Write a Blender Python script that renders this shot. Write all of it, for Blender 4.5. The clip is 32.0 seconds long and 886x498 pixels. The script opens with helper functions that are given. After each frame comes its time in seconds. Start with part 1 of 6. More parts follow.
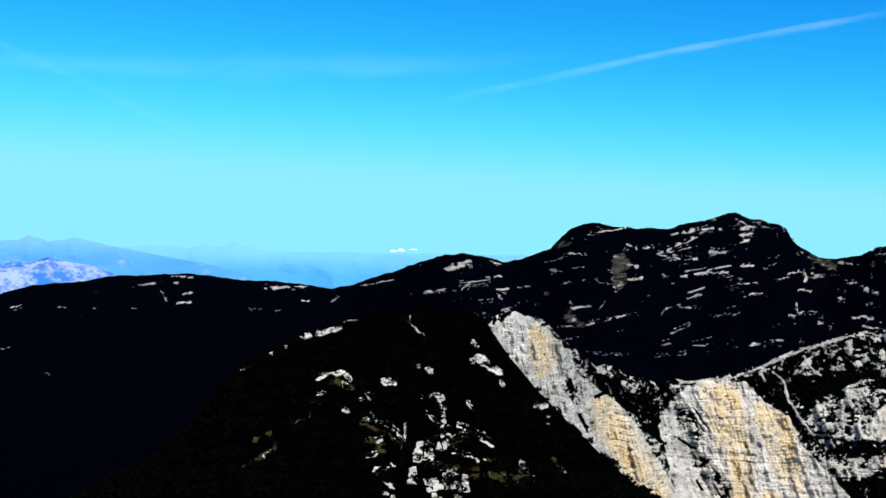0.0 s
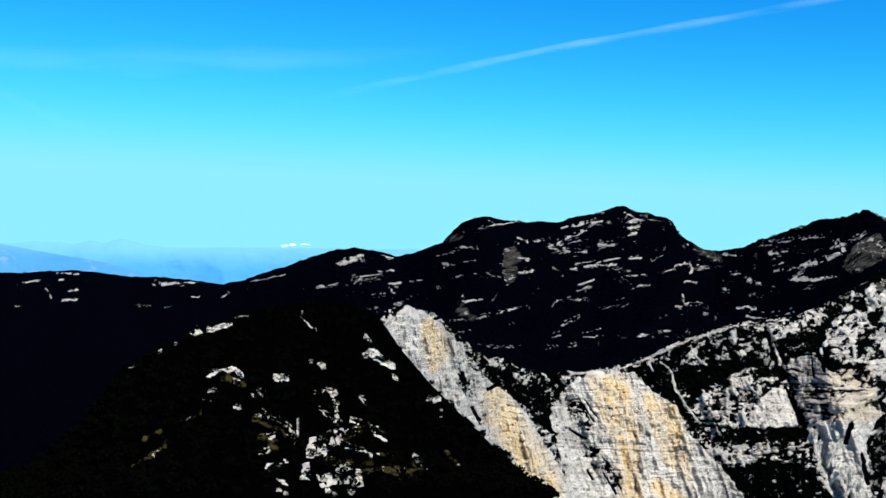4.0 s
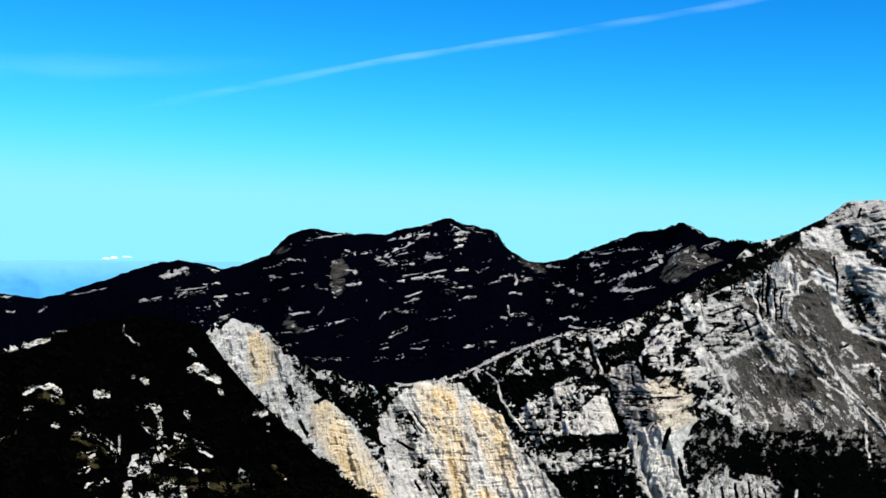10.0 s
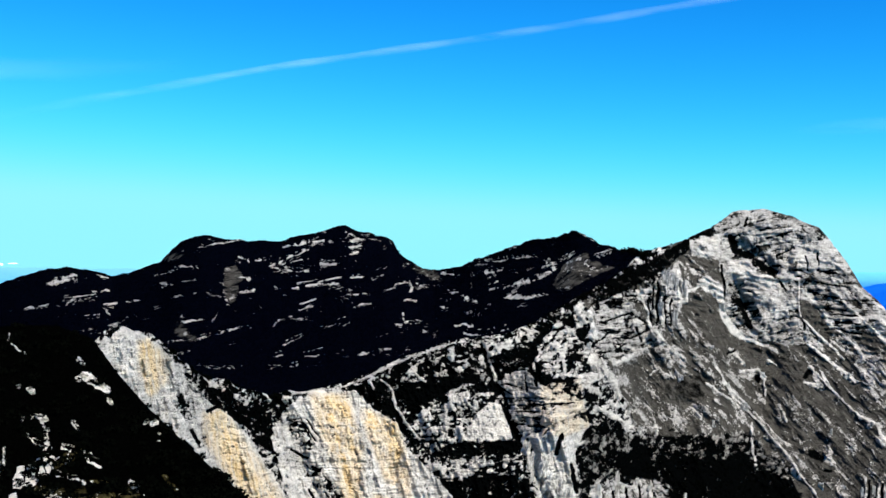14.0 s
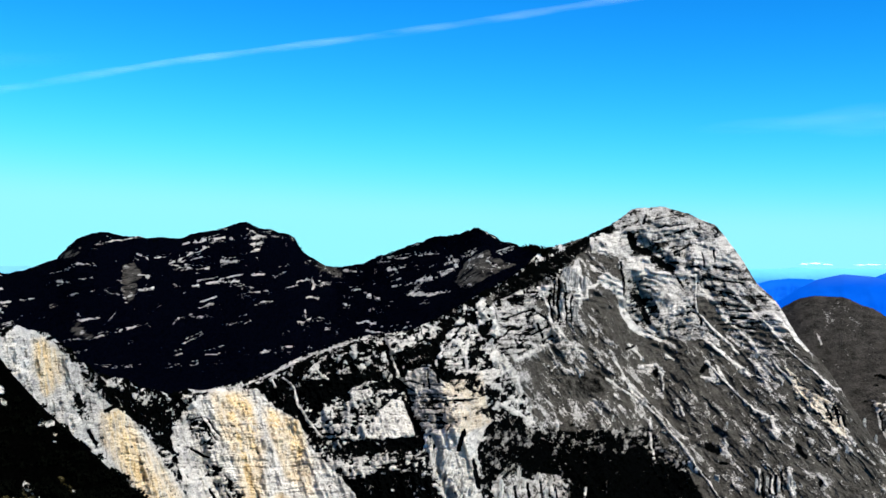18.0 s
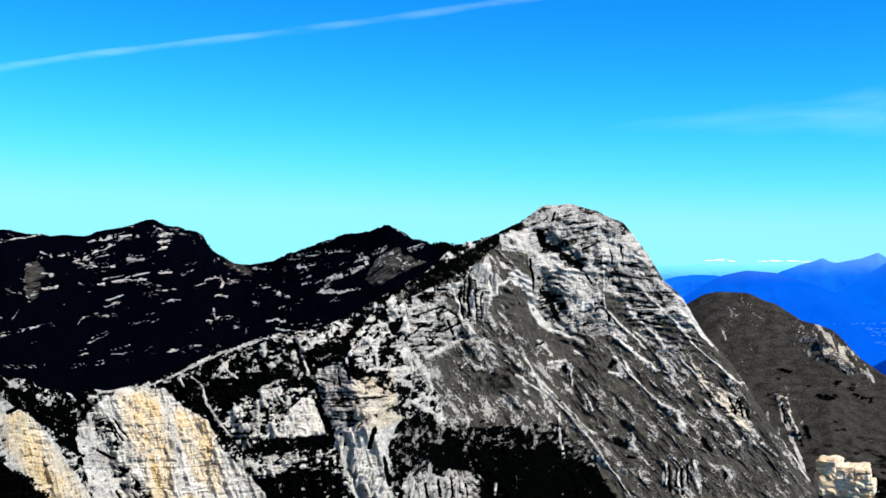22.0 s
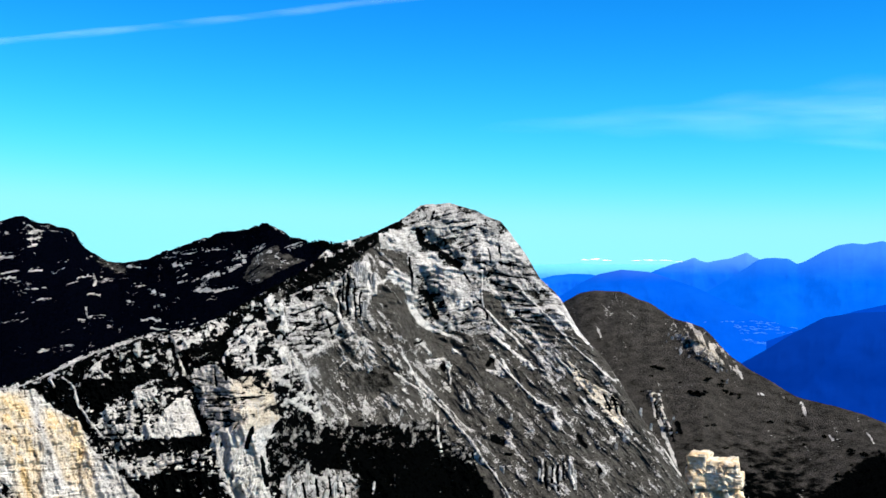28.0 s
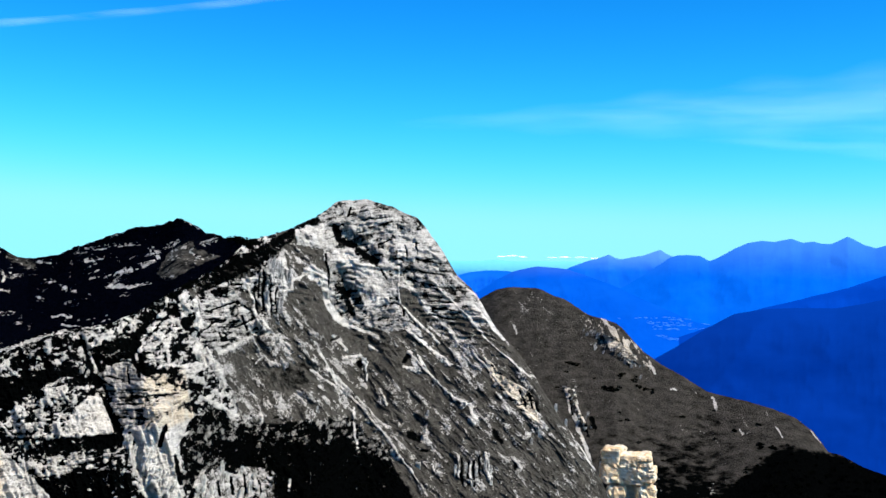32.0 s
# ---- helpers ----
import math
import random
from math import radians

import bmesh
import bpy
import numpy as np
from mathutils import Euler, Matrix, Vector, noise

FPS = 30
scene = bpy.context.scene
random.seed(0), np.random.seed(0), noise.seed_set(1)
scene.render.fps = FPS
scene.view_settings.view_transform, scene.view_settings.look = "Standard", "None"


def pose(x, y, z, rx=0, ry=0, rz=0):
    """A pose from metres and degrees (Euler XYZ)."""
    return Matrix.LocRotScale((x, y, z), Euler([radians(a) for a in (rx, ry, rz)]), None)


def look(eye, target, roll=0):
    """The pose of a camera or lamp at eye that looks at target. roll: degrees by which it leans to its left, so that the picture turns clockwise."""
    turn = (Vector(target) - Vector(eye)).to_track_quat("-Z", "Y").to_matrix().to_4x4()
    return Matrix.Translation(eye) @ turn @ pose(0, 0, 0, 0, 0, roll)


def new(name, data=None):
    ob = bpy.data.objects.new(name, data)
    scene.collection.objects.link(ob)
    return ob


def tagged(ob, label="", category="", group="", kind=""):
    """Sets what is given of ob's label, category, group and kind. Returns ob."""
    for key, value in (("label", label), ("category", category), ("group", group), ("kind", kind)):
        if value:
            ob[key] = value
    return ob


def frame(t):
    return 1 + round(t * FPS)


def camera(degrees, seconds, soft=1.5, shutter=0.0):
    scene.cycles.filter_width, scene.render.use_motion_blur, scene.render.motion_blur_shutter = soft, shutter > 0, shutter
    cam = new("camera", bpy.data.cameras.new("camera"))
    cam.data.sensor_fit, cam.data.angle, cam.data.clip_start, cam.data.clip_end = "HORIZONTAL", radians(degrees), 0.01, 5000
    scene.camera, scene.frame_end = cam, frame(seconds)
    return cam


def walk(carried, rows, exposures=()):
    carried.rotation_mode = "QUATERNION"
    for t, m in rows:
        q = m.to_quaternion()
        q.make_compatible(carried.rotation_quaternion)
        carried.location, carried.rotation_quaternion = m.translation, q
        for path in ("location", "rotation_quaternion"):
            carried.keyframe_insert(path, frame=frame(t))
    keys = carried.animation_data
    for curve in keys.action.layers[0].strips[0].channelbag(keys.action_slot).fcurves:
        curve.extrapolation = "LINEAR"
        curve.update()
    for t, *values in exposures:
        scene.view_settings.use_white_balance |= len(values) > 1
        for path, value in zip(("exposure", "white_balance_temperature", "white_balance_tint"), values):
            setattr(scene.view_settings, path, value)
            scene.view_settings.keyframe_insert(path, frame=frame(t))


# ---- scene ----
# Eye on a summit, 440 m over the valley floor; the view pans from bearing 0 to 35 degrees.
EYE = Vector((0.0, 0.0, 440.0))
cam = camera(38.82, 32.0, soft=1.55)
# seconds, bearing (clockwise from +y), tilt up, roll
TURN = [
    (0.0, 0.001, 0.116, 0.803), (0.5, 0.503, 0.087, 0.776), (1.0, 1.061, 0.065, 0.688), (1.5, 1.638, 0.024, 0.622),
    (2.0, 2.241, -0.012, 0.635), (2.5, 2.879, -0.046, 0.619), (3.0, 3.550, -0.067, 0.548), (3.5, 4.231, -0.081, 0.480),
    (5.5, 6.943, -0.094, 0.350), (6.0, 7.585, -0.050, 0.344), (6.5, 8.255, -0.001, 0.319), (7.0, 8.904, 0.056, 0.312),
    (7.5, 9.559, 0.135, 0.300), (8.0, 10.212, 0.202, 0.279), (8.5, 10.858, 0.277, 0.292), (9.0, 11.497, 0.352, 0.318),
    (9.5, 12.135, 0.428, 0.323), (10.0, 12.759, 0.508, 0.309), (10.5, 13.380, 0.584, 0.335), (11.0, 13.984, 0.657, 0.343),
    (11.5, 14.597, 0.715, 0.346), (12.0, 15.200, 0.766, 0.358), (12.5, 15.792, 0.807, 0.392), (13.0, 16.376, 0.844, 0.382),
    (13.5, 16.964, 0.856, 0.393), (14.0, 17.540, 0.868, 0.392), (14.5, 18.124, 0.869, 0.386), (16.5, 20.366, 0.806, 0.354),
    (17.0, 20.908, 0.793, 0.326), (17.5, 21.442, 0.776, 0.323), (18.0, 21.979, 0.760, 0.321), (18.5, 22.509, 0.743, 0.263),
    (19.0, 23.037, 0.735, 0.254), (19.5, 23.556, 0.720, 0.281), (20.0, 24.071, 0.708, 0.237), (20.5, 24.582, 0.694, 0.166),
    (21.0, 25.075, 0.687, 0.162), (21.5, 25.567, 0.666, 0.151), (22.0, 26.061, 0.656, 0.164), (22.5, 26.540, 0.640, 0.162),
    (23.0, 27.022, 0.630, 0.158), (23.5, 27.497, 0.628, 0.155), (24.0, 27.960, 0.618, 0.174), (24.5, 28.434, 0.605, 0.162),
    (25.0, 28.890, 0.601, 0.194), (25.5, 29.344, 0.600, 0.203), (27.5, 31.125, 0.613, 0.296), (28.0, 31.566, 0.618, 0.312),
    (28.5, 32.014, 0.621, 0.327), (29.0, 32.451, 0.638, 0.350), (29.5, 32.900, 0.626, 0.346), (30.0, 33.375, 0.605, 0.377),
    (30.5, 33.868, 0.583, 0.358), (31.0, 34.359, 0.551, 0.412), (31.5, 34.854, 0.515, 0.429), (32.0, 35.353, 0.479, 0.448)]


def gaze(bearing, tilt):
    b, e = radians(bearing), radians(tilt)
    return EYE + Vector((math.sin(b) * math.cos(e), math.cos(b) * math.cos(e), math.sin(e)))


walk(cam, [(t, look(EYE, gaze(b, e), r)) for t, b, e, r in TURN], exposures=[(0.0, -0.10), (10.0, -0.02), (20.0, 0.10), (32.0, 0.12)])

# ---- light ----
SUN_BEARING, SUN_RISE = 147.0, 44.0
world = bpy.data.worlds.new("sky")
scene.world = world
world.use_nodes = True
wn, wl = world.node_tree.nodes, world.node_tree.links
sky = wn.new("ShaderNodeTexSky")
sky.sky_type, sky.sun_disc = "NISHITA", False
sky.sun_elevation, sky.sun_rotation = radians(SUN_RISE), radians(SUN_BEARING)
sky.altitude, sky.air_density, sky.dust_density, sky.ozone_density = 2200, 1.0, 0.6, 3.0
deep = wn.new("ShaderNodeGamma")
deep.inputs["Gamma"].default_value = 1.7
tint = wn.new("ShaderNodeMix")
tint.data_type, tint.blend_type = "RGBA", "MULTIPLY"
tint.inputs["Factor"].default_value = 1.0
tint.inputs["B"].default_value = (0.55, 1.05, 1.5, 1)
wl.new(sky.outputs["Color"], deep.inputs["Color"])
wl.new(deep.outputs["Color"], tint.inputs["A"])
# the deep blue of a high, clear sky: red falls off faster with height than green and blue
split, join = wn.new("ShaderNodeSeparateColor"), wn.new("ShaderNodeCombineColor")
red = wn.new("ShaderNodeMath")
red.operation, red.inputs[1].default_value = "POWER", 2.0
gain = wn.new("ShaderNodeMath")
gain.operation, gain.inputs[1].default_value = "MULTIPLY", 0.102
wl.new(tint.outputs["Result"], split.inputs["Color"])
wl.new(split.outputs["Red"], red.inputs[0])
wl.new(red.outputs[0], gain.inputs[0])
for source, name, most in ((gain.outputs[0], "Red", 6.6), (split.outputs["Green"], "Green", 19.8), (split.outputs["Blue"], "Blue", 23.5)):
    cap = wn.new("ShaderNodeMath")
    cap.operation, cap.inputs[1].default_value, cap.inputs[2].default_value = "SMOOTH_MIN", most, most * 0.8
    wl.new(source, cap.inputs[0])
    wl.new(cap.outputs[0], join.inputs[name])
wl.new(join.outputs["Color"], wn["Background"].inputs["Color"])
wn["Background"].inputs["Strength"].default_value = 0.046
sun = new("sun", bpy.data.lights.new("sun", "SUN"))
sun.data.energy, sun.data.angle, sun.data.color = 7.3, radians(0.5), (1.0, 0.93, 0.80)
sb, se = radians(SUN_BEARING), radians(SUN_RISE)
sun.matrix_world = look((math.sin(sb) * math.cos(se) * 900, math.cos(sb) * math.cos(se) * 900, 440 + math.sin(se) * 900), (0, 0, 440))


# ---- materials ----
def material(name):
    m = bpy.data.materials.new(name)
    m.use_nodes = True
    return m, m.node_tree.nodes, m.node_tree.links


def val(nodes, links, sock, v):
    if hasattr(v, "links"):
        links.new(v, sock)
    else:
        sock.default_value = v


def math_node(n, l, op, a, b=0.0, clamp=False):
    x = n.new("ShaderNodeMath")
    x.operation, x.use_clamp = op, clamp
    val(n, l, x.inputs[0], a)
    val(n, l, x.inputs[1], b)
    return x.outputs[0]


def mix(n, l, fac, a, b):
    x = n.new("ShaderNodeMix")
    x.data_type = "RGBA"
    val(n, l, x.inputs["Factor"], fac)
    val(n, l, x.inputs["A"], a if hasattr(a, "links") else (*a, 1))
    val(n, l, x.inputs["B"], b if hasattr(b, "links") else (*b, 1))
    return x.outputs["Result"]


def grain(n, l, scale, detail=5.0, stretch=(1, 1, 1), turn=(0, 0, 0), rough=0.6):
    """Noise over world metres: scale is cycles a metre before the stretch."""
    g = n.new("ShaderNodeNewGeometry")
    p = n.new("ShaderNodeMapping")
    p.inputs["Scale"].default_value = [scale * s for s in stretch]
    p.inputs["Rotation"].default_value = [radians(a) for a in turn]
    x = n.new("ShaderNodeTexNoise")
    x.inputs["Scale"].default_value, x.inputs["Detail"].default_value, x.inputs["Roughness"].default_value = 1.0, detail, rough
    l.new(g.outputs["Position"], p.inputs["Vector"])
    l.new(p.outputs["Vector"], x.inputs["Vector"])
    return x.outputs["Fac"]


def ramp(n, l, v, lo, hi, soft=False):
    x = n.new("ShaderNodeMapRange")
    x.interpolation_type = "SMOOTHSTEP" if soft else "LINEAR"
    x.inputs["From Min"].default_value, x.inputs["From Max"].default_value = lo, hi
    l.new(v, x.inputs["Value"])
    return x.outputs["Result"]


def attribute(n, name):
    x = n.new("ShaderNodeAttribute")
    x.attribute_name = name
    return x.outputs["Fac"]


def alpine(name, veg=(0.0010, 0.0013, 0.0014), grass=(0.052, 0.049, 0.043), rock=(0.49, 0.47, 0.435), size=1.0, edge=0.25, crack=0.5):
    """Limestone, scrub, dry grass and scree, shared out by the mesh's own maps and broken up by grain. size: metres of the finest marks."""
    m, n, l = material(name)
    fine, mid, wide = grain(n, l, 0.9 / size, 6), grain(n, l, 0.16 / size, 5), grain(n, l, 0.02 / size, 4)
    bed = grain(n, l, 0.62 / size, 5, (0.13, 0.13, 1.0), (6, -8, 0), 0.72)
    joint = grain(n, l, 0.45 / size, 5, (1.0, 1.0, 0.22), (0, 12, 0), 0.7)
    streak = grain(n, l, 0.30 / size, 4, (1.0, 1.0, 0.12))
    tone = math_node(n, l, "ADD", math_node(n, l, "MULTIPLY", bed, 0.8), math_node(n, l, "MULTIPLY", mid, 0.6))
    tone = math_node(n, l, "ADD", tone, math_node(n, l, "MULTIPLY", wide, 0.5))
    tone = ramp(n, l, math_node(n, l, "ADD", tone, math_node(n, l, "MULTIPLY", fine, 0.6)), 0.93, 1.42)
    pale = tuple(min(0.82, c * 1.62) for c in rock)
    dark = tuple(c * 0.58 for c in rock)
    stone = mix(n, l, tone, dark, pale)
    aged = mix(n, l, tone, (0.036, 0.035, 0.034), (0.61, 0.585, 0.555))
    stone = mix(n, l, math_node(n, l, "MULTIPLY", attribute(n, "weathered"), ramp(n, l, wide, 0.1, 0.45), True), stone, aged)
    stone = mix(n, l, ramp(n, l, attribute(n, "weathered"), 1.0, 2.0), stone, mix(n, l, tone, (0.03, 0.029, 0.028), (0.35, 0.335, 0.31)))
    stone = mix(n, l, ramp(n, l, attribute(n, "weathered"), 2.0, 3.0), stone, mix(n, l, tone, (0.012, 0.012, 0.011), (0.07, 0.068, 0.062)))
    rust = mix(n, l, ramp(n, l, joint, 0.38, 0.62), (0.60, 0.40, 0.17), (0.84, 0.70, 0.46))
    st = math_node(n, l, "MULTIPLY", attribute(n, "stain"), ramp(n, l, math_node(n, l, "ADD", streak, math_node(n, l, "MULTIPLY", mid, 0.6)), 0.55, 0.85), True)
    stone = mix(n, l, st, stone, rust)
    slit = math_node(n, l, "ADD", ramp(n, l, bed, 0.40, 0.33), math_node(n, l, "MULTIPLY", ramp(n, l, joint, 0.39, 0.33), 0.8), True)
    stone = mix(n, l, math_node(n, l, "MULTIPLY", slit, math_node(n, l, "MULTIPLY", ramp(n, l, attribute(n, "weathered"), -0.2, 0.9), crack)), stone, (0.03, 0.03, 0.03))
    turf = mix(n, l, ramp(n, l, math_node(n, l, "ADD", mid, math_node(n, l, "MULTIPLY", fine, 0.8)), 0.62, 1.15), tuple(c * 0.30 for c in grass), tuple(c * 1.8 for c in grass))
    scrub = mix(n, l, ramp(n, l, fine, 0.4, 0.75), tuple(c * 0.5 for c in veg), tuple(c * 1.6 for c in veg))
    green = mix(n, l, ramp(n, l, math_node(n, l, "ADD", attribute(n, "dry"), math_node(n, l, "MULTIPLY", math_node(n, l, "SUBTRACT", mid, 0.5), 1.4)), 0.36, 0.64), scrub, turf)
    brk = math_node(n, l, "ADD", math_node(n, l, "MULTIPLY", math_node(n, l, "SUBTRACT", joint, 0.5), 0.45), math_node(n, l, "MULTIPLY", math_node(n, l, "SUBTRACT", fine, 0.5), 1.45))
    cover = ramp(n, l, math_node(n, l, "ADD", attribute(n, "rock"), math_node(n, l, "MULTIPLY", brk, edge * 2)), 0.44, 0.56)
    base = mix(n, l, cover, green, stone)
    scree = mix(n, l, ramp(n, l, fine, 0.3, 0.7), (0.34, 0.33, 0.31), (0.72, 0.70, 0.66))
    base = mix(n, l, ramp(n, l, math_node(n, l, "ADD", attribute(n, "scree"), math_node(n, l, "MULTIPLY", math_node(n, l, "SUBTRACT", fine, 0.5), 0.9)), 0.42, 0.6), base, scree)
    b = n["Principled BSDF"]
    l.new(base, b.inputs["Base Color"])
    b.inputs["Roughness"].default_value = 0.95
    b.inputs["Specular IOR Level"].default_value = 0.0
    bump = n.new("ShaderNodeBump")
    bump.inputs["Strength"].default_value, bump.inputs["Distance"].default_value = 1.0, 1.8 * size
    l.new(math_node(n, l, "ADD", math_node(n, l, "MULTIPLY", bed, 1.2), math_node(n, l, "ADD", fine, math_node(n, l, "MULTIPLY", joint, 0.8))), bump.inputs["Height"])
    l.new(bump.outputs["Normal"], b.inputs["Normal"])
    return m


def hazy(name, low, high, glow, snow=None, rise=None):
    """Far country seen through miles of blue air: haze is put into its colour, and its own faint light stands for the
    lit air in front.
    """
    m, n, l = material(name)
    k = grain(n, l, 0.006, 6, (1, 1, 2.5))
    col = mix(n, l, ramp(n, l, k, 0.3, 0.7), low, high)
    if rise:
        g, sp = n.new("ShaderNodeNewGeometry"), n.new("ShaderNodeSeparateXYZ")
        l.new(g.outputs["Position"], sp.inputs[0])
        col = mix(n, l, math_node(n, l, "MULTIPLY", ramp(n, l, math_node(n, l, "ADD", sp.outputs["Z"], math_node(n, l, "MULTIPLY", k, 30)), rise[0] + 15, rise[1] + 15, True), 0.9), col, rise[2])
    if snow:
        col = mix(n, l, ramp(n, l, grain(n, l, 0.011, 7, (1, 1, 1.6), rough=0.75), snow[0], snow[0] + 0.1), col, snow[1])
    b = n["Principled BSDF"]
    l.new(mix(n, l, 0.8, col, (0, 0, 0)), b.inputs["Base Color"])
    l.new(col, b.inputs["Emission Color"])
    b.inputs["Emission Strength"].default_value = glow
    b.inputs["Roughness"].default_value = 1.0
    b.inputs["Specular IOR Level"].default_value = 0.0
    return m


# maps of a slope: rock, dry grass, rust stain, scree, and weathered (old grey stone, darker still above 1)
PEAK_MAT = alpine("limestone and dry grass", size=0.95, edge=0.60, crack=1.0)
# plateau scrub is tinted blue for the air between it and the eye
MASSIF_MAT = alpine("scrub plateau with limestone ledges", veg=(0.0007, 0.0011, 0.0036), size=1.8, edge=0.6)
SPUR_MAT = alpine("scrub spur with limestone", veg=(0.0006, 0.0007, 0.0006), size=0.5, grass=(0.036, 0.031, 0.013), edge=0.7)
HILL_MAT = alpine("dry grass hillside", size=1.7, grass=(0.037, 0.034, 0.030), edge=0.5)


# ---- terrain tools ----
def hashed(i, j, k):
    h = (i * 374761393 + j * 668265263 + k * 1274126177) & 0xFFFFFFFF
    h = ((h ^ (h >> 13)) * 1103515245) & 0xFFFFFFFF
    h = ((h ^ (h >> 15)) * 2246822519) & 0xFFFFFFFF
    return ((h ^ (h >> 16)) & 0xFFFF) / 65535.0


def lattice(x, y, z):
    """Smooth value noise, 0 to 1."""
    i, j, k = (np.floor(a).astype(np.int64) for a in (x, y, z))
    u, v, w = x - i, y - j, z - k
    u, v, w = (a * a * a * (a * (a * 6 - 15) + 10) for a in (u, v, w))
    out = 0.0
    for di in (0, 1):
        for dj in (0, 1):
            for dk in (0, 1):
                out = out + hashed(i + di, j + dj, k + dk) * (u if di else 1 - u) * (v if dj else 1 - v) * (w if dk else 1 - w)
    return out


def rough(x, y, z, size, octaves=4, gain=0.5, ridged=False):
    """Layered noise about 0, from -1 to 1; size is the longest wave in metres."""
    total, amp, norm, f = 0.0, 1.0, 0.0, 1.0 / size
    for o in range(octaves):
        q = lattice(x * f + 17.3 * o, y * f - 9.1 * o, z * f + 4.7 * o) * 2 - 1
        x, y, z = 0.8 * x + 0.6 * y, 0.64 * z - 0.6 * 0.8 * x + 0.8 * 0.8 * y, 0.8 * z + 0.36 * x - 0.48 * y
        total = total + amp * (1 - 2 * np.abs(q) if ridged else q)
        norm, amp, f = norm + amp, amp * gain, f * 2.03
    return total / norm


def along(points, b, soft=0.0):
    xs, ys = [p[0] for p in points], [p[1] for p in points]
    v = np.interp(b, xs, ys)
    if soft:
        v = sum(np.interp(b + d * soft, xs, ys) for d in (-1, -0.5, 0, 0.5, 1)) / 5
    return v


def place(b, rise, d):
    """Bearing, rise (degrees) and level distance from the eye, as world metres."""
    a = np.radians(b)
    return np.sin(a) * d, np.cos(a) * d, EYE.z + d * np.tan(np.radians(rise))


def blot(B, R, b, r, wb, wr, lean=0.0):
    """1 in the middle of a soft oval patch of a slope, 0 outside. lean: degrees by which its long axis dips to greater bearings."""
    c, s = math.cos(radians(lean)), math.sin(radians(lean))
    p, q = (B - b) * c - (R - r) * s, (B - b) * s + (R - r) * c
    return np.exp(-((p / wb) ** 2 + (q / wr) ** 2) ** 1.5)


def line(B, R, pts, width):
    """1 on a line of points over a slope, falling to 0 at its width."""
    best = np.full(np.shape(B), 1e9)
    for (b0, r0), (b1, r1) in zip(pts, pts[1:]):
        db, dr = b1 - b0, r1 - r0
        t = np.clip(((B - b0) * db + (R - r0) * dr) / (db * db + dr * dr), 0, 1)
        best = np.minimum(best, np.hypot(B - b0 - t * db, R - r0 - t * dr))
    return np.clip(1 - best / width, 0, 1)


def step(v, lo, hi):
    t = np.clip((v - lo) / (hi - lo), 0, 1)
    return t * t * (3 - 2 * t)


# what covers a patch of ground: bare rock, how flecked it is, how strongly bedded, dry grass, age and darkness of the
# stone, how far it stands out
CLIFF = dict(cover=0.95, fleck=0.45, beds=0.26, dry=0.0, old=0.25, relief=0.3)
PALE = dict(cover=1.0, fleck=0.55, beds=0.35, dry=0.1, old=0.7, relief=0.5)
GREY = dict(cover=0.8, fleck=0.95, beds=0.85, dry=0.4, old=1.25, relief=0.2)
# faces turned from the sun: their shade is put in as darker stone
BLUE_SHADE = dict(cover=0.74, fleck=0.75, beds=0.75, dry=0.0, old=1.25, relief=0.0)
CRAG = dict(cover=0.62, fleck=0.95, beds=0.1, dry=0.6, old=1.15, relief=0.8)
RUSTY = dict(cover=0.78, fleck=0.85, beds=0.6, dry=0.3, old=0.45, relief=0.3, stain=0.42)
WHITE = dict(cover=1.0, fleck=0.62, dry=0.4, old=0.2, relief=0.9)
MIXED = dict(cover=0.25, fleck=0.95, beds=0.15, dry=0.0, old=0.65, relief=0.0)
MIXED_PALE = dict(cover=0.5, fleck=1.1, beds=0.25, dry=0.0, old=0.45, relief=0.1)
MIXED_BLUE = dict(cover=0.42, fleck=0.95, beds=0.45, dry=0.0, old=1.0, relief=0.0)
SCRUB = dict(cover=0.0, fleck=0.5, beds=0.0, dry=0.0, old=0.8, relief=-0.4)
# BLACK puts the shade of caves and clefts into the colour, with open cracks
BLACK = dict(cover=-0.3, fleck=0.55, beds=0.0, dry=0.0, relief=-0.8)
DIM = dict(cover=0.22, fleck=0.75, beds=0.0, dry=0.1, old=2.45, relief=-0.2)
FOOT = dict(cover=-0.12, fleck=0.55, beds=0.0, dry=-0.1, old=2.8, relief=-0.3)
DARKCREST = dict(cover=0.04, fleck=0.4, beds=0.0, dry=0.25, old=1.2, relief=0.0)
GRASS = dict(cover=0.1, fleck=0.5, beds=0.0, dry=1.0, old=1.6, relief=0.0)
TURF_DARK = dict(cover=0.02, fleck=0.40, beds=0.0, dry=0.55, old=1.5, relief=0.0)
STONY = dict(cover=0.4, fleck=0.9, beds=0.1, dry=1.0, old=1.4, relief=0.2)
SCREE = dict(scree=0.8, relief=-0.2)
STAIN = dict(stain=1.05)
TINGED = dict(stain=0.58)
SHELF = dict(cover=0.74, fleck=0.8, dry=0.1, old=0.5, relief=0.5)
LEDGE = dict(cover=0.95, fleck=0.8, dry=0.1, old=0.35, relief=0.6)
BARE = dict(cover=0.05, fleck=0.55, dry=0.56, old=1.4, relief=0.0)
DRYMARK = dict(cover=0.08, fleck=0.6, dry=0.62)
WOOD = dict(cover=-0.2, fleck=0.2, dry=-0.15)


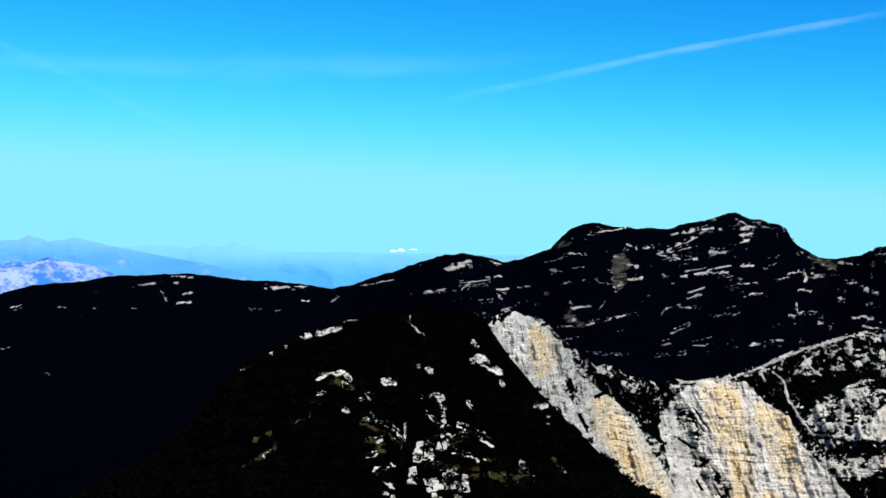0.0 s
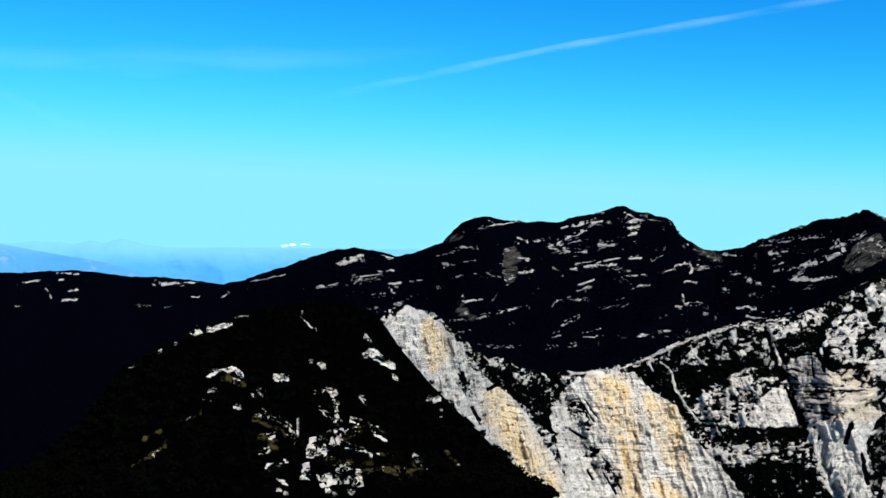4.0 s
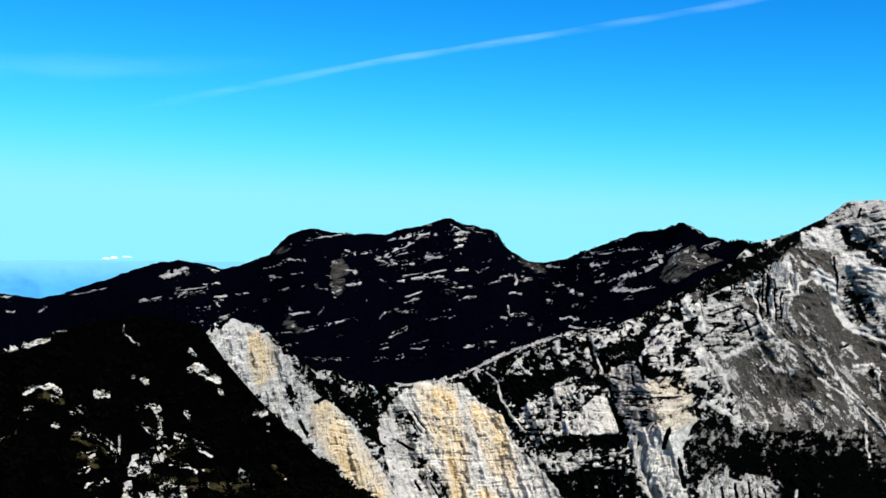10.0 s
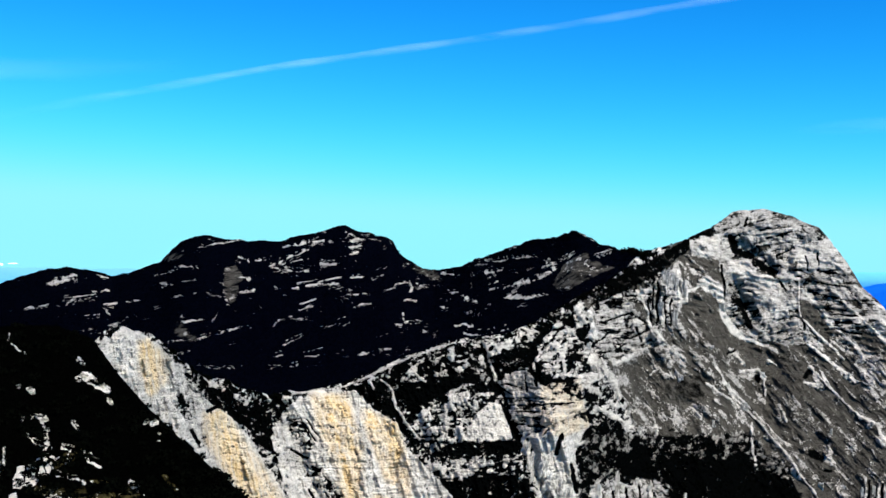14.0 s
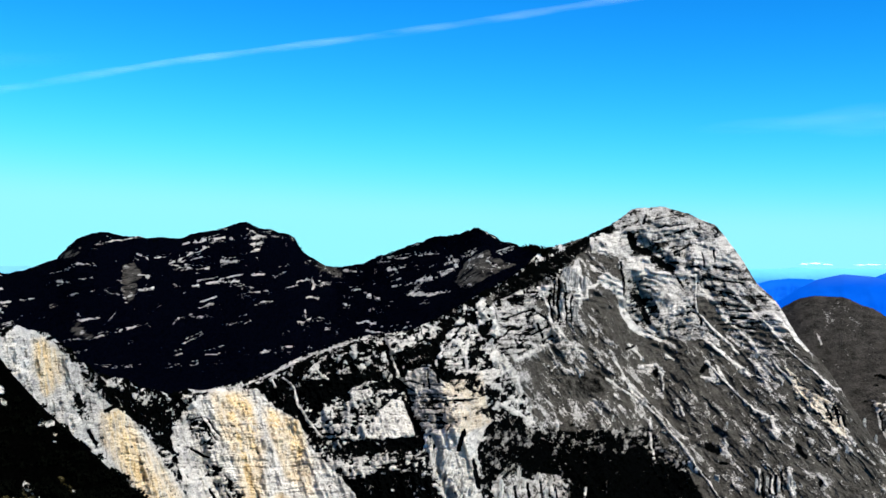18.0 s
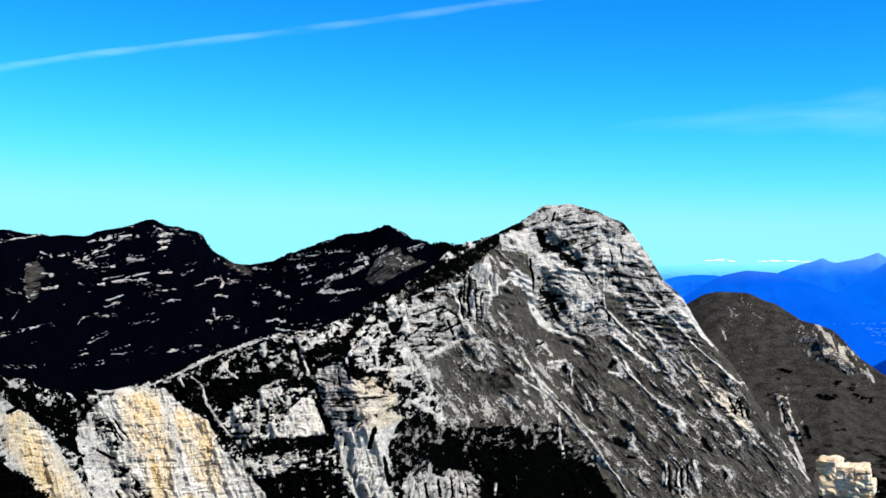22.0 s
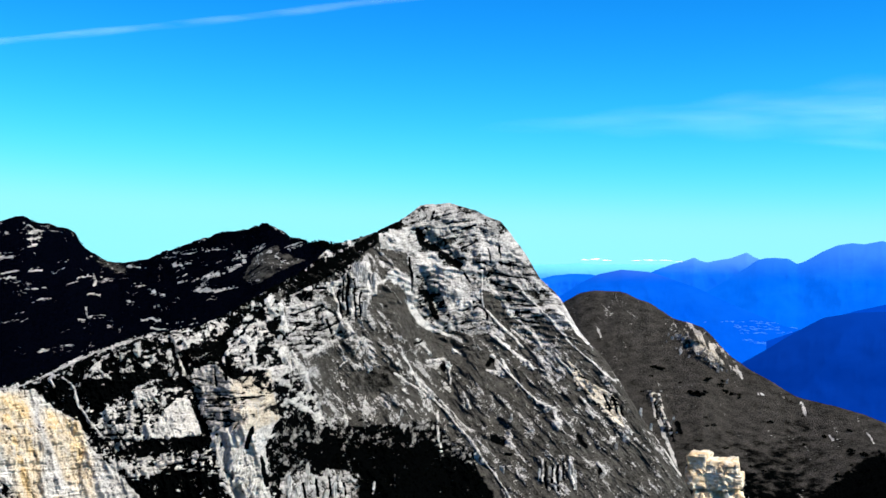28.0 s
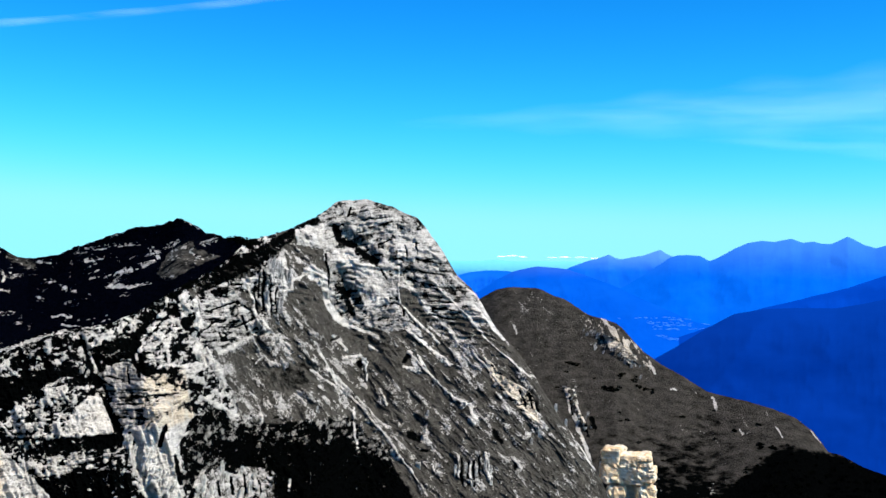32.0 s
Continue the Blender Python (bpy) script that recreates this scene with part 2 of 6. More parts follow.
def land_map(B, R, wave_b, wave_r, **ground):
    """A map of a slope by bearing and rise, with wavy outlines, that starts as one kind of ground."""
    land = dict(b=B[0], B=B + wave_b, R=R + wave_r, laid=[])
    for key in ("cover", "fleck", "beds", "dry", "old", "relief", "stain", "scree"):
        land[key] = np.broadcast_to(ground.get(key, 0.0), B.shape).astype(float).copy()
    return land


def lay(land, kind, cols, k):
    for key, v in kind.items():
        land[key][:, cols] += (v - land[key][:, cols]) * k


def columns(land, pts, margin):
    lo, hi = min(p[0] for p in pts) - margin, max(p[0] for p in pts) + margin
    return slice(int(np.searchsorted(land["b"], lo)), int(np.searchsorted(land["b"], hi)))


def area(land, kind, soft, *pts):
    """Lays a kind of ground over a patch with corners pts, fading over soft degrees at its edge."""
    cols = columns(land, pts, 0.6)
    B, R = land["B"][:, cols], land["R"][:, cols]
    inside, near = np.zeros(B.shape, bool), np.full(B.shape, 1e9)
    for (b0, r0), (b1, r1) in zip(pts, pts[1:] + pts[:1]):
        db, dr = b1 - b0, r1 - r0
        t = np.clip(((B - b0) * db + (R - r0) * dr) / (db * db + dr * dr), 0, 1)
        near = np.minimum(near, np.hypot(B - b0 - t * db, R - r0 - t * dr))
        if dr:
            inside ^= ((r0 > R) != (r1 > R)) & (B < b0 + (R - r0) * db / dr)
    lay(land, kind, cols, np.clip(0.5 + np.where(inside, near, -near) / soft, 0, 1))


def mark(land, kind, width, *pts):
    """Lays a kind of ground along a line, to a width on either side."""
    cols = columns(land, pts, 0.5 + width)
    lay(land, kind, cols, np.clip(1.3 * line(land["B"][:, cols], land["R"][:, cols], pts, width), 0, 1))
    land["laid"].append((kind, width, pts))


def grid_mesh(name, X, Y, Z, mat, masks=None, smooth=True):
    nr, nb = X.shape
    me = bpy.data.meshes.new(name)
    me.vertices.add(nr * nb)
    me.vertices.foreach_set("co", np.stack([X, Y, Z], -1).astype(np.float32).ravel())
    i = np.arange(nr * nb).reshape(nr, nb)
    quads = np.stack([i[1:, :-1], i[1:, 1:], i[:-1, 1:], i[:-1, :-1]], -1).reshape(-1, 4)
    me.loops.add(quads.size)
    me.polygons.add(len(quads))
    me.loops.foreach_set("vertex_index", quads.ravel().astype(np.int32))
    me.polygons.foreach_set("loop_start", np.arange(0, quads.size, 4, dtype=np.int32))
    me.polygons.foreach_set("use_smooth", np.full(len(quads), smooth))
    me.update(calc_edges=True)
    for key, v in (masks or {}).items():
        me.attributes.new(key, "FLOAT", "POINT").data.foreach_set("value", np.ascontiguousarray(np.broadcast_to(v, X.shape), dtype=np.float32).ravel())
    me.materials.append(mat)
    return me


def over_the_back(X, Y, Z, masks, steps=10, stride=12.0, fall=0.55):
    """Adds the far side of a crest (row 0), going away from the eye and down."""
    k = np.arange(steps, 0, -1)[:, None] ** 1.35
    d = np.hypot(X[0], Y[0])[None]
    grow = 1 + k * stride / d
    Xb, Yb, Zb = X[0] * grow, Y[0] * grow, Z[0] - k * stride * fall
    masks = {a: np.vstack([np.repeat(v[:1], steps, 0), v]) for a, v in masks.items()}
    return np.vstack([Xb, X]), np.vstack([Yb, Y]), np.vstack([Zb, Z]), masks


def founded(X, Y, Z, masks):
    """Carries a slope's edges down to the valley floor, so that it stands as a closed mass."""
    X, Y, Z = (np.pad(a, 1, mode="edge") for a in (X, Y, Z))
    d = np.hypot(X, Y)
    X[0], Y[0] = X[0] * (1 + (Z[0] + 8) * 0.8 / d[0]), Y[0] * (1 + (Z[0] + 8) * 0.8 / d[0])
    near = np.maximum(1 - (Z[-1] + 8) * 0.5 / d[-1], 0.35)
    X[-1], Y[-1] = X[-1] * near, Y[-1] * near
    for edge in (np.s_[0, :], np.s_[-1, :], np.s_[:, 0], np.s_[:, -1]):
        Z[edge] = -8
    return X, Y, Z, {k: np.pad(np.broadcast_to(v, (a - 2 for a in X.shape)) if np.ndim(v) < 2 else v, 1, mode="edge") for k, v in masks.items()}


def rows_of(b0, b1, nb, nr, crest, far, foot, foot_far, bunch=1.0, soft=0.1):
    b = np.linspace(b0, b1, nb)[None, :]
    s = (np.linspace(0, 1, nr) ** bunch)[:, None]
    top, low = along(crest, b, soft), along(foot, b)
    B, S = np.broadcast_arrays(b, s)
    R = top + (low - top) * S
    return B.copy(), S.copy(), R, np.broadcast_to(along(far, b, 1.0), B.shape).copy(), np.broadcast_to(along(foot_far, b, 1.0), B.shape).copy()


GROUND = {}


def keep(name, X, Y, Z):
    """Remembers a slope, so that things can be set on it by bearing and rise."""
    GROUND[name] = (X, Y, Z, np.degrees(np.arctan2(X, Y)), np.degrees(np.arctan2(Z - EYE.z, np.hypot(X, Y))))


def on(name, b, r):
    X, Y, Z, B, R = GROUND[name]
    i = np.argmin((B - b) ** 2 + (R - r) ** 2)
    return Vector((X.flat[i], Y.flat[i], Z.flat[i]))


MOUNTAINS = {}


def thing(name, label, category, kind="", group=""):
    return tagged(new(name), label, category, group, kind)


def piece(name, me, parent, label="", kind=""):
    ob = new(name, me)
    ob.parent = parent
    return tagged(ob, label, "", "", kind)


# ---- back country: rounded hills, dark plateau mountain, shoulder hill ----
LOW_HILLS = [(-30, -2.8), (-24, -2.3), (-19.4, -2.08), (-18, -1.7), (-15.9, -1.52), (-15.6, -1.42), (-14.2, -1.26), (-11.3, -1.13), (-8.8, -1.43), (-7.8, -1.42), (-6.2, -1.61), (-5, -1.75),
             (-4.18, -1.61), (-3.44, -1.30), (-2.20, -0.92), (-0.95, -0.46), (0.06, -0.15), (0.82, -0.09), (1.84, -0.19), (2.86, -0.44)]
PLATEAU = [(3.88, -0.18), (4.40, 0.01), (4.91, 0.22), (5.37, 0.73), (5.73, 1.07), (6.32, 1.31), (6.75, 1.41), (7.35, 1.31), (7.99, 1.19), (8.38, 1.24), (8.76, 1.14), (9.28, 1.20), (10.18, 1.15),
           (11.07, 1.44), (11.84, 1.57), (12.35, 1.77), (12.86, 1.90), (13.25, 1.88), (13.50, 1.70), (14.14, 1.60), (14.52, 1.47), (14.95, 1.40), (15.26, 1.20), (15.36, 0.99), (15.61, 0.61),
           (15.97, 0.36), (16.42, 0.06), (17.05, -0.12), (17.68, -0.05)]
SHOULDER = [(18.33, 0.12), (19.34, 0.51), (20.37, 0.87), (21.39, 1.26), (22.68, 1.45), (23.32, 1.68), (23.65, 1.71), (24.22, 1.43), (24.61, 1.15), (25.00, 1.07), (25.46, 0.89), (26.5, 0.7), (28, 0.3), (30, -0.5)]
BACK = LOW_HILLS + PLATEAU + SHOULDER
BACK_FAR = [(-30, 2000), (-12, 1950), (-5, 1800), (1, 1650), (8, 1500), (15, 1450), (18, 1350), (23, 1150), (27, 1000), (30, 950)]
B, S, R, DC, DF = rows_of(-27, 29, 1700, 230, BACK, BACK_FAR, [(-30, -13), (-4, -9), (2, -6.5), (12, -6.5), (20, -5), (30, -4)],
                          [(-30, 700), (-5, 650), (4, 560), (12, 640), (20, 700), (30, 800)], bunch=1.15, soft=0.05)
D = DC + (DF - DC) * S
X, Y, Z = place(B, R, D)
fade = step(S, 0.0, 0.05)
flat = 0 * X
lump = rough(X, Y, Z, 150, 5) * 8 * (0.04 + 0.96 * fade)
ledge = rough(X * 0.8, Y, Z * 3, 12, 4, 0.68)
bedded = rough(B * 0.30, (R - 0.15 * B) * 1.6, 0 * B, 0.30, 4, 0.66)
ledge = 0.62 * ledge + 0.62 * bedded
tier = rough(X * 0.15, Y * 0.15, Z + 0.12 * X, 13, 3)
Z = Z + lump + np.clip(ledge, -0.1, 1) * 2.6 + rough(X, Y, flat, 7, 3) * 1.1 + tier * 1.5 * fade
Z = Z + rough(X, Y, flat, 24, 4, 0.6) * 1.1 * (1 - fade)
patchy = rough(X, Y, flat, 110, 3)
dense = 0.10 + 0.10 * step(B, 4, 7) * (1 - step(B, 16.5, 18)) + 0.04 * step(B, 18, 24)
dense = dense - 0.34 * step(-R, 3.6, 4.6) - 0.22 * (1 - step(B, -8, -2)) * step(-R, 1.5, 2.2) - 0.08 * (1 - step(B, -6, 2))
dense = dense - 0.45 * blot(B, R, 5.7, -2.3, 1.1, 0.6, -20) + 0.55 * blot(B, R, 0.85, -0.85, 0.8, 0.32) + 0.3 * blot(B, R, 2.3, -0.5, 0.35, 0.2) + 0.42 * blot(B, R, -11.8, -1.6, 1.0, 0.4) + 0.28 * blot(B, R, -7.8, -1.6, 1.6, 0.2) + 0.36 * blot(B, R, 21.4, -0.75, 1.5, 0.34, -22) + 0.36 * blot(B, R, 22.6, 0.15, 0.6, 0.45, -40) + 0.36 * blot(B, R, 24.7, 0.55, 0.7, 0.28, -20) + 0.14 * blot(B, R, 10.5, -0.1, 2.2, 0.6, -10)
rock = 0.5 + 1.6 * (ledge + 0.34 * tier + 0.34 * patchy + dense - 0.80)
fleck = rough(B, (R - 0.12 * B) * 1.5, 0 * B, 0.20, 3, 0.75)
fleck = fleck * 0.40 / fleck.std()
lines = rough(B * 0.30, R - 0.10 * B + 0.04 * rough(X, Y, Z, 40, 4, 0.65), 0 * B, 0.14, 3, 0.7)
lines = lines / lines.std()
rock = np.maximum(rock, 0.42 * lines - 0.98 + 0.7 * patchy + 1.2 * dense)
land = land_map(B, R, 0.10 * rough(X, Y, Z, 40, 4, 0.65) + 0.10 * fleck, 0.05 * rough(Y, Z, X, 40, 4, 0.65) + 0.04 * rough(R, B, 0 * B, 0.15, 3), cover=np.minimum(rock, 0.62), fleck=0.25, old=1.0 + 0.5 * patchy)
# pale ledges and bare turf, from west to east
mark(land, SHELF, 0.05, (10.23, 0.87), (12.16, 1.27))
mark(land, SHELF, 0.04, (11.13, 1.13), (11.91, 1.37))
mark(land, SHELF, 0.05, (6.51, 0.93), (7.79, 1.09), (8.61, 1.25))
mark(land, SHELF, 0.04, (6.89, 1.24), (7.33, 1.11))
mark(land, SHELF, 0.06, (8.31, 0.48), (8.87, 0.32))
mark(land, SHELF, 0.05, (9.59, 0.10), (10.62, 0.59), (11.44, 0.88))
mark(land, SHELF, 0.05, (10.62, 0.33), (11.19, 0.49))
mark(land, SHELF, 0.04, (10.63, -0.03), (11.45, -0.08))
mark(land, SHELF, 0.06, (12.06, 0.31), (12.68, 0.32))
mark(land, SHELF, 0.05, (10.63, -0.49), (11.04, -0.33))
mark(land, SHELF, 0.06, (11.92, -0.69), (12.99, -0.40))
mark(land, SHELF, 0.07, (10.76, -1.06), (11.92, -0.82), (12.84, -0.74))
mark(land, SHELF, 0.05, (10.89, -0.80), (11.91, -0.54))
mark(land, SHELF, 0.04, (12.43, -0.97), (13.00, -0.84))
mark(land, SHELF, 0.07, (11.15, -1.70), (11.82, -1.44))
mark(land, SHELF, 0.05, (11.02, -1.96), (11.66, -1.82))
mark(land, SHELF, 0.09, (8.31, -0.43), (8.83, -0.55))
mark(land, SHELF, 0.14, (8.44, -1.20), (9.03, -1.09))
mark(land, SHELF, 0.08, (7.75, -1.69), (7.96, -1.74))
mark(land, SHELF, 0.04, (5.49, -0.13), (6.56, 0.00))
mark(land, SHELF, 0.04, (4.59, -0.44), (5.49, -0.26))
mark(land, SHELF, 0.04, (5.80, -0.69), (6.51, -0.56))
mark(land, SHELF, 0.05, (4.85, -0.95), (5.49, -0.82))
mark(land, SHELF, 0.07, (5.81, -2.49), (6.78, -2.36))
mark(land, SHELF, 0.05, (5.62, -2.10), (5.91, -2.36))
mark(land, SHELF, 0.05, (7.16, -2.49), (7.42, -2.10))
mark(land, SHELF, 0.05, (3.46, -1.65), (4.01, -1.54))
mark(land, SHELF, 0.05, (2.44, -1.98), (2.95, -1.85))
mark(land, SHELF, 0.05, (2.75, -2.23), (2.57, -2.06))
mark(land, SHELF, 0.05, (1.69, -2.36), (2.34, -2.23))
mark(land, SHELF, 0.05, (1.18, -1.60), (2.19, -1.34))
mark(land, SHELF, 0.04, (6.78, -3.02), (8.06, -2.77), (8.99, -2.56))
mark(land, SHELF, 0.04, (9.87, -2.60), (10.17, -2.35))
mark(land, SHELF, 0.06, (10.38, -3.37), (11.21, -2.98))
mark(land, SHELF, 0.06, (9.87, -3.89), (10.28, -3.76))
mark(land, SHELF, 0.05, (11.16, -3.88), (12.24, -3.62))
mark(land, SHELF, 0.04, (11.92, -2.72), (13.00, -2.53))
mark(land, SHELF, 0.04, (6.92, -4.53), (8.59, -4.45))
mark(land, SHELF, 0.04, (9.62, -4.40), (10.29, -4.45))
mark(land, SHELF, 0.06, (10.65, -4.40), (11.06, -4.26))
mark(land, SHELF, 0.05, (5.25, -3.38), (6.53, -3.26), (7.09, -3.13))
mark(land, SHELF, 0.05, (5.51, -3.90), (6.27, -3.77))
mark(land, SHELF, 0.05, (9.08, 0.35), (9.85, 0.48))
mark(land, SHELF, 0.04, (8.05, 0.22), (8.44, 0.30))
mark(land, SHELF, 0.04, (13.06, 1.66), (13.58, 1.40))
mark(land, SHELF, 0.07, (13.19, 1.24), (14.01, 1.32))
mark(land, SHELF, 0.07, (13.32, 0.99), (13.86, 1.07))
mark(land, SHELF, 0.06, (13.32, 0.78), (13.86, 0.89))
mark(land, SHELF, 0.08, (13.33, -0.40), (13.87, -0.32))
mark(land, SHELF, 0.04, (14.48, -0.01), (15.04, 0.05))
mark(land, SHELF, 0.08, (15.38, -0.77), (15.91, -0.57))
mark(land, SHELF, 0.07, (16.01, -0.51), (16.17, -1.02))
mark(land, SHELF, 0.12, (15.89, -1.49), (16.27, -1.41))
mark(land, SHELF, 0.05, (14.74, -1.06), (15.40, -0.90))
mark(land, SHELF, 0.06, (13.20, -1.30), (14.13, -1.17))
mark(land, SHELF, 0.05, (13.46, -1.84), (14.28, -1.68))
mark(land, SHELF, 0.07, (15.77, -2.18), (15.77, -2.49))
mark(land, SHELF, 0.05, (15.77, -2.56), (16.58, -2.50))
mark(land, SHELF, 0.05, (15.39, -2.69), (15.72, -2.77))
mark(land, SHELF, 0.05, (17.42, -1.40), (17.85, -1.57))
mark(land, SHELF, 0.11, (18.43, -1.44), (19.06, -1.56))
mark(land, SHELF, 0.07, (17.67, -1.01), (18.20, -0.96))
mark(land, SHELF, 0.05, (17.42, -1.91), (17.85, -1.96))
mark(land, SHELF, 0.06, (18.05, -2.59), (18.96, -2.53))
mark(land, SHELF, 0.04, (12.69, -2.33), (13.21, -2.20))
mark(land, SHELF, 0.05, (13.08, -2.71), (13.34, -2.46))
mark(land, SHELF, 0.04, (14.23, -0.52), (14.87, -0.31))
mark(land, SHELF, 0.05, (16.01, -0.00), (16.83, -0.20), (18.35, -0.12))
mark(land, SHELF, 0.07, (19.43, -0.11), (20.35, 0.02))
mark(land, SHELF, 0.06, (19.56, -0.49), (19.96, -0.24))
mark(land, SHELF, 0.13, (19.68, -1.00), (20.36, -0.87), (21.80, -0.53), (22.41, -0.10))
mark(land, SHELF, 0.11, (20.31, -1.37), (21.80, -1.23))
mark(land, SHELF, 0.06, (21.06, -1.62), (21.36, -1.54))
mark(land, SHELF, 0.14, (22.29, 0.53), (22.66, 0.03))
mark(land, SHELF, 0.09, (22.90, 0.53), (23.51, 0.79))
mark(land, SHELF, 0.11, (24.48, 0.54), (25.25, 0.79))
mark(land, SHELF, 0.08, (24.00, 0.29), (24.39, -0.09))
mark(land, SHELF, 0.04, (23.75, 1.66), (24.38, 1.24))
mark(land, SHELF, 0.08, (21.80, -1.23), (22.29, -1.10))
mark(land, SHELF, 0.04, (19.80, 0.40), (20.80, 0.65))
mark(land, SHELF, 0.05, (20.80, 0.53), (21.79, 0.66))
mark(land, SHELF, 0.05, (19.56, -0.75), (20.06, -0.64))
mark(land, SHELF, 0.05, (18.56, -2.79), (19.57, -2.78), (20.56, -2.56))
mark(land, SHELF, 0.09, (-11.84, -2.39), (-11.25, -2.37))
mark(land, SHELF, 0.05, (-12.25, -1.26), (-11.22, -1.28))
mark(land, SHELF, 0.07, (-11.70, -2.04), (-11.21, -1.96))
mark(land, SHELF, 0.04, (-12.59, -1.92), (-12.34, -2.30))
mark(land, SHELF, 0.05, (-12.05, -1.62), (-11.81, -1.54))
mark(land, SHELF, 0.05, (-8.01, -1.68), (-6.08, -1.68))
mark(land, SHELF, 0.06, (-6.35, -2.33), (-6.02, -2.32))
mark(land, SHELF, 0.05, (-16.93, -2.68), (-16.62, -2.68))
mark(land, SHELF, 0.21, (0.17, -0.94), (1.25, -0.56))
mark(land, SHELF, 0.09, (2.35, -0.60), (2.69, -0.59))
mark(land, SHELF, 0.06, (-0.85, -1.93), (0.18, -1.84))
mark(land, SHELF, 0.05, (0.96, -1.90), (1.26, -1.64))
mark(land, SHELF, 0.05, (-7.54, -2.77), (-7.23, -2.77))
mark(land, SHELF, 0.05, (2.37, -1.88), (3.01, -1.82))
mark(land, SHELF, 0.04, (-15.63, -2.68), (-15.27, -2.76))
mark(land, SHELF, 0.04, (-13.47, -1.68), (-12.86, -1.62))
mark(land, SHELF, 0.04, (-8.75, -2.65), (-8.12, -2.72))
mark(land, SHELF, 0.05, (1.98, -1.25), (2.75, -1.11))
mark(land, SHELF, 0.04, (-3.68, -1.58), (-2.14, -1.30))
mark(land, SHELF, 0.05, (-4.70, -2.11), (-5.08, -2.37))
mark(land, SHELF, 0.04, (-13.94, -2.68), (-13.58, -2.75))
mark(land, SHELF, 0.04, (-18.91, -2.80), (-18.45, -2.68))
mark(land, SHELF, 0.04, (-17.48, -5.61), (-17.13, -5.55))
mark(land, SHELF, 0.04, (-19.35, -4.45), (-18.89, -4.38))
area(land, BARE, 0.08, (22.49, -0.77), (23.02, 0.28), (24.00, 0.79), (24.29, 0.29), (25.33, 0.04), (24.29, -0.46), (23.03, -1.02))
area(land, BARE, 0.06, (7.61, -0.09), (8.26, 0.22), (8.47, -0.55), (8.21, -1.63), (7.93, -1.89), (7.70, -1.46))
mark(land, BARE, 0.44, (5.76, -2.74), (6.22, -3.13))
mark(land, BARE, 0.24, (5.23, 0.31), (5.74, 0.51))
mark(land, BARE, 0.24, (16.27, -0.00), (17.29, -0.30))
mark(land, SHELF, 0.09, (22.34, 0.48), (22.63, 0.03))
mark(land, SHELF, 0.08, (22.97, 0.48), (23.46, 0.74))
mark(land, SHELF, 0.09, (24.53, 0.49), (25.21, 0.74))
mark(land, SHELF, 0.07, (24.00, 0.24), (24.34, -0.09))
Z = Z + land["relief"] * 0.8 * fade
keep("back", X, Y, Z)
BACK_LEDGES = [(w, pts) for kind, w, pts in land["laid"] if kind is SHELF]
masks = {"weathered": land["old"], "rock": land["cover"] + land["fleck"] * (1.1 * fleck + 0.10 * lines), "dry": land["dry"], "stain": 0 * B, "scree": line(B, R, [(5.9, -4.25), (7.0, -4.32), (8.1, -4.22)], 0.035) * 0.7}
X, Y, Z, masks = founded(*over_the_back(X, Y, Z, masks, 10, 22, 0.5))
b_of = np.degrees(np.arctan2(X[0], Y[0]))
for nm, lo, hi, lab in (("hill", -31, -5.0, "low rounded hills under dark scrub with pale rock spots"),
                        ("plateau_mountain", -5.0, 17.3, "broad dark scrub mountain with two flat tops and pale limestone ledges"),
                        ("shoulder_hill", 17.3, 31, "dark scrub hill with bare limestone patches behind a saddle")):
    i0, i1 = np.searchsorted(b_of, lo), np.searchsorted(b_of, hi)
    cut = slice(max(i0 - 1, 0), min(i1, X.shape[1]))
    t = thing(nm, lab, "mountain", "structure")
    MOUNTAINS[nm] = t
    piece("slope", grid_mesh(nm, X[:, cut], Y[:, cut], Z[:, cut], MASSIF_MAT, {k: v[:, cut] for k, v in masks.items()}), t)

# ---- cliff wall and the limestone peak ----
WALL_RIM = [(1.2, -4.2), (2.07, -3.24), (2.55, -2.87), (3.45, -2.68), (4.4, -3.0), (5.26, -3.63), (5.9, -4.26), (6.6, -4.77), (7.6, -5.08), (8.65, -5.5), (9.7, -5.78), (10.7, -5.6),
            (11.45, -5.66), (13, -5.3), (14.26, -4.79), (16.05, -3.96), (18.1, -3.28), (19.4, -3.17), (20.7, -2.95), (22.2, -2.17), (23.5, -1.39), (24.2, -1.0), (25.7, -0.1)]
PEAK_RIM = [(26.54, 0.76), (27.18, 0.93), (28.33, 1.27), (29.10, 1.58), (29.87, 2.06), (30.37, 2.42), (30.76, 2.60), (31.14, 2.66), (31.90, 2.70), (32.40, 2.58), (33.03, 2.38), (33.41, 2.15),
            (34.16, 1.80), (34.66, 1.27), (35.03, 0.76), (35.53, 0.0), (36.02, -0.74), (36.64, -1.30), (37.2, -2.1), (37.6, -2.82), (39.1, -4.59), (40.7, -7.1), (42.2, -9.07), (43, -10.6), (44.5, -13), (46, -15)]
RIM = WALL_RIM + PEAK_RIM
RIM_FAR = [(1, 345), (2, 350), (4, 385), (8, 480), (11, 530), (14, 560), (19, 600), (24, 680), (28, 800), (31.5, 880), (35, 890), (38, 860), (41, 800), (46, 760)]
FOOT_FAR = [(1, 325), (4, 350), (8, 440), (11, 480), (14, 505), (19, 510), (24, 530), (28, 540), (32, 545), (37, 580), (41, 640), (46, 740)]
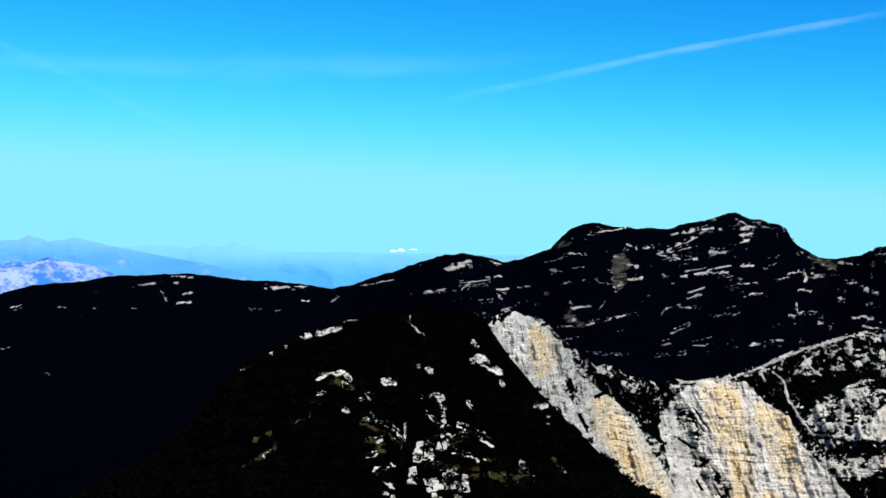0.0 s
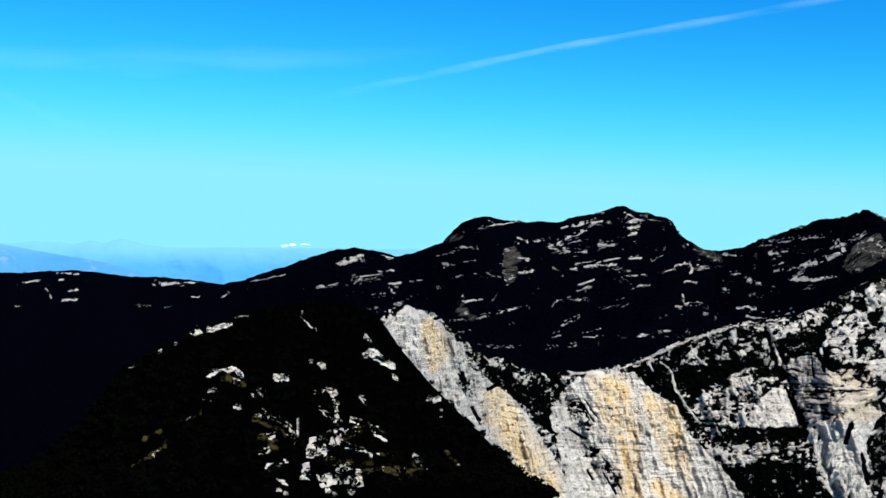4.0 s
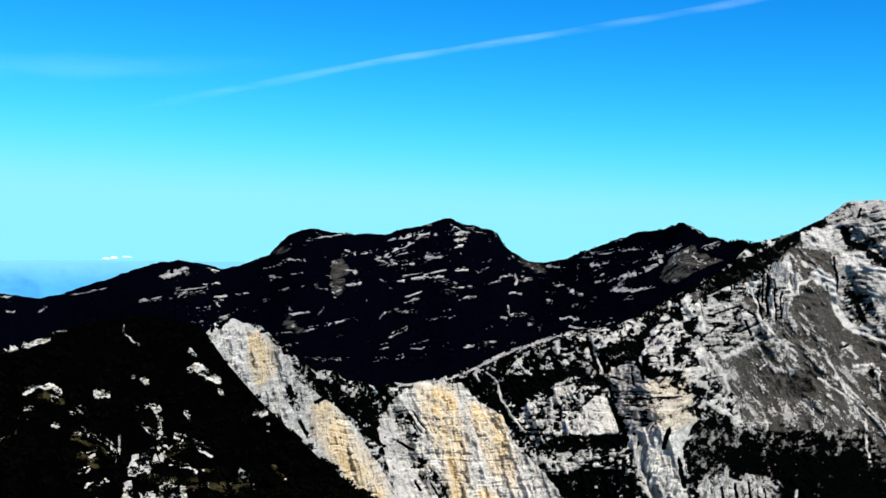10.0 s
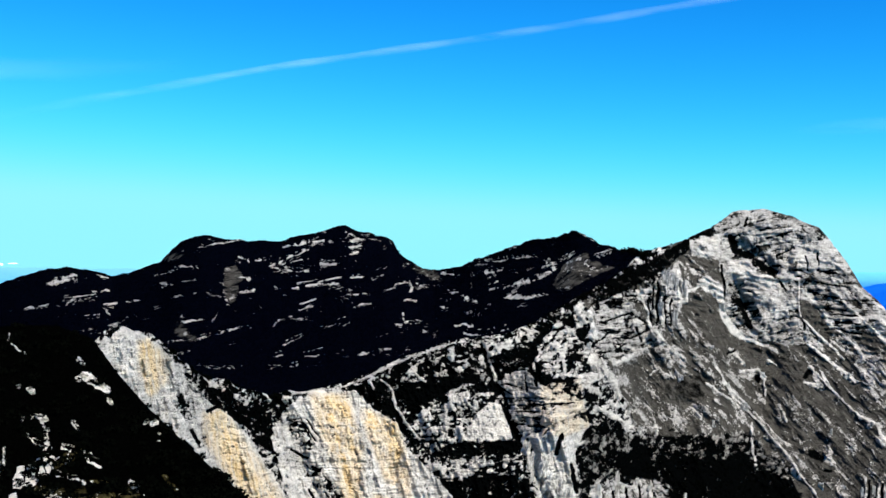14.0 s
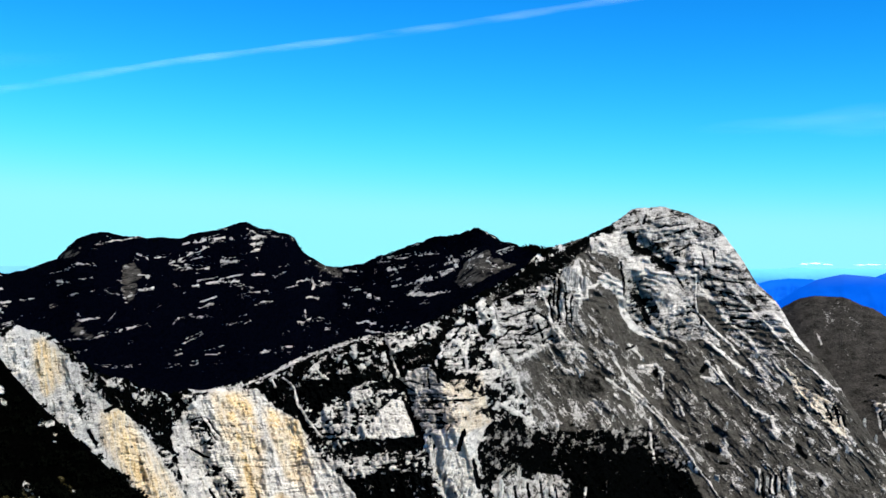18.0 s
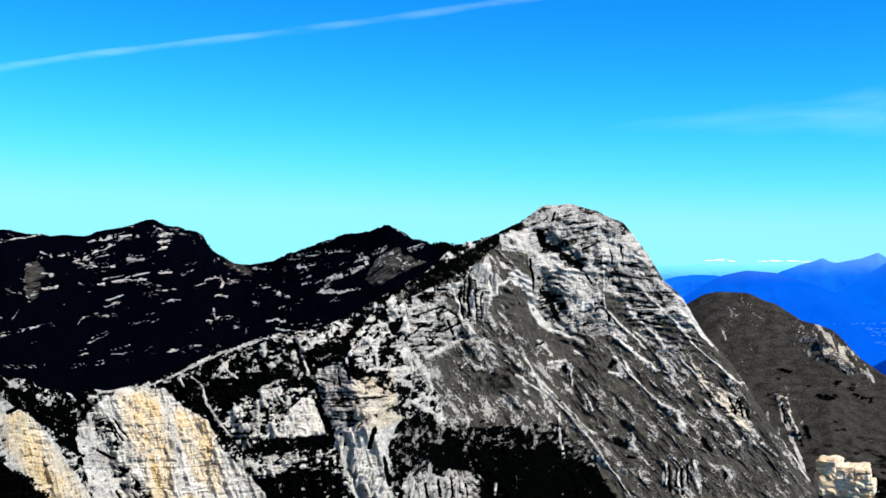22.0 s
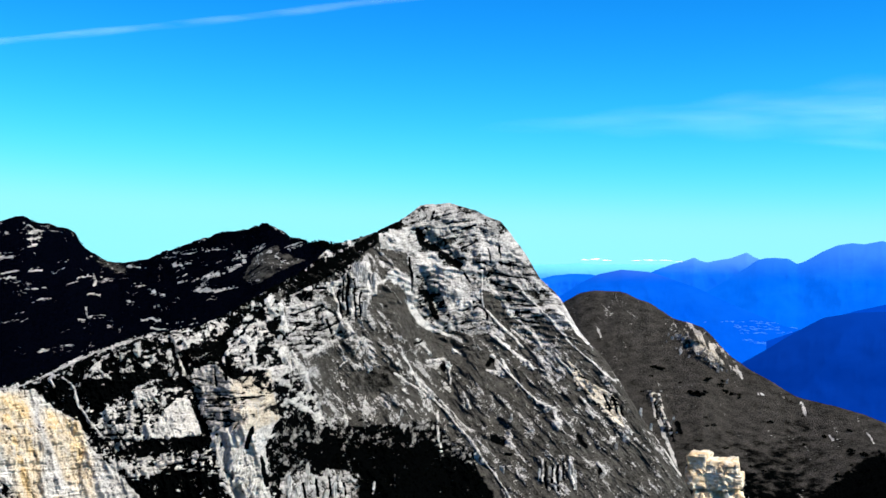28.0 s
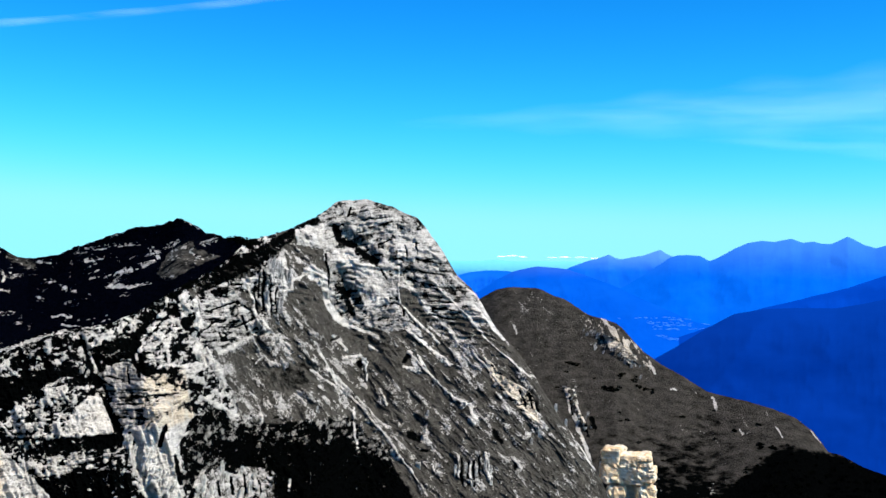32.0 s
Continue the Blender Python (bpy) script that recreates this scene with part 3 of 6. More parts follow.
CRAG_FOOT = [(-1, -12), (10, -12), (20, -10), (23, -7), (24.6, -4.5), (27.2, -3.7), (27.5, -2.9), (28.7, -2.7), (29.6, -1.5), (30.6, -2.9), (31.8, -3.5), (33, -2.9), (35, -3.1), (37, -3.4), (39, -5), (46, -16)]
B, S, R, DC, DF = rows_of(1.2, 45, 1560, 390, RIM, RIM_FAR, [(-1, -13.2), (38, -13.2), (46, -16.5)], FOOT_FAR, soft=0.05)
top = R[:1]
base = np.minimum(along(CRAG_FOOT, B, 0.5), top - 0.05)
up = np.clip((top - R) / (top - base), 0, 1)
down = np.clip((base - R) / (base + 16.5), 0, 1)
wallness = 1 - step(B, 22, 27)
D = DC + (DF - DC) * (up * (0.16 + 0.6 * wallness) + down * (0.84 - 0.6 * wallness))
X, Y, Z = place(B, R, D)
inner = step(S, 0.0, 0.04)
crag = np.clip(1 - down * 12, 0, 1) * step(B, 24, 27) * (1 - wallness) + wallness
w1, w2 = rough(X, Y, Z, 42, 5, 0.6), rough(Y, Z, X, 42, 5, 0.6)
BW, RW = B + 0.75 * w1, R + 0.75 * w2
BR, RR = B + 0.35 * w1, R + 0.35 * w2
ribs = (line(BR, RR, [(27.0, -2.9), (28.4, -4.1), (30.2, -5.2), (31.5, -6.2), (33.0, -8.2), (34.6, -10.3)], 0.34)
        + line(BR, RR, [(33.4, -3.0), (35.0, -3.9), (36.5, -4.9), (38.5, -6.2), (40.6, -7.9), (41.6, -9.2)], 0.36)
        + line(BR, RR, [(34.3, -1.2), (35.6, -2.6), (37.6, -4.6), (39.2, -6.2), (41.2, -8.8)], 0.30)
        + line(BR, RR, [(30.7, -3.9), (32.4, -5.4), (34.6, -7.1), (36.5, -9.5)], 0.28)
        + line(BR, RR, [(32.6, -4.4), (35.2, -6.4), (37.5, -8.4), (39, -10.5)], 0.28)
        + line(BR, RR, [(28.2, -5.6), (29.6, -6.4), (30.4, -7.4)], 0.3) + line(BR, RR, [(31.6, -4.2), (31.9, -4.8)], 0.3) + line(BR, RR, [(35.2, -8.6), (35.5, -10.6)], 0.5)
        + line(BW, RW, [(23.4, -1.5), (24.7, -4.2), (25.7, -5.7), (26.6, -7.2), (27.0, -8)], 0.6)
        + 1.2 * line(BR, RR, [(27.2, 0.6), (27.9, -0.6), (28.1, -2.6)], 0.8) + line(BW, RW, [(21.9, -4.4), (22.8, -7), (23.6, -10.5)], 0.7))
gullies = (line(BW, RW, [(19.1, -3.2), (20.2, -5.2), (21.6, -8.4), (22.5, -11)], 0.3) + line(BW, RW, [(25.2, -0.6), (25.2, -2.5)], 0.4)
           + 0.6 * line(BW, RW, [(8.2, -5.3), (9.6, -6.8), (11.2, -8.6), (12.4, -10.6)], 0.8) + 0.7 * line(BW, RW, [(15.4, -5.5), (16.6, -7), (17.4, -8.4)], 0.3)
           + line(BW, RW, [(29.6, -1.2), (30.3, -2.4), (31.8, -3.3)], 0.3) + 0.6 * line(BW, RW, [(26.7, -0.6), (27.2, -2.4), (28.5, -4.3)], 0.25)
           + line(BR, RR, [(30.4, 1.4), (31.3, 0.7), (32.4, 0.15)], 0.34) * 2.0 + line(BR, RR, [(30.6, -0.6), (31.0, -1.4), (31.3, -2.1)], 0.45) * 1.8
           + line(BW, RW, [(23.6, -2.2), (24.2, -3.2), (24.3, -4.6)], 0.4) + line(BW, RW, [(25.4, -5.4), (26.0, -7)], 0.4) + line(BW, RW, [(33.0, 0.4), (33.9, -0.8), (34.6, -1.8)], 0.25))
grainy = rough((B * 0.67 - R * 0.74) * 0.28, B * 0.74 + R * 0.67 + 0.12 * w1, 0 * B, 0.75, 4, 0.62, True)
shape = rough(X, Y, Z * 0.4, 55, 5, 0.55, True) * (5 + 5 * crag) + rough(X, Y, Z * 0.7, 11, 5, 0.6) * (1.8 + 2.4 * crag)
tilt = Z + 0.13 * X
shelf = tilt / 5.0 + 3.2 * rough(X, Y, Z, 60, 4, 0.6)
shelf = (np.abs((shelf % 1.0) - 0.42) * 2 - 0.5) * 2.2 * np.clip(0.35 + 1.6 * rough(Y, X, Z, 24, 3), 0, 1)
flutes = rough(B + 0.3 * R + 0.15 * w1, R * 0.16, 0 * B, 0.55, 4, 0.6, True) * 2.6 * wallness
beds = flutes + (shelf * 1.7 + rough(X * 0.07, Y * 0.07, tilt, 4.5, 3, 0.6) * 3.4) * crag * (0.16 + 0.84 * step(B, 22, 25))
jag, jug = rough(X, Y, Z, 11, 5, 0.68), rough(Z, X, Y, 11, 5, 0.68)
zone = step(B + 0.4 * w1, 23.3, 24.3) * step(-R, 0, 1.5) * step(BW - np.interp(-RW, [0, 1.5, 3.0, 4.8, 6.6, 7.7, 10], [23, 23.6, 24.3, 25.1, 25.9, 26.5, 27.5]), 0.1, 0.45)
zone = np.maximum(zone, step(B, 27, 28.5))
streaks = step(grainy, 0.05, 0.6)
land = land_map(B, R, 0.05 * w1 + 0.12 * jag, 0.05 * w2 + 0.12 * jug, cover=0.34 * (1 - zone) + (0.13 + 0.17 * streaks * (1 - 0.5 * step(-R, 6, 8))) * zone, fleck=1.0 - 0.32 * zone, beds=0.15 * (1 - zone), dry=zone, old=0.65 + 0.80 * zone)
# cliffs, ledges, scrub, grass tongues and crags, from the rust wall to the far edge of the peak
area(land, CLIFF, 0.10, (1.73, -3.64), (2.88, -3.13), (3.33, -2.49), (4.16, -3.02), (5.19, -3.89), (5.66, -4.45), (6.36, -5.55), (7.39, -6.23), (8.17, -6.81), (8.95, -7.82), (9.72, -9.07), (10.63, -10.31), (11.54, -11.41), (9.62, -13.16), (1.36, -5.17))
area(land, MIXED, 0.15, (6.22, -4.27), (7.51, -5.03), (9.57, -5.09), (10.73, -5.52), (10.61, -6.41), (9.84, -7.43), (10.75, -8.43), (9.59, -8.44), (8.81, -7.24), (7.78, -6.43), (6.61, -5.17))
area(land, SCRUB, 0.10, (6.61, -5.17), (7.51, -5.42), (9.32, -6.68), (10.10, -6.67), (9.84, -7.43), (10.62, -8.31), (9.33, -8.07), (8.68, -7.19), (7.52, -6.31))
area(land, CLIFF, 0.10, (10.48, -6.41), (11.12, -5.84), (12.91, -5.49), (13.67, -5.60), (14.44, -6.35), (15.46, -6.96), (15.97, -8.07), (16.98, -9.04), (17.74, -10.00), (19.24, -11.40), (17.76, -12.92), (10.65, -13.14), (10.76, -10.68), (10.11, -8.94), (9.84, -7.68))
mark(land, BLACK, 0.07, (10.81, -6.41), (11.64, -7.71))
mark(land, BLACK, 0.05, (11.07, -6.66), (11.85, -7.78))
mark(land, BLACK, 0.05, (11.38, -6.78), (12.03, -7.65))
mark(land, BLACK, 0.07, (11.44, -8.87), (12.17, -9.78))
mark(land, BLACK, 0.07, (11.78, -8.92), (12.55, -9.78))
mark(land, BLACK, 0.07, (12.22, -10.03), (12.81, -10.94))
mark(land, BLACK, 0.05, (12.55, -10.03), (13.07, -10.76))
mark(land, BLACK, 0.07, (11.55, -9.97), (11.76, -10.36))
mark(land, BLACK, 0.10, (9.33, -7.94), (10.11, -8.44))
mark(land, BLACK, 0.08, (10.75, -8.18), (11.52, -8.54))
mark(land, BLACK, 0.10, (7.01, -6.44), (7.52, -6.18))
mark(land, BLACK, 0.12, (5.84, -5.68), (6.10, -6.19))
mark(land, BLACK, 0.10, (5.85, -6.44), (6.23, -6.70))
mark(land, BLACK, 0.12, (6.24, -7.25), (6.63, -7.83))
mark(land, BLACK, 0.08, (5.98, -7.71), (6.37, -8.09))
mark(land, MIXED_PALE, 0.44, (10.74, -6.66), (11.39, -7.92))
mark(land, MIXED_PALE, 0.44, (11.78, -9.17), (12.81, -10.39))
mark(land, MIXED_PALE, 0.41, (5.77, -5.93), (6.18, -6.70))
mark(land, WHITE, 0.10, (7.90, -5.16), (8.34, -5.41))
mark(land, WHITE, 0.10, (9.19, -5.40), (9.71, -6.04))
mark(land, WHITE, 0.07, (6.87, -4.91), (7.38, -5.29))
mark(land, WHITE, 0.12, (10.48, -6.66), (10.23, -7.55))
mark(land, WHITE, 0.08, (8.55, -5.54), (8.93, -5.41))
area(land, MIXED, 0.12, (13.42, -5.48), (15.69, -4.25), (18.19, -3.30), (19.31, -3.28), (20.06, -5.59), (20.19, -6.21), (17.72, -6.78), (16.72, -8.05), (15.84, -7.58), (15.58, -6.58))
area(land, SCRUB, 0.10, (13.54, -5.35), (15.19, -5.07), (15.71, -7.08), (15.33, -6.96), (14.44, -6.35))
area(land, SCRUB, 0.20, (15.83, -5.31), (19.19, -4.61), (19.20, -5.24), (17.71, -6.03), (16.46, -6.31), (15.83, -6.07))
area(land, MIXED_PALE, 0.15, (16.96, -6.04), (19.20, -4.99), (19.75, -5.97), (20.44, -6.45), (20.69, -7.72), (16.97, -7.85), (15.97, -7.70), (16.09, -6.94))
area(land, CLIFF, 0.10, (19.45, -6.23), (20.31, -5.96), (20.76, -7.72), (18.60, -7.80), (18.96, -6.99))
area(land, SCRUB, 0.06, (17.97, -7.94), (20.93, -7.74), (21.42, -8.19), (20.45, -8.67), (18.48, -8.64), (16.98, -8.42))
area(land, MIXED_PALE, 0.12, (16.98, -8.79), (21.42, -8.31), (21.18, -8.93), (19.47, -9.98), (17.74, -9.80))
area(land, SCRUB, 0.08, (17.54, -9.69), (20.45, -9.28), (21.67, -9.54), (21.92, -11.03), (22.42, -12.67), (19.25, -12.85), (18.87, -11.42))
mark(land, WHITE, 0.08, (14.81, -5.08), (15.32, -5.57), (15.45, -6.33), (15.96, -7.07), (16.52, -7.68))
mark(land, WHITE, 0.08, (19.56, -3.60), (19.73, -4.22), (19.99, -4.97))
mark(land, WHITE, 0.07, (16.20, -4.55), (16.58, -5.04))
mark(land, WHITE, 0.07, (14.31, -5.09), (14.44, -5.46))
mark(land, BLACK, 0.15, (15.33, -6.33), (15.84, -7.45))
mark(land, BLACK, 0.10, (19.26, -3.35), (19.64, -4.53), (20.06, -5.76))
mark(land, BLACK, 0.14, (20.14, -5.96), (20.68, -6.98), (21.13, -7.86))
area(land, SCRUB, 0.07, (19.64, -4.03), (21.63, -3.26), (22.40, -2.42), (23.07, -2.16), (21.88, -3.93), (21.52, -4.48), (20.67, -4.58), (20.06, -5.02))
area(land, GREY, 0.10, (20.06, -5.09), (21.16, -4.44), (21.89, -5.16), (22.09, -6.39), (22.02, -7.50), (21.17, -7.53), (20.61, -6.24))
mark(land, BLACK, 0.10, (21.52, -4.43), (21.82, -5.29))
mark(land, BLACK, 0.07, (21.28, -4.93), (21.41, -5.55))
mark(land, BLACK, 0.07, (20.43, -5.21), (20.92, -5.32))
mark(land, BLACK, 0.08, (20.06, -5.34), (20.68, -5.70))
area(land, RUSTY, 0.10, (22.01, -5.29), (23.80, -4.86), (24.05, -6.32), (24.29, -7.04), (23.11, -7.63), (22.07, -7.43))
area(land, CLIFF, 0.10, (21.13, -7.61), (22.14, -7.33), (24.06, -7.17), (23.59, -8.29), (23.79, -10.92), (24.09, -12.33), (23.14, -12.39), (21.80, -9.71))
mark(land, BLACK, 0.14, (23.03, -7.46), (22.75, -8.28))
mark(land, BLACK, 0.15, (23.40, -8.78), (23.65, -9.97))
mark(land, BLACK, 0.07, (21.79, -9.22), (22.45, -10.04), (23.17, -10.84))
mark(land, BLACK, 0.07, (22.13, -4.91), (23.09, -5.13))
mark(land, BLACK, 0.07, (22.26, -6.14), (23.57, -6.05))
mark(land, BLACK, 0.07, (22.38, -7.24), (22.19, -7.49))
mark(land, BLACK, 0.10, (21.42, -7.77), (21.79, -8.61))
mark(land, WHITE, 0.15, (21.23, -7.78), (21.91, -9.22), (22.76, -10.31))
mark(land, WHITE, 0.12, (21.67, -9.83), (22.45, -10.76))
mark(land, WHITE, 0.10, (23.23, -8.55), (23.39, -7.93))
area(land, DIM, 0.12, (24.10, -7.34), (25.00, -6.82), (26.28, -7.43), (26.52, -8.73), (24.54, -9.56), (23.89, -10.44), (23.71, -8.77))
area(land, MIXED_PALE, 0.08, (21.80, -3.39), (22.95, -2.15), (23.77, -1.53), (24.29, -1.84), (24.42, -2.99), (24.58, -3.68), (25.33, -4.91), (25.59, -5.47), (25.85, -5.97), (26.62, -7.23), (26.52, -7.53), (25.28, -6.81), (24.25, -6.31), (23.35, -5.93), (22.83, -4.92), (22.06, -4.66))
mark(land, SCRUB, 0.27, (23.85, -3.00), (24.19, -3.38))
mark(land, SCRUB, 0.19, (23.99, -4.20), (24.20, -4.53))
mark(land, SCRUB, 0.20, (25.07, -5.72), (25.33, -5.87))
mark(land, SCRUB, 0.15, (23.34, -3.69), (23.60, -3.53))
mark(land, SCRUB, 0.14, (23.09, -5.43), (23.48, -5.68))
mark(land, SCRUB, 0.14, (24.25, -5.68), (24.51, -5.93))
mark(land, SCRUB, 0.24, (24.77, -7.07), (25.80, -7.57))
mark(land, SCRUB, 0.12, (22.24, -3.39), (22.57, -3.13))
mark(land, SCRUB, 0.10, (21.80, -4.41), (22.06, -5.17))
mark(land, WHITE, 0.15, (24.24, -1.97), (24.42, -3.17))
mark(land, WHITE, 0.29, (24.45, -3.94), (25.02, -4.70), (25.49, -5.47))
mark(land, WHITE, 0.12, (24.51, -6.26), (25.28, -6.56), (26.11, -7.08))
mark(land, WHITE, 0.17, (25.95, -6.33), (26.44, -7.06), (26.62, -7.38))
mark(land, WHITE, 0.10, (23.08, -3.38), (23.09, -4.79))
mark(land, WHITE, 0.12, (26.70, -8.06), (26.83, -8.31))
mark(land, WHITE, 0.10, (23.73, -4.91), (24.51, -4.78))
mark(land, WHITE, 0.10, (22.44, -4.02), (22.83, -3.51))
area(land, BLUE_SHADE, 0.10, (24.42, -2.04), (25.78, -1.37), (26.60, -2.29), (27.12, -3.11), (26.99, -3.52), (25.58, -3.94), (24.89, -4.19), (24.55, -3.43))
area(land, MIXED_BLUE, 0.10, (24.36, -1.38), (26.03, -0.93), (27.06, -0.75), (27.12, -1.95), (25.78, -1.32), (24.49, -2.02))
mark(land, BLACK, 0.07, (24.70, -2.40), (26.04, -2.01), (26.76, -2.39))
mark(land, BLACK, 0.05, (25.27, -3.12), (26.09, -3.11), (26.86, -2.72))
mark(land, BLACK, 0.08, (24.50, -3.25), (25.14, -2.86))
mark(land, BLACK, 0.07, (26.30, -2.60), (26.56, -3.24))
mark(land, BLACK, 0.07, (26.81, -1.31), (27.02, -2.72))
mark(land, WHITE, 0.20, (25.40, -4.24), (26.30, -3.88), (27.12, -3.41))
mark(land, WHITE, 0.08, (26.32, -0.93), (26.81, -1.95), (27.07, -3.16))
mark(land, WHITE, 0.05, (26.55, -0.93), (27.19, -0.80))
area(land, GREY, 0.10, (26.88, -0.75), (27.96, 0.29), (28.13, 0.36), (28.52, -0.79), (28.52, -1.56), (28.14, -2.64), (27.71, -3.15), (27.20, -2.72), (26.94, -1.57))
mark(land, BLACK, 0.07, (27.21, -0.59), (27.22, -2.39))
mark(land, BLACK, 0.05, (27.50, -0.80), (27.61, -2.90))
mark(land, BLACK, 0.05, (27.83, -1.31), (27.76, -2.79))
mark(land, BLACK, 0.05, (27.01, -0.80), (27.06, -1.82))
mark(land, WHITE, 0.17, (28.14, -0.07), (28.24, -1.36), (27.99, -2.54))
mark(land, WHITE, 0.08, (27.37, -0.92), (27.40, -2.34))
mark(land, WHITE, 0.08, (28.55, -0.79), (28.55, -1.43))
area(land, SCRUB, 0.08, (21.93, -3.18), (22.95, -2.05), (24.23, -0.81), (25.77, -0.24), (27.18, 0.62), (27.19, -0.23), (26.08, -0.80), (24.49, -1.27), (23.72, -1.51), (22.82, -2.15), (22.31, -2.87))
area(land, DARKCREST, 0.06, (24.24, -1.71), (24.49, -1.12), (25.77, -0.39), (27.18, 0.54), (28.34, 1.26), (29.36, 1.78), (29.82, 2.09), (29.92, 1.88), (29.10, 1.16), (27.83, 0.34), (26.80, -0.34), (25.78, -1.01))
area(land, PALE, 0.10, (28.64, 1.26), (29.87, 1.62), (30.18, 1.27), (30.00, 0.50), (28.72, 0.60))
area(land, STONY, 0.10, (28.29, 0.36), (29.23, 0.50), (29.36, -0.53), (28.73, -1.05), (28.47, -0.79))
area(land, GREY, 0.10, (29.92, 0.50), (29.92, 1.57), (29.61, 1.83), (29.87, 2.50), (30.88, 3.18), (32.15, 3.43), (33.66, 2.54), (34.66, 1.52), (35.53, 0.01), (35.78, -0.75), (37.01, -1.69), (37.86, -2.98), (37.13, -3.04), (35.66, -2.31), (34.67, -3.28), (33.42, -3.30), (31.66, -3.12), (30.64, -2.62), (30.13, -1.55))
area(land, PALE, 0.10, (31.20, -0.06), (32.16, -0.51), (32.97, -1.27), (32.92, -2.09), (31.78, -2.20), (31.45, -1.03))
area(land, PALE, 0.10, (33.16, 1.02), (34.66, 1.40), (35.41, 0.13), (34.41, 0.00), (33.41, 0.13))
area(land, PALE, 0.10, (30.25, 0.50), (31.14, 0.45), (31.52, -0.01), (30.77, -0.52), (30.26, -0.14))
mark(land, BLACK, 0.20, (30.38, 1.47), (30.63, 0.91), (31.29, 0.60))
mark(land, BLACK, 0.20, (31.45, 0.38), (31.80, 0.15), (32.31, -0.16))
mark(land, BLACK, 0.08, (32.26, 0.20), (32.58, 0.20))
mark(land, BLACK, 0.41, (30.89, -1.34), (31.05, -1.54))
mark(land, BLACK, 0.15, (31.02, -1.93), (31.25, -2.56))
mark(land, BLACK, 0.08, (30.05, 0.19), (30.16, -1.34))
mark(land, BLACK, 0.08, (32.56, -0.51), (32.81, -0.92))
mark(land, BLACK, 0.07, (33.34, -0.56), (33.57, -2.59))
mark(land, BLACK, 0.08, (30.38, -0.65), (30.77, -0.78))
mark(land, BLACK, 0.07, (31.01, 1.91), (31.14, 2.29))
mark(land, BLACK, 0.07, (31.52, 2.09), (31.90, 2.16))
mark(land, BLACK, 0.08, (32.41, 1.52), (33.03, 1.68))
mark(land, BLUE_SHADE, 0.37, (30.77, -0.78), (31.40, -1.92))
mark(land, BLUE_SHADE, 0.51, (35.04, -2.14), (35.61, -2.51))
mark(land, BLACK, 0.05, (33.66, 0.64), (33.71, 0.00))
mark(land, BLACK, 0.05, (34.16, 0.76), (34.21, 0.21))
mark(land, BLACK, 0.05, (32.41, 0.63), (33.04, 0.89))
mark(land, BLACK, 0.05, (31.65, 1.78), (32.91, 1.91))
mark(land, BLACK, 0.05, (34.79, -1.89), (35.78, -1.95))
mark(land, BLACK, 0.05, (34.92, -2.27), (35.91, -2.31))
mark(land, BLACK, 0.05, (35.04, -2.64), (35.91, -2.68))
mark(land, BLACK, 0.05, (33.92, -0.50), (35.41, -0.75))
mark(land, BLACK, 0.05, (34.16, 0.00), (35.28, -0.19))
mark(land, BLACK, 0.05, (34.04, -1.01), (35.04, -1.21))
mark(land, WHITE, 0.07, (33.31, 0.38), (33.42, -2.03))
mark(land, WHITE, 0.37, (29.31, -0.58), (29.82, -0.91))
mark(land, WHITE, 0.10, (31.27, -0.26), (32.16, -0.31))
area(land, STONY, 0.20, (27.07, -3.36), (28.47, -1.56), (28.99, -2.32), (29.63, -3.34), (30.65, -4.35), (31.16, -5.61), (29.64, -5.88), (28.62, -7.16), (26.31, -7.18), (25.54, -5.42), (25.40, -4.40))
area(land, GRASS, 0.08, (28.65, -1.10), (29.62, -1.17), (30.01, -2.32), (30.90, -3.20), (32.16, -3.52), (34.67, -4.66), (35.91, -5.76), (35.54, -6.51), (32.17, -4.96), (30.65, -4.35), (29.63, -3.34), (28.86, -2.33))
area(land, GRASS, 0.06, (33.42, -1.27), (33.79, -1.27), (35.04, -3.02), (35.41, -3.89), (34.54, -3.41), (33.54, -2.28))
mark(land, SCREE, 0.29, (29.98, -1.17), (30.11, -2.01), (30.49, -2.62), (31.10, -3.07))
mark(land, SCREE, 0.14, (31.05, -3.07), (32.04, -3.36))
mark(land, SCREE, 0.34, (29.42, -0.58), (29.83, -0.99))
mark(land, SCREE, 0.10, (28.60, -0.92), (29.24, -0.66))
mark(land, WHITE, 0.07, (26.94, -2.60), (27.58, -3.28), (28.35, -3.91))
mark(land, WHITE, 0.07, (28.35, -4.50), (29.63, -5.17), (30.78, -5.99))
mark(land, WHITE, 0.07, (33.47, -2.08), (34.22, -2.83), (35.22, -3.82))
mark(land, WHITE, 0.10, (33.97, -3.34), (35.71, -4.82))
mark(land, WHITE, 0.07, (33.47, -0.81), (34.22, -1.57), (34.72, -2.32))
mark(land, WHITE, 0.07, (34.71, -0.80), (36.20, -2.30), (37.13, -3.29))
mark(land, WHITE, 0.08, (35.71, -0.75), (36.94, -1.74), (37.67, -3.03))
mark(land, WHITE, 0.07, (33.67, -2.28), (34.67, -3.28))
area(land, STONY, 0.10, (29.43, -3.48), (30.46, -3.40), (31.80, -4.44), (32.01, -5.82), (31.11, -6.07), (29.95, -5.01))
area(land, TURF_DARK, 0.20, (27.51, -4.89), (29.18, -4.63), (29.44, -5.52), (28.42, -6.16), (27.39, -5.77))
mark(land, WHITE, 0.07, (26.86, -2.46), (28.15, -3.87))
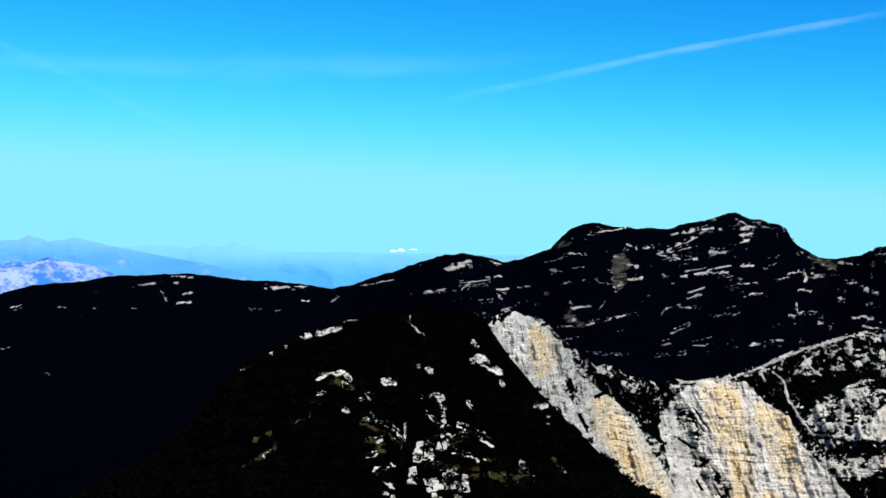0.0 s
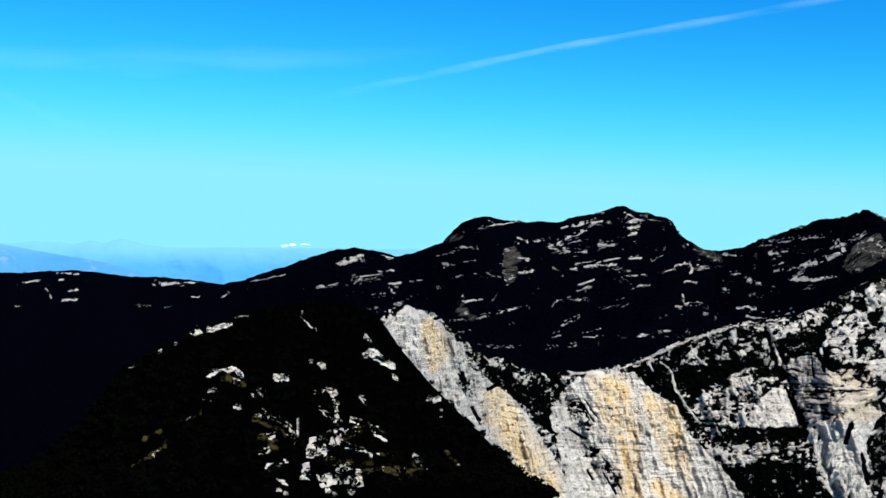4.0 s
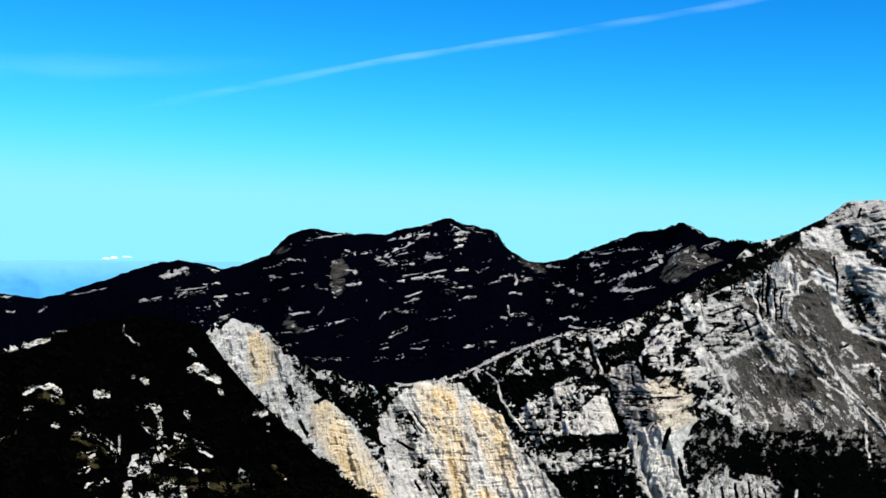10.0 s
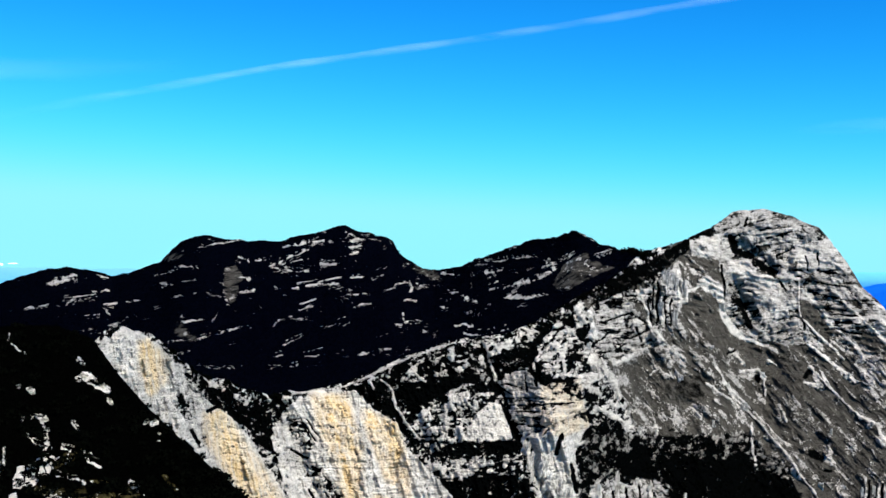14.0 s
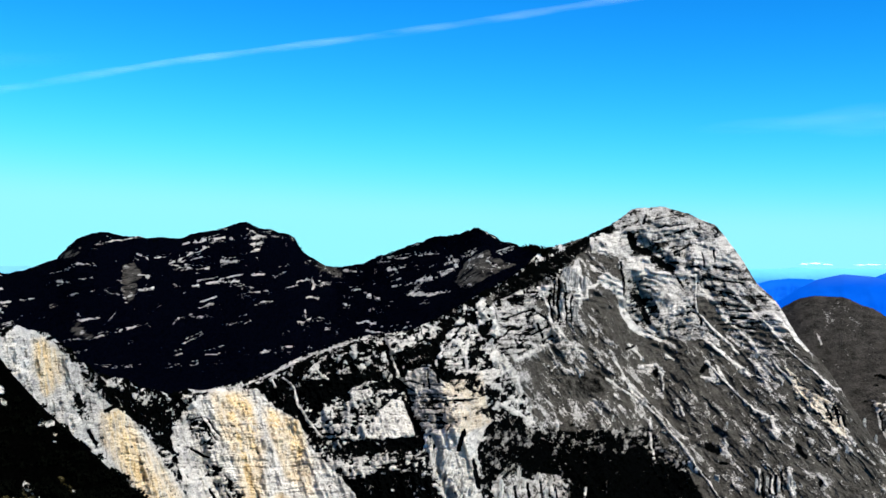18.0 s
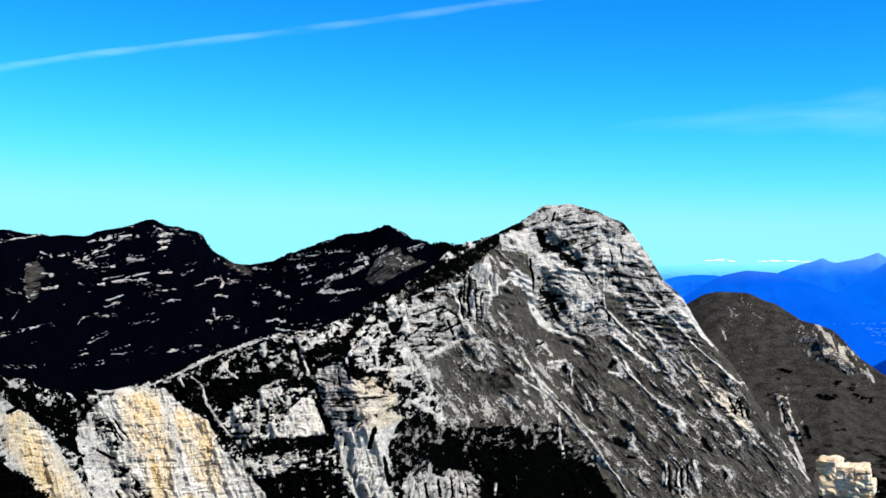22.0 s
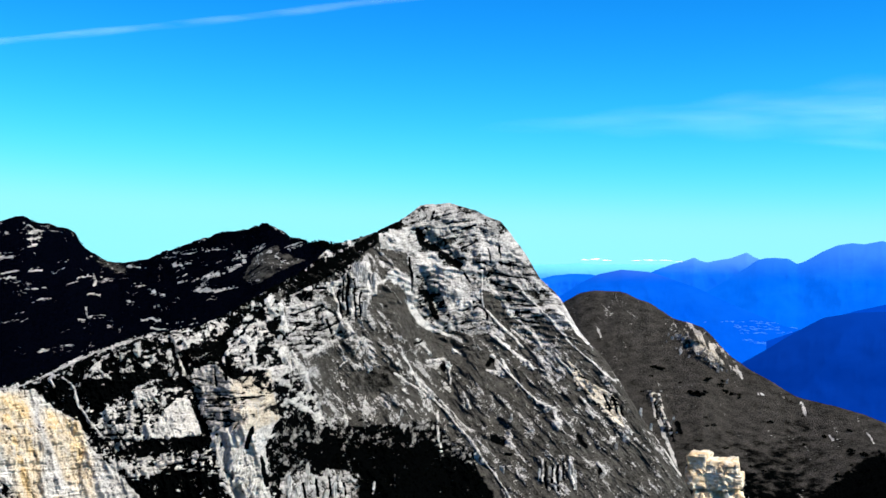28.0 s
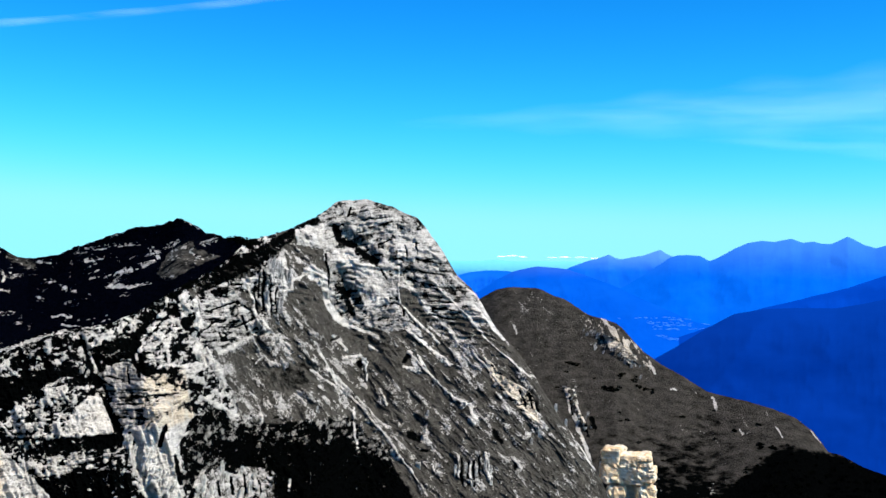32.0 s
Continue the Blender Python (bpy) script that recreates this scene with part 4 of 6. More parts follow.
mark(land, WHITE, 0.07, (29.84, -4.30), (30.52, -5.57), (31.81, -6.83), (33.11, -8.34), (34.14, -9.82), (34.73, -10.63))
mark(land, WHITE, 0.05, (30.08, -5.01), (31.24, -6.02), (32.79, -7.53))
mark(land, WHITE, 0.08, (30.85, -4.50), (31.62, -4.39), (31.90, -4.75), (31.91, -5.56))
mark(land, WHITE, 0.10, (30.41, -3.53), (30.97, -4.14))
mark(land, WHITE, 0.08, (31.37, -6.73), (31.38, -7.54), (31.56, -8.50))
mark(land, WHITE, 0.10, (27.22, -6.91), (27.22, -7.37))
mark(land, WHITE, 0.10, (28.49, -9.87), (28.47, -10.35))
mark(land, WHITE, 0.15, (33.80, -4.27), (34.06, -4.63), (34.19, -4.98))
mark(land, WHITE, 0.10, (33.60, -4.89), (34.37, -5.08))
mark(land, WHITE, 0.08, (34.22, -4.37), (34.89, -5.28), (35.87, -6.29))
mark(land, WHITE, 0.10, (35.92, -6.28), (36.63, -6.60), (36.89, -7.23))
mark(land, WHITE, 0.07, (33.75, -3.20), (35.09, -4.26), (35.86, -4.76))
mark(land, WHITE, 0.07, (26.87, -4.76), (27.18, -4.50))
mark(land, WHITE, 0.07, (34.06, -4.48), (34.71, -5.11))
mark(land, WHITE, 0.08, (32.53, -5.89), (32.84, -6.57))
mark(land, WHITE, 0.07, (32.00, -3.98), (32.39, -4.18))
mark(land, BLACK, 0.20, (31.57, -4.75), (31.62, -4.82))
mark(land, BLACK, 0.20, (33.65, -4.58), (33.75, -4.48))
mark(land, BLACK, 0.07, (30.33, -3.73), (30.59, -3.60))
area(land, STONY, 0.10, (34.69, -2.42), (36.11, -3.18), (37.13, -4.24), (38.46, -5.44), (37.65, -5.45), (36.11, -4.45), (34.70, -3.19))
mark(land, STONY, 0.24, (34.59, -6.63), (34.64, -7.77), (35.24, -9.26), (35.57, -9.80))
mark(land, STONY, 0.30, (36.11, -4.45), (37.14, -5.71))
mark(land, STONY, 0.24, (29.44, -6.16), (30.60, -6.53))
area(land, RUSTY, 0.06, (37.13, -4.19), (38.46, -5.49), (39.42, -5.92), (39.73, -6.97), (39.98, -7.54), (38.92, -6.81), (37.65, -5.50))
mark(land, BLACK, 0.07, (38.92, -5.93), (39.12, -6.56))
mark(land, BLACK, 0.07, (39.30, -6.05), (39.43, -6.63))
mark(land, BLACK, 0.07, (38.41, -5.94), (38.54, -6.32))
mark(land, BLACK, 0.07, (39.63, -6.42), (39.73, -6.80))
mark(land, WHITE, 0.07, (36.75, -4.19), (38.41, -6.07), (39.98, -7.57))
mark(land, WHITE, 0.05, (37.13, -3.42), (38.71, -4.72), (39.98, -5.71), (40.73, -6.95))
mark(land, WHITE, 0.07, (36.74, -2.02), (38.20, -3.72))
mark(land, WHITE, 0.07, (40.68, -6.90), (41.49, -8.17), (42.29, -9.38))
mark(land, WHITE, 0.07, (34.56, -2.17), (35.85, -3.44))
mark(land, WHITE, 0.07, (35.08, -2.68), (36.75, -4.45))
mark(land, CRAG, 0.27, (33.82, -7.78), (34.72, -8.27))
mark(land, CRAG, 0.17, (37.40, -6.97), (37.71, -7.67))
mark(land, CRAG, 0.15, (38.88, -8.24), (39.48, -7.73))
mark(land, CRAG, 0.15, (38.63, -8.99), (38.93, -9.38))
mark(land, CRAG, 0.15, (38.16, -7.21), (38.67, -8.20))
mark(land, CRAG, 0.14, (33.04, -6.01), (33.30, -5.76))
mark(land, CRAG, 0.14, (39.68, -6.92), (40.19, -7.66))
mark(land, CRAG, 0.14, (40.31, -7.78), (40.94, -8.39))
mark(land, CRAG, 0.15, (36.38, -6.99), (37.15, -7.73))
area(land, STONY, 0.25, (36.00, -8.80), (37.15, -8.63), (37.71, -9.26), (37.46, -10.26), (36.14, -10.36))
mark(land, BLACK, 0.08, (36.29, -8.99), (36.29, -10.11))
mark(land, BLACK, 0.08, (36.57, -9.19), (36.57, -10.18))
mark(land, BLACK, 0.08, (36.82, -9.11), (36.85, -10.18))
mark(land, BLACK, 0.07, (37.08, -8.85), (37.11, -9.72))
mark(land, BLACK, 0.20, (37.78, -7.76), (38.07, -8.26))
mark(land, BLACK, 0.27, (33.98, -7.97), (34.29, -8.12))
mark(land, BLACK, 0.10, (34.47, -8.67), (34.72, -8.67))
mark(land, BLACK, 0.10, (38.68, -9.24), (38.75, -9.39))
mark(land, WHITE, 0.15, (37.41, -8.77), (37.56, -9.76))
mark(land, WHITE, 0.07, (36.13, -8.87), (36.19, -9.74))
mark(land, WHITE, 0.07, (36.70, -9.24), (36.73, -10.03))
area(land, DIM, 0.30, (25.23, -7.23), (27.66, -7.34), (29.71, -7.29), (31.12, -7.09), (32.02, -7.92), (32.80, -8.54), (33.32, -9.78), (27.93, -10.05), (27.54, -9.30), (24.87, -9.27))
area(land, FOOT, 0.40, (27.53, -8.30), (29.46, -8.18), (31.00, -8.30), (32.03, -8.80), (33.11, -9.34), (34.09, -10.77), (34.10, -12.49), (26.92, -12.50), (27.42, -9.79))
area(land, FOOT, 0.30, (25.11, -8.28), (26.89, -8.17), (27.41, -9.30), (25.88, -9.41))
area(land, CRAG, 0.20, (24.27, -10.01), (24.53, -9.58), (25.81, -9.40), (27.22, -9.31), (27.81, -9.67), (27.86, -10.91), (28.00, -12.38), (24.02, -12.42))
mark(land, BLACK, 0.08, (25.81, -9.70), (25.94, -10.44))
mark(land, BLACK, 0.08, (25.25, -9.95), (25.35, -10.57))
mark(land, BLACK, 0.15, (25.55, -9.32), (26.07, -9.57))
mark(land, BLACK, 0.08, (27.09, -9.93), (27.22, -10.55))
mark(land, BLACK, 0.07, (26.45, -9.69), (26.48, -10.43))
mark(land, WHITE, 0.08, (27.22, -6.94), (27.22, -7.37))
mark(land, WHITE, 0.08, (28.49, -9.90), (28.47, -10.35))
mark(land, WHITE, 0.08, (31.38, -7.54), (31.56, -8.50))
area(land, TINGED, 0.25, (6.75, -6.44), (8.04, -6.81), (9.34, -8.70), (10.50, -10.44), (9.22, -11.07), (7.80, -9.21), (6.76, -7.71))
area(land, TINGED, 0.30, (11.50, -5.76), (13.29, -5.66), (13.99, -8.12), (14.09, -11.15), (14.23, -13.06), (13.21, -13.09), (12.80, -9.15), (11.89, -7.15))
area(land, TINGED, 0.25, (13.93, -6.36), (15.58, -6.96), (16.02, -8.57), (16.24, -10.55), (14.97, -9.59), (14.19, -7.61))
area(land, TINGED, 0.25, (3.90, -3.26), (5.19, -3.89), (5.20, -5.17), (4.43, -5.68), (3.91, -4.66))
mark(land, STAIN, 0.37, (4.29, -3.51), (4.56, -5.43))
mark(land, STAIN, 0.57, (7.52, -6.69), (8.05, -8.21))
mark(land, STAIN, 0.57, (8.05, -8.46), (9.09, -9.95))
mark(land, STAIN, 0.44, (9.35, -10.20), (10.12, -10.94))
mark(land, STAIN, 0.41, (12.53, -6.00), (13.17, -6.37))
mark(land, STAIN, 0.24, (12.53, -6.64), (13.18, -8.89), (13.50, -11.17))
mark(land, STAIN, 0.20, (13.24, -6.12), (13.49, -8.13))
mark(land, STAIN, 0.37, (14.19, -6.66), (14.55, -7.15))
mark(land, STAIN, 0.34, (15.16, -7.09), (15.47, -8.46))
mark(land, STAIN, 0.51, (14.72, -10.59), (16.24, -11.53))
mark(land, STAIN, 0.34, (13.71, -11.11), (14.48, -12.56))
# grain of the ground: down the wall, along the beds, slantwise down the grass
coarse = rough(B + 0.06 * w1, R * 1.15 - 0.2 * B, 0 * B, 0.36, 4, 0.72)
lean = R - 0.20 * (B - 31) * (1 - step(B, 33, 34.5)) * step(B, 28.5, 29.5) - 0.08 * B + 0.05 * w1
down_wall, along_beds, aslant = (n / n.std() * 0.34 for n in (rough(B + 0.25 * R + 0.06 * w1, R * 0.30, 0 * B, 0.15, 4, 0.72), rough(B * 0.25, lean, 0 * B, 0.13, 4, 0.72),
                                                               rough((B * 0.67 - R * 0.74) * 0.30, B * 0.74 + R * 0.67 + 0.08 * w1, 0 * B, 0.17, 4, 0.72)))
turf, bedded = np.clip(land["dry"], 0, 1), np.clip(land["beds"] * 1.7, 0, 1)
even = rough(B, R * 1.1, 0 * B, 0.15, 3, 0.75)
plain = step(0.75 - land["cover"], 0.0, 0.3)
grit = aslant * turf + (1 - turf) * (along_beds * bedded + (down_wall * (1 - plain) + even / even.std() * 0.34 * plain) * (1 - bedded))
fleck = 0.28 * coarse / coarse.std() * (1 - 0.65 * turf) + 0.85 * grit
q = (R - 0.20 * (B - 31) * (1 - step(B, 33, 34.5)) * step(B, 28.5, 29.5)) / 0.31 + 0.9 * rough(X, Y, Z, 34, 5, 0.65)
seam = step(np.abs(q % 1.0 - 0.5), 0.30, 0.44) * step(rough(X, Y, Z * 2, 14, 4, 0.65), -0.12, 0.25)
q = q * 2.6 + 0.4 + 0.5 * jag
seam = np.maximum(seam, 0.8 * step(np.abs(q % 1.0 - 0.5), 0.30, 0.46) * step(rough(Y, X, Z * 2, 12, 3, 0.6), -0.05, 0.3))
bulk = np.interp(B, [24.4, 25.0, 27.4, 28.0, 32], [0, 0, 24, 22, 0]) * step(R, -7.0, -2.4) * (1 - step(R, -0.6, 0.7))
bulk = bulk + np.interp(B, [29.7, 30.5, 31.9, 32.6, 35], [0, 0, 14, 13, 0]) * step(R, -6.0, -2.2) * (1 - step(R, 0.2, 0.9))
bulk = bulk + np.interp(B, [20.0, 20.4, 22.2, 22.7, 24.5], [0, 0, 10, 9, 0]) * step(R, -9, -7) * (1 - step(R, -4.6, -3.6))
D = D - bulk * inner
D = D + (seam * 2.8 * land["beds"] - land["relief"] * 2.2 - fleck * 2.6 * np.clip(land["fleck"], 0.3, 0.9) - jag * 1.2) * inner
D = D - (shape + beds + grainy * 4.5 * step(B, 26, 29) * (1 - 0.7 * crag)) * (0.06 + 0.94 * inner) - np.clip(ribs, 0, 1.3) * (1.6 + 3.4 * (1 - step(B, 26, 28))) * inner + np.clip(gullies, 0, 2.0) * 6 * inner
R = R + (rough(X, Y, Z, 16, 4, 0.6) * 0.13 + 0.03) * (1 - inner) + rough(X, Y, Z * 0.3, 14, 4, 0.6) * 0.22 * (1 - step(B, 8, 10)) * (1 - step(S, 0.0, 0.1))
X, Y, Z = place(B, R, D)
n1 = rough(X, Y, Z, 26, 4, 0.6)
# along the seams, dark cover is put in for ledge shade and turf
rock = land["cover"] + land["fleck"] * fleck - 0.72 * land["beds"] * seam
edge_rock = line(BW * 0.15 + B * 0.85, RW * 0.1 + R * 0.9, [(10.8, -5.72), (13, -5.4), (14.3, -4.9), (16.1, -4.06), (18.1, -3.38), (20, -3.3)], 0.12) * (0.7 + 0.5 * n1)
rock = np.maximum(rock, edge_rock)
weathered = np.clip(land["old"] + 0.35 * n1 - 1.0 * grit * (1 - 0.5 * turf) + 0.5 * wallness * step(rough(B + 0.3 * R, R * 0.22, 0 * B, 0.9, 4, 0.6), 0.05, 0.4), 0, 3.0)
dry, stain, scree = np.clip(land["dry"] - 0.30 * step(n1, 0.1, 0.6), 0, 1), land["stain"], land["scree"]
PEAK_ROCK = rock
keep("peak", X, Y, Z)
masks = {"rock": rock, "dry": dry, "stain": stain, "scree": scree, "weathered": weathered}
X, Y, Z, masks = founded(*over_the_back(X, Y, Z, masks, 10, 9, 0.8))
bs = np.degrees(np.arctan2(X[0], Y[0]))
for nm, lo, hi, lab in (("cliff_wall", -2, 24.0, "pale limestone cliff wall with orange stains and black scrub"),
                        ("limestone_peak", 24.0, 47, "grey limestone peak with a rocky summit over dry grass slopes")):
    i0, i1 = np.searchsorted(bs, lo), np.searchsorted(bs, hi)
    cut = slice(max(i0 - 1, 0), i1)
    t = thing(nm, lab, "mountain", "structure")
    MOUNTAINS[nm] = t
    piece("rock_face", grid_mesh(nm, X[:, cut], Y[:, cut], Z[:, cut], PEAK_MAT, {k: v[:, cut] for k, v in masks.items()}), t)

# ---- brown grass hill beyond the peak ----
BROWN = [(33, -4), (35.79, -2.58), (37.20, -1.67), (37.84, -1.35), (38.35, -1.25), (39.63, -1.29), (40.91, -1.76), (41.94, -2.41), (43.21, -2.80), (43.71, -3.25), (44.47, -4.12), (45.23, -4.61), (45.98, -5.00),
         (47.22, -5.74), (47.71, -5.87), (48.94, -6.13), (50.15, -6.46), (51.11, -6.84), (51.82, -7.36), (52.42, -8.18), (53.00, -8.34), (53.93, -8.77), (54.81, -9.05), (58, -11), (64, -13)]
B, S, R, DC, DF = rows_of(33, 60, 800, 270, BROWN, [(33, 1300), (40, 1280), (46, 1150), (52, 1050), (64, 900)], [(33, -14.5), (64, -16)], [(33, 740), (64, 690)], soft=0.06)
D = DC + (DF - DC) * S ** 0.9
X, Y, Z = place(B, R, D)
inner = step(S, 0, 0.06)
cliffs = blot(B, R, 43.3, -3.7, 1.7, 0.55, 38) + 0.8 * line(B, R, [(41.0, -5.7), (41.5, -6.7), (41.9, -7.6)], 0.4)
D = D - (rough(X, Y, Z, 110, 5, 0.5) * 10 + cliffs * 18 * rough(X, Y, Z * 0.3, 18, 3, 0.6, True)) * inner
R = R + rough(X, Y, Z, 24, 4) * 0.07 * (1 - 0.7 * inner)
X, Y, Z = place(B, R, D)
n1, n2 = rough(X, Y, Z, 30, 4, 0.6), rough(X, Y, Z, 12, 3)
fleck = rough(B + 0.5 * R, R * 0.45, 0 * B, 0.24, 4, 0.74)
fleck = fleck * 0.38 / fleck.std()
land = land_map(B, R, 0.08 * n1 + 0.05 * n2 + 0.10 * fleck, 0.08 * rough(Y, Z, X, 30, 4, 0.6) + 0.08 * rough(R, B, 0 * B, 0.2, 3), cover=0.04 + 0.16 * n1 + 0.14 * blot(B, R, 39.5, -2.2, 1.8, 0.9), fleck=0.25, old=1.2,
                dry=1 - 0.20 * step(rough(X, Y, Z, 70, 4, 0.6), 0.0, 0.4) - 0.22 * step(-R - 0.55 * (47 - B) + 0.9 * n1, 4.0, 6.0) * (1 - step(B, 47, 49)) - 0.08 * step(-R + 0.6 * n1, 6.4, 8.6) - 0.32 * step(-R + 0.8 * n1, 8.4, 10.0) * step(B, 43, 45.5))
area(land, STONY, 0.35, (41.68, -2.52), (42.44, -2.46), (43.33, -2.88), (43.84, -3.30), (44.60, -4.30), (44.85, -4.87), (43.97, -4.51), (43.09, -4.07), (42.20, -3.33))
mark(land, CRAG, 0.12, (42.06, -2.56), (42.50, -3.22))
mark(land, CRAG, 0.12, (42.70, -2.66), (43.08, -3.52))
mark(land, CRAG, 0.12, (43.21, -2.88), (43.67, -3.81))
mark(land, CRAG, 0.12, (43.76, -3.45), (44.10, -4.31))
mark(land, CRAG, 0.10, (44.17, -4.05), (44.53, -4.70))
mark(land, CRAG, 0.15, (38.49, -2.81), (38.75, -3.32))
mark(land, CRAG, 0.10, (47.52, -6.05), (47.72, -6.47))
mark(land, CRAG, 0.07, (45.73, -5.73), (46.11, -5.85))
mark(land, CRAG, 0.05, (51.82, -7.36), (52.34, -8.14))
mark(land, CRAG, 0.07, (51.06, -6.84), (51.39, -7.07))
mark(land, CRAG, 0.07, (50.27, -7.31), (50.51, -7.67))
mark(land, CRAG, 0.07, (48.70, -7.42), (48.89, -7.56))
mark(land, CRAG, 0.07, (46.60, -5.71), (46.85, -5.95))
mark(land, CRAG, 0.07, (44.73, -4.50), (44.98, -5.00))
mark(land, WHITE, 0.08, (40.93, -5.69), (41.13, -6.39), (41.34, -7.01), (41.84, -8.11), (42.24, -9.28))
mark(land, WHITE, 0.07, (41.31, -5.88), (41.58, -6.63), (41.94, -7.66))
mark(land, WHITE, 0.07, (40.81, -5.69), (41.33, -5.83))
mark(land, WHITE, 0.05, (41.43, -6.88), (41.69, -7.67))
mark(land, WHITE, 0.07, (42.18, -7.16), (42.33, -7.48))
mark(land, WHITE, 0.05, (41.13, -6.01), (41.28, -6.76))
mark(land, BLACK, 0.08, (41.18, -6.19), (41.34, -6.93))
mark(land, BLACK, 0.08, (41.89, -7.37), (41.99, -7.91))
mark(land, BLACK, 0.17, (42.13, -7.11), (42.28, -7.48))
mark(land, BLACK, 0.07, (41.56, -7.00), (41.64, -7.50))
area(land, WOOD, 0.50, (50.40, -8.13), (52.30, -8.24), (53.24, -8.43), (54.81, -8.95), (55.99, -10.32), (56.00, -12.17), (46.03, -12.84), (48.47, -9.83))
keep("brown", X, Y, Z)
masks = {"weathered": land["old"], "rock": land["cover"] + land["fleck"] * fleck, "stain": 0.3 * cliffs, "scree": 0 * B, "dry": land["dry"]}
X, Y, Z, masks = founded(*over_the_back(X, Y, Z, masks, 8, 20, 0.6))
MOUNTAINS["brown_hill"] = thing("brown_hill", "long brown-grey grass hill with a limestone cliff band", "mountain", "structure")
piece("slope", grid_mesh("brown_hill", X, Y, Z, HILL_MAT, masks), MOUNTAINS["brown_hill"])

# ---- near spur, with the knoll under the eye ----
SPUR = [(-40, -19), (-22, -14), (-15.9, -10.9), (-12.8, -9.3), (-11.4, -8.1), (-9.3, -5.45), (-7.6, -4.5), (-6.1, -3.98), (-4.4, -3.25), (-2.6, -2.75), (-1.1, -2.6), (0.5, -2.65),
        (2.0, -3.2), (3.05, -4.69), (4.36, -6.19), (5.65, -7.42), (6.94, -8.64), (8.22, -9.79), (9.5, -10.82), (12, -13), (20, -19)]
SPUR_FAR = [(-40, 130), (-16, 170), (-9, 230), (-4, 285), (0, 305), (3, 285), (6, 235), (9.5, 195), (20, 150)]
B, S, R, DC, DF = rows_of(-26, 16, 1250, 400, SPUR, SPUR_FAR, [(-40, -22), (20, -22)], [(-40, 85), (20, 85)], bunch=1.25, soft=0.1)
D = DC + (DF - DC) * S ** 0.85
X, Y, Z = place(B, R, D)
inner = step(S, 0, 0.05)
Z = Z + rough(X, Y, Z, 45, 4) * 2.4 * (0.12 + 0.88 * inner) + np.abs(rough(X, Y, Z, 3.2, 3)) * 1.2 * (0.3 + 0.7 * inner)
n1, n2 = rough(X, Y, Z, 8, 4, 0.6), rough(X, Y, Z, 2.2, 3, 0.6)
w1, w2 = rough(X, Y, Z, 14, 4, 0.6), rough(Y, Z, X, 14, 4, 0.6)
land = land_map(B, R, 0.07 * w1 + 0.05 * n1, 0.07 * w2 + 0.05 * n2, cover=-0.42 + 0.30 * n1, fleck=0.35, dry=0.08 * step(n1, 0, 0.5), old=0.3)
# white outcrops and dry turf
mark(land, LEDGE, 0.22, (-6.54, -4.08), (-6.16, -3.95), (-5.15, -3.72))
mark(land, LEDGE, 0.15, (-5.15, -3.72), (-4.59, -3.56))
mark(land, LEDGE, 0.08, (-7.92, -4.84), (-7.65, -4.71))
mark(land, LEDGE, 0.08, (-7.08, -4.41), (-7.01, -4.41))
mark(land, LEDGE, 0.08, (-8.67, -5.34), (-9.04, -5.47))
mark(land, LEDGE, 0.04, (-4.52, -3.18), (-3.88, -3.17))
mark(land, LEDGE, 0.10, (-5.64, -5.75), (-5.00, -5.55), (-4.49, -5.55), (-4.11, -5.80))
mark(land, LEDGE, 0.17, (-2.67, -5.79), (-2.16, -5.89))
mark(land, LEDGE, 0.20, (-2.67, -5.89), (-2.18, -5.97))
mark(land, LEDGE, 0.15, (-0.56, -5.37), (-0.48, -5.37))
mark(land, LEDGE, 0.08, (-1.08, -5.20), (-1.00, -5.20))
mark(land, LEDGE, 0.22, (1.40, -4.91), (1.92, -4.83))
mark(land, LEDGE, 0.27, (1.92, -4.91), (2.31, -5.23), (2.70, -5.41))
mark(land, LEDGE, 0.15, (2.70, -5.84), (2.83, -6.02))
mark(land, LEDGE, 0.08, (1.39, -4.15), (1.68, -4.42))
mark(land, LEDGE, 0.08, (-0.89, -6.59), (-0.38, -6.46), (-0.07, -6.49))
mark(land, LEDGE, 0.17, (-0.07, -6.59), (0.14, -7.22), (0.15, -7.65))
mark(land, LEDGE, 0.06, (-0.63, -7.23), (0.02, -7.73), (0.41, -7.98))
mark(land, LEDGE, 0.10, (-3.71, -6.74), (-3.33, -6.51), (-3.07, -6.61))
mark(land, LEDGE, 0.08, (-4.47, -7.12), (-4.19, -7.17))
mark(land, LEDGE, 0.08, (-3.07, -7.24), (-2.93, -7.62), (-2.55, -7.74), (-1.98, -8.02), (-1.77, -8.50))
mark(land, LEDGE, 0.08, (-1.62, -7.66), (-1.62, -8.37), (-1.76, -8.77))
mark(land, LEDGE, 0.08, (-3.57, -7.62), (-2.94, -7.49))
mark(land, LEDGE, 0.06, (-3.05, -8.50), (-2.64, -8.37))
mark(land, LEDGE, 0.08, (-3.43, -9.25), (-2.89, -9.00))
mark(land, LEDGE, 0.15, (-3.03, -10.17), (-2.52, -9.88), (-2.11, -9.62))
mark(land, LEDGE, 0.17, (0.30, -9.61), (0.57, -10.23))
mark(land, LEDGE, 0.24, (1.08, -10.10), (1.29, -10.60))
mark(land, LEDGE, 0.20, (-1.24, -9.82), (-1.36, -10.67))
mark(land, LEDGE, 0.20, (-0.41, -10.37), (-0.19, -11.23))
mark(land, LEDGE, 0.15, (0.18, -9.99), (0.45, -10.90))
mark(land, LEDGE, 0.24, (0.80, -11.05), (0.87, -11.05))
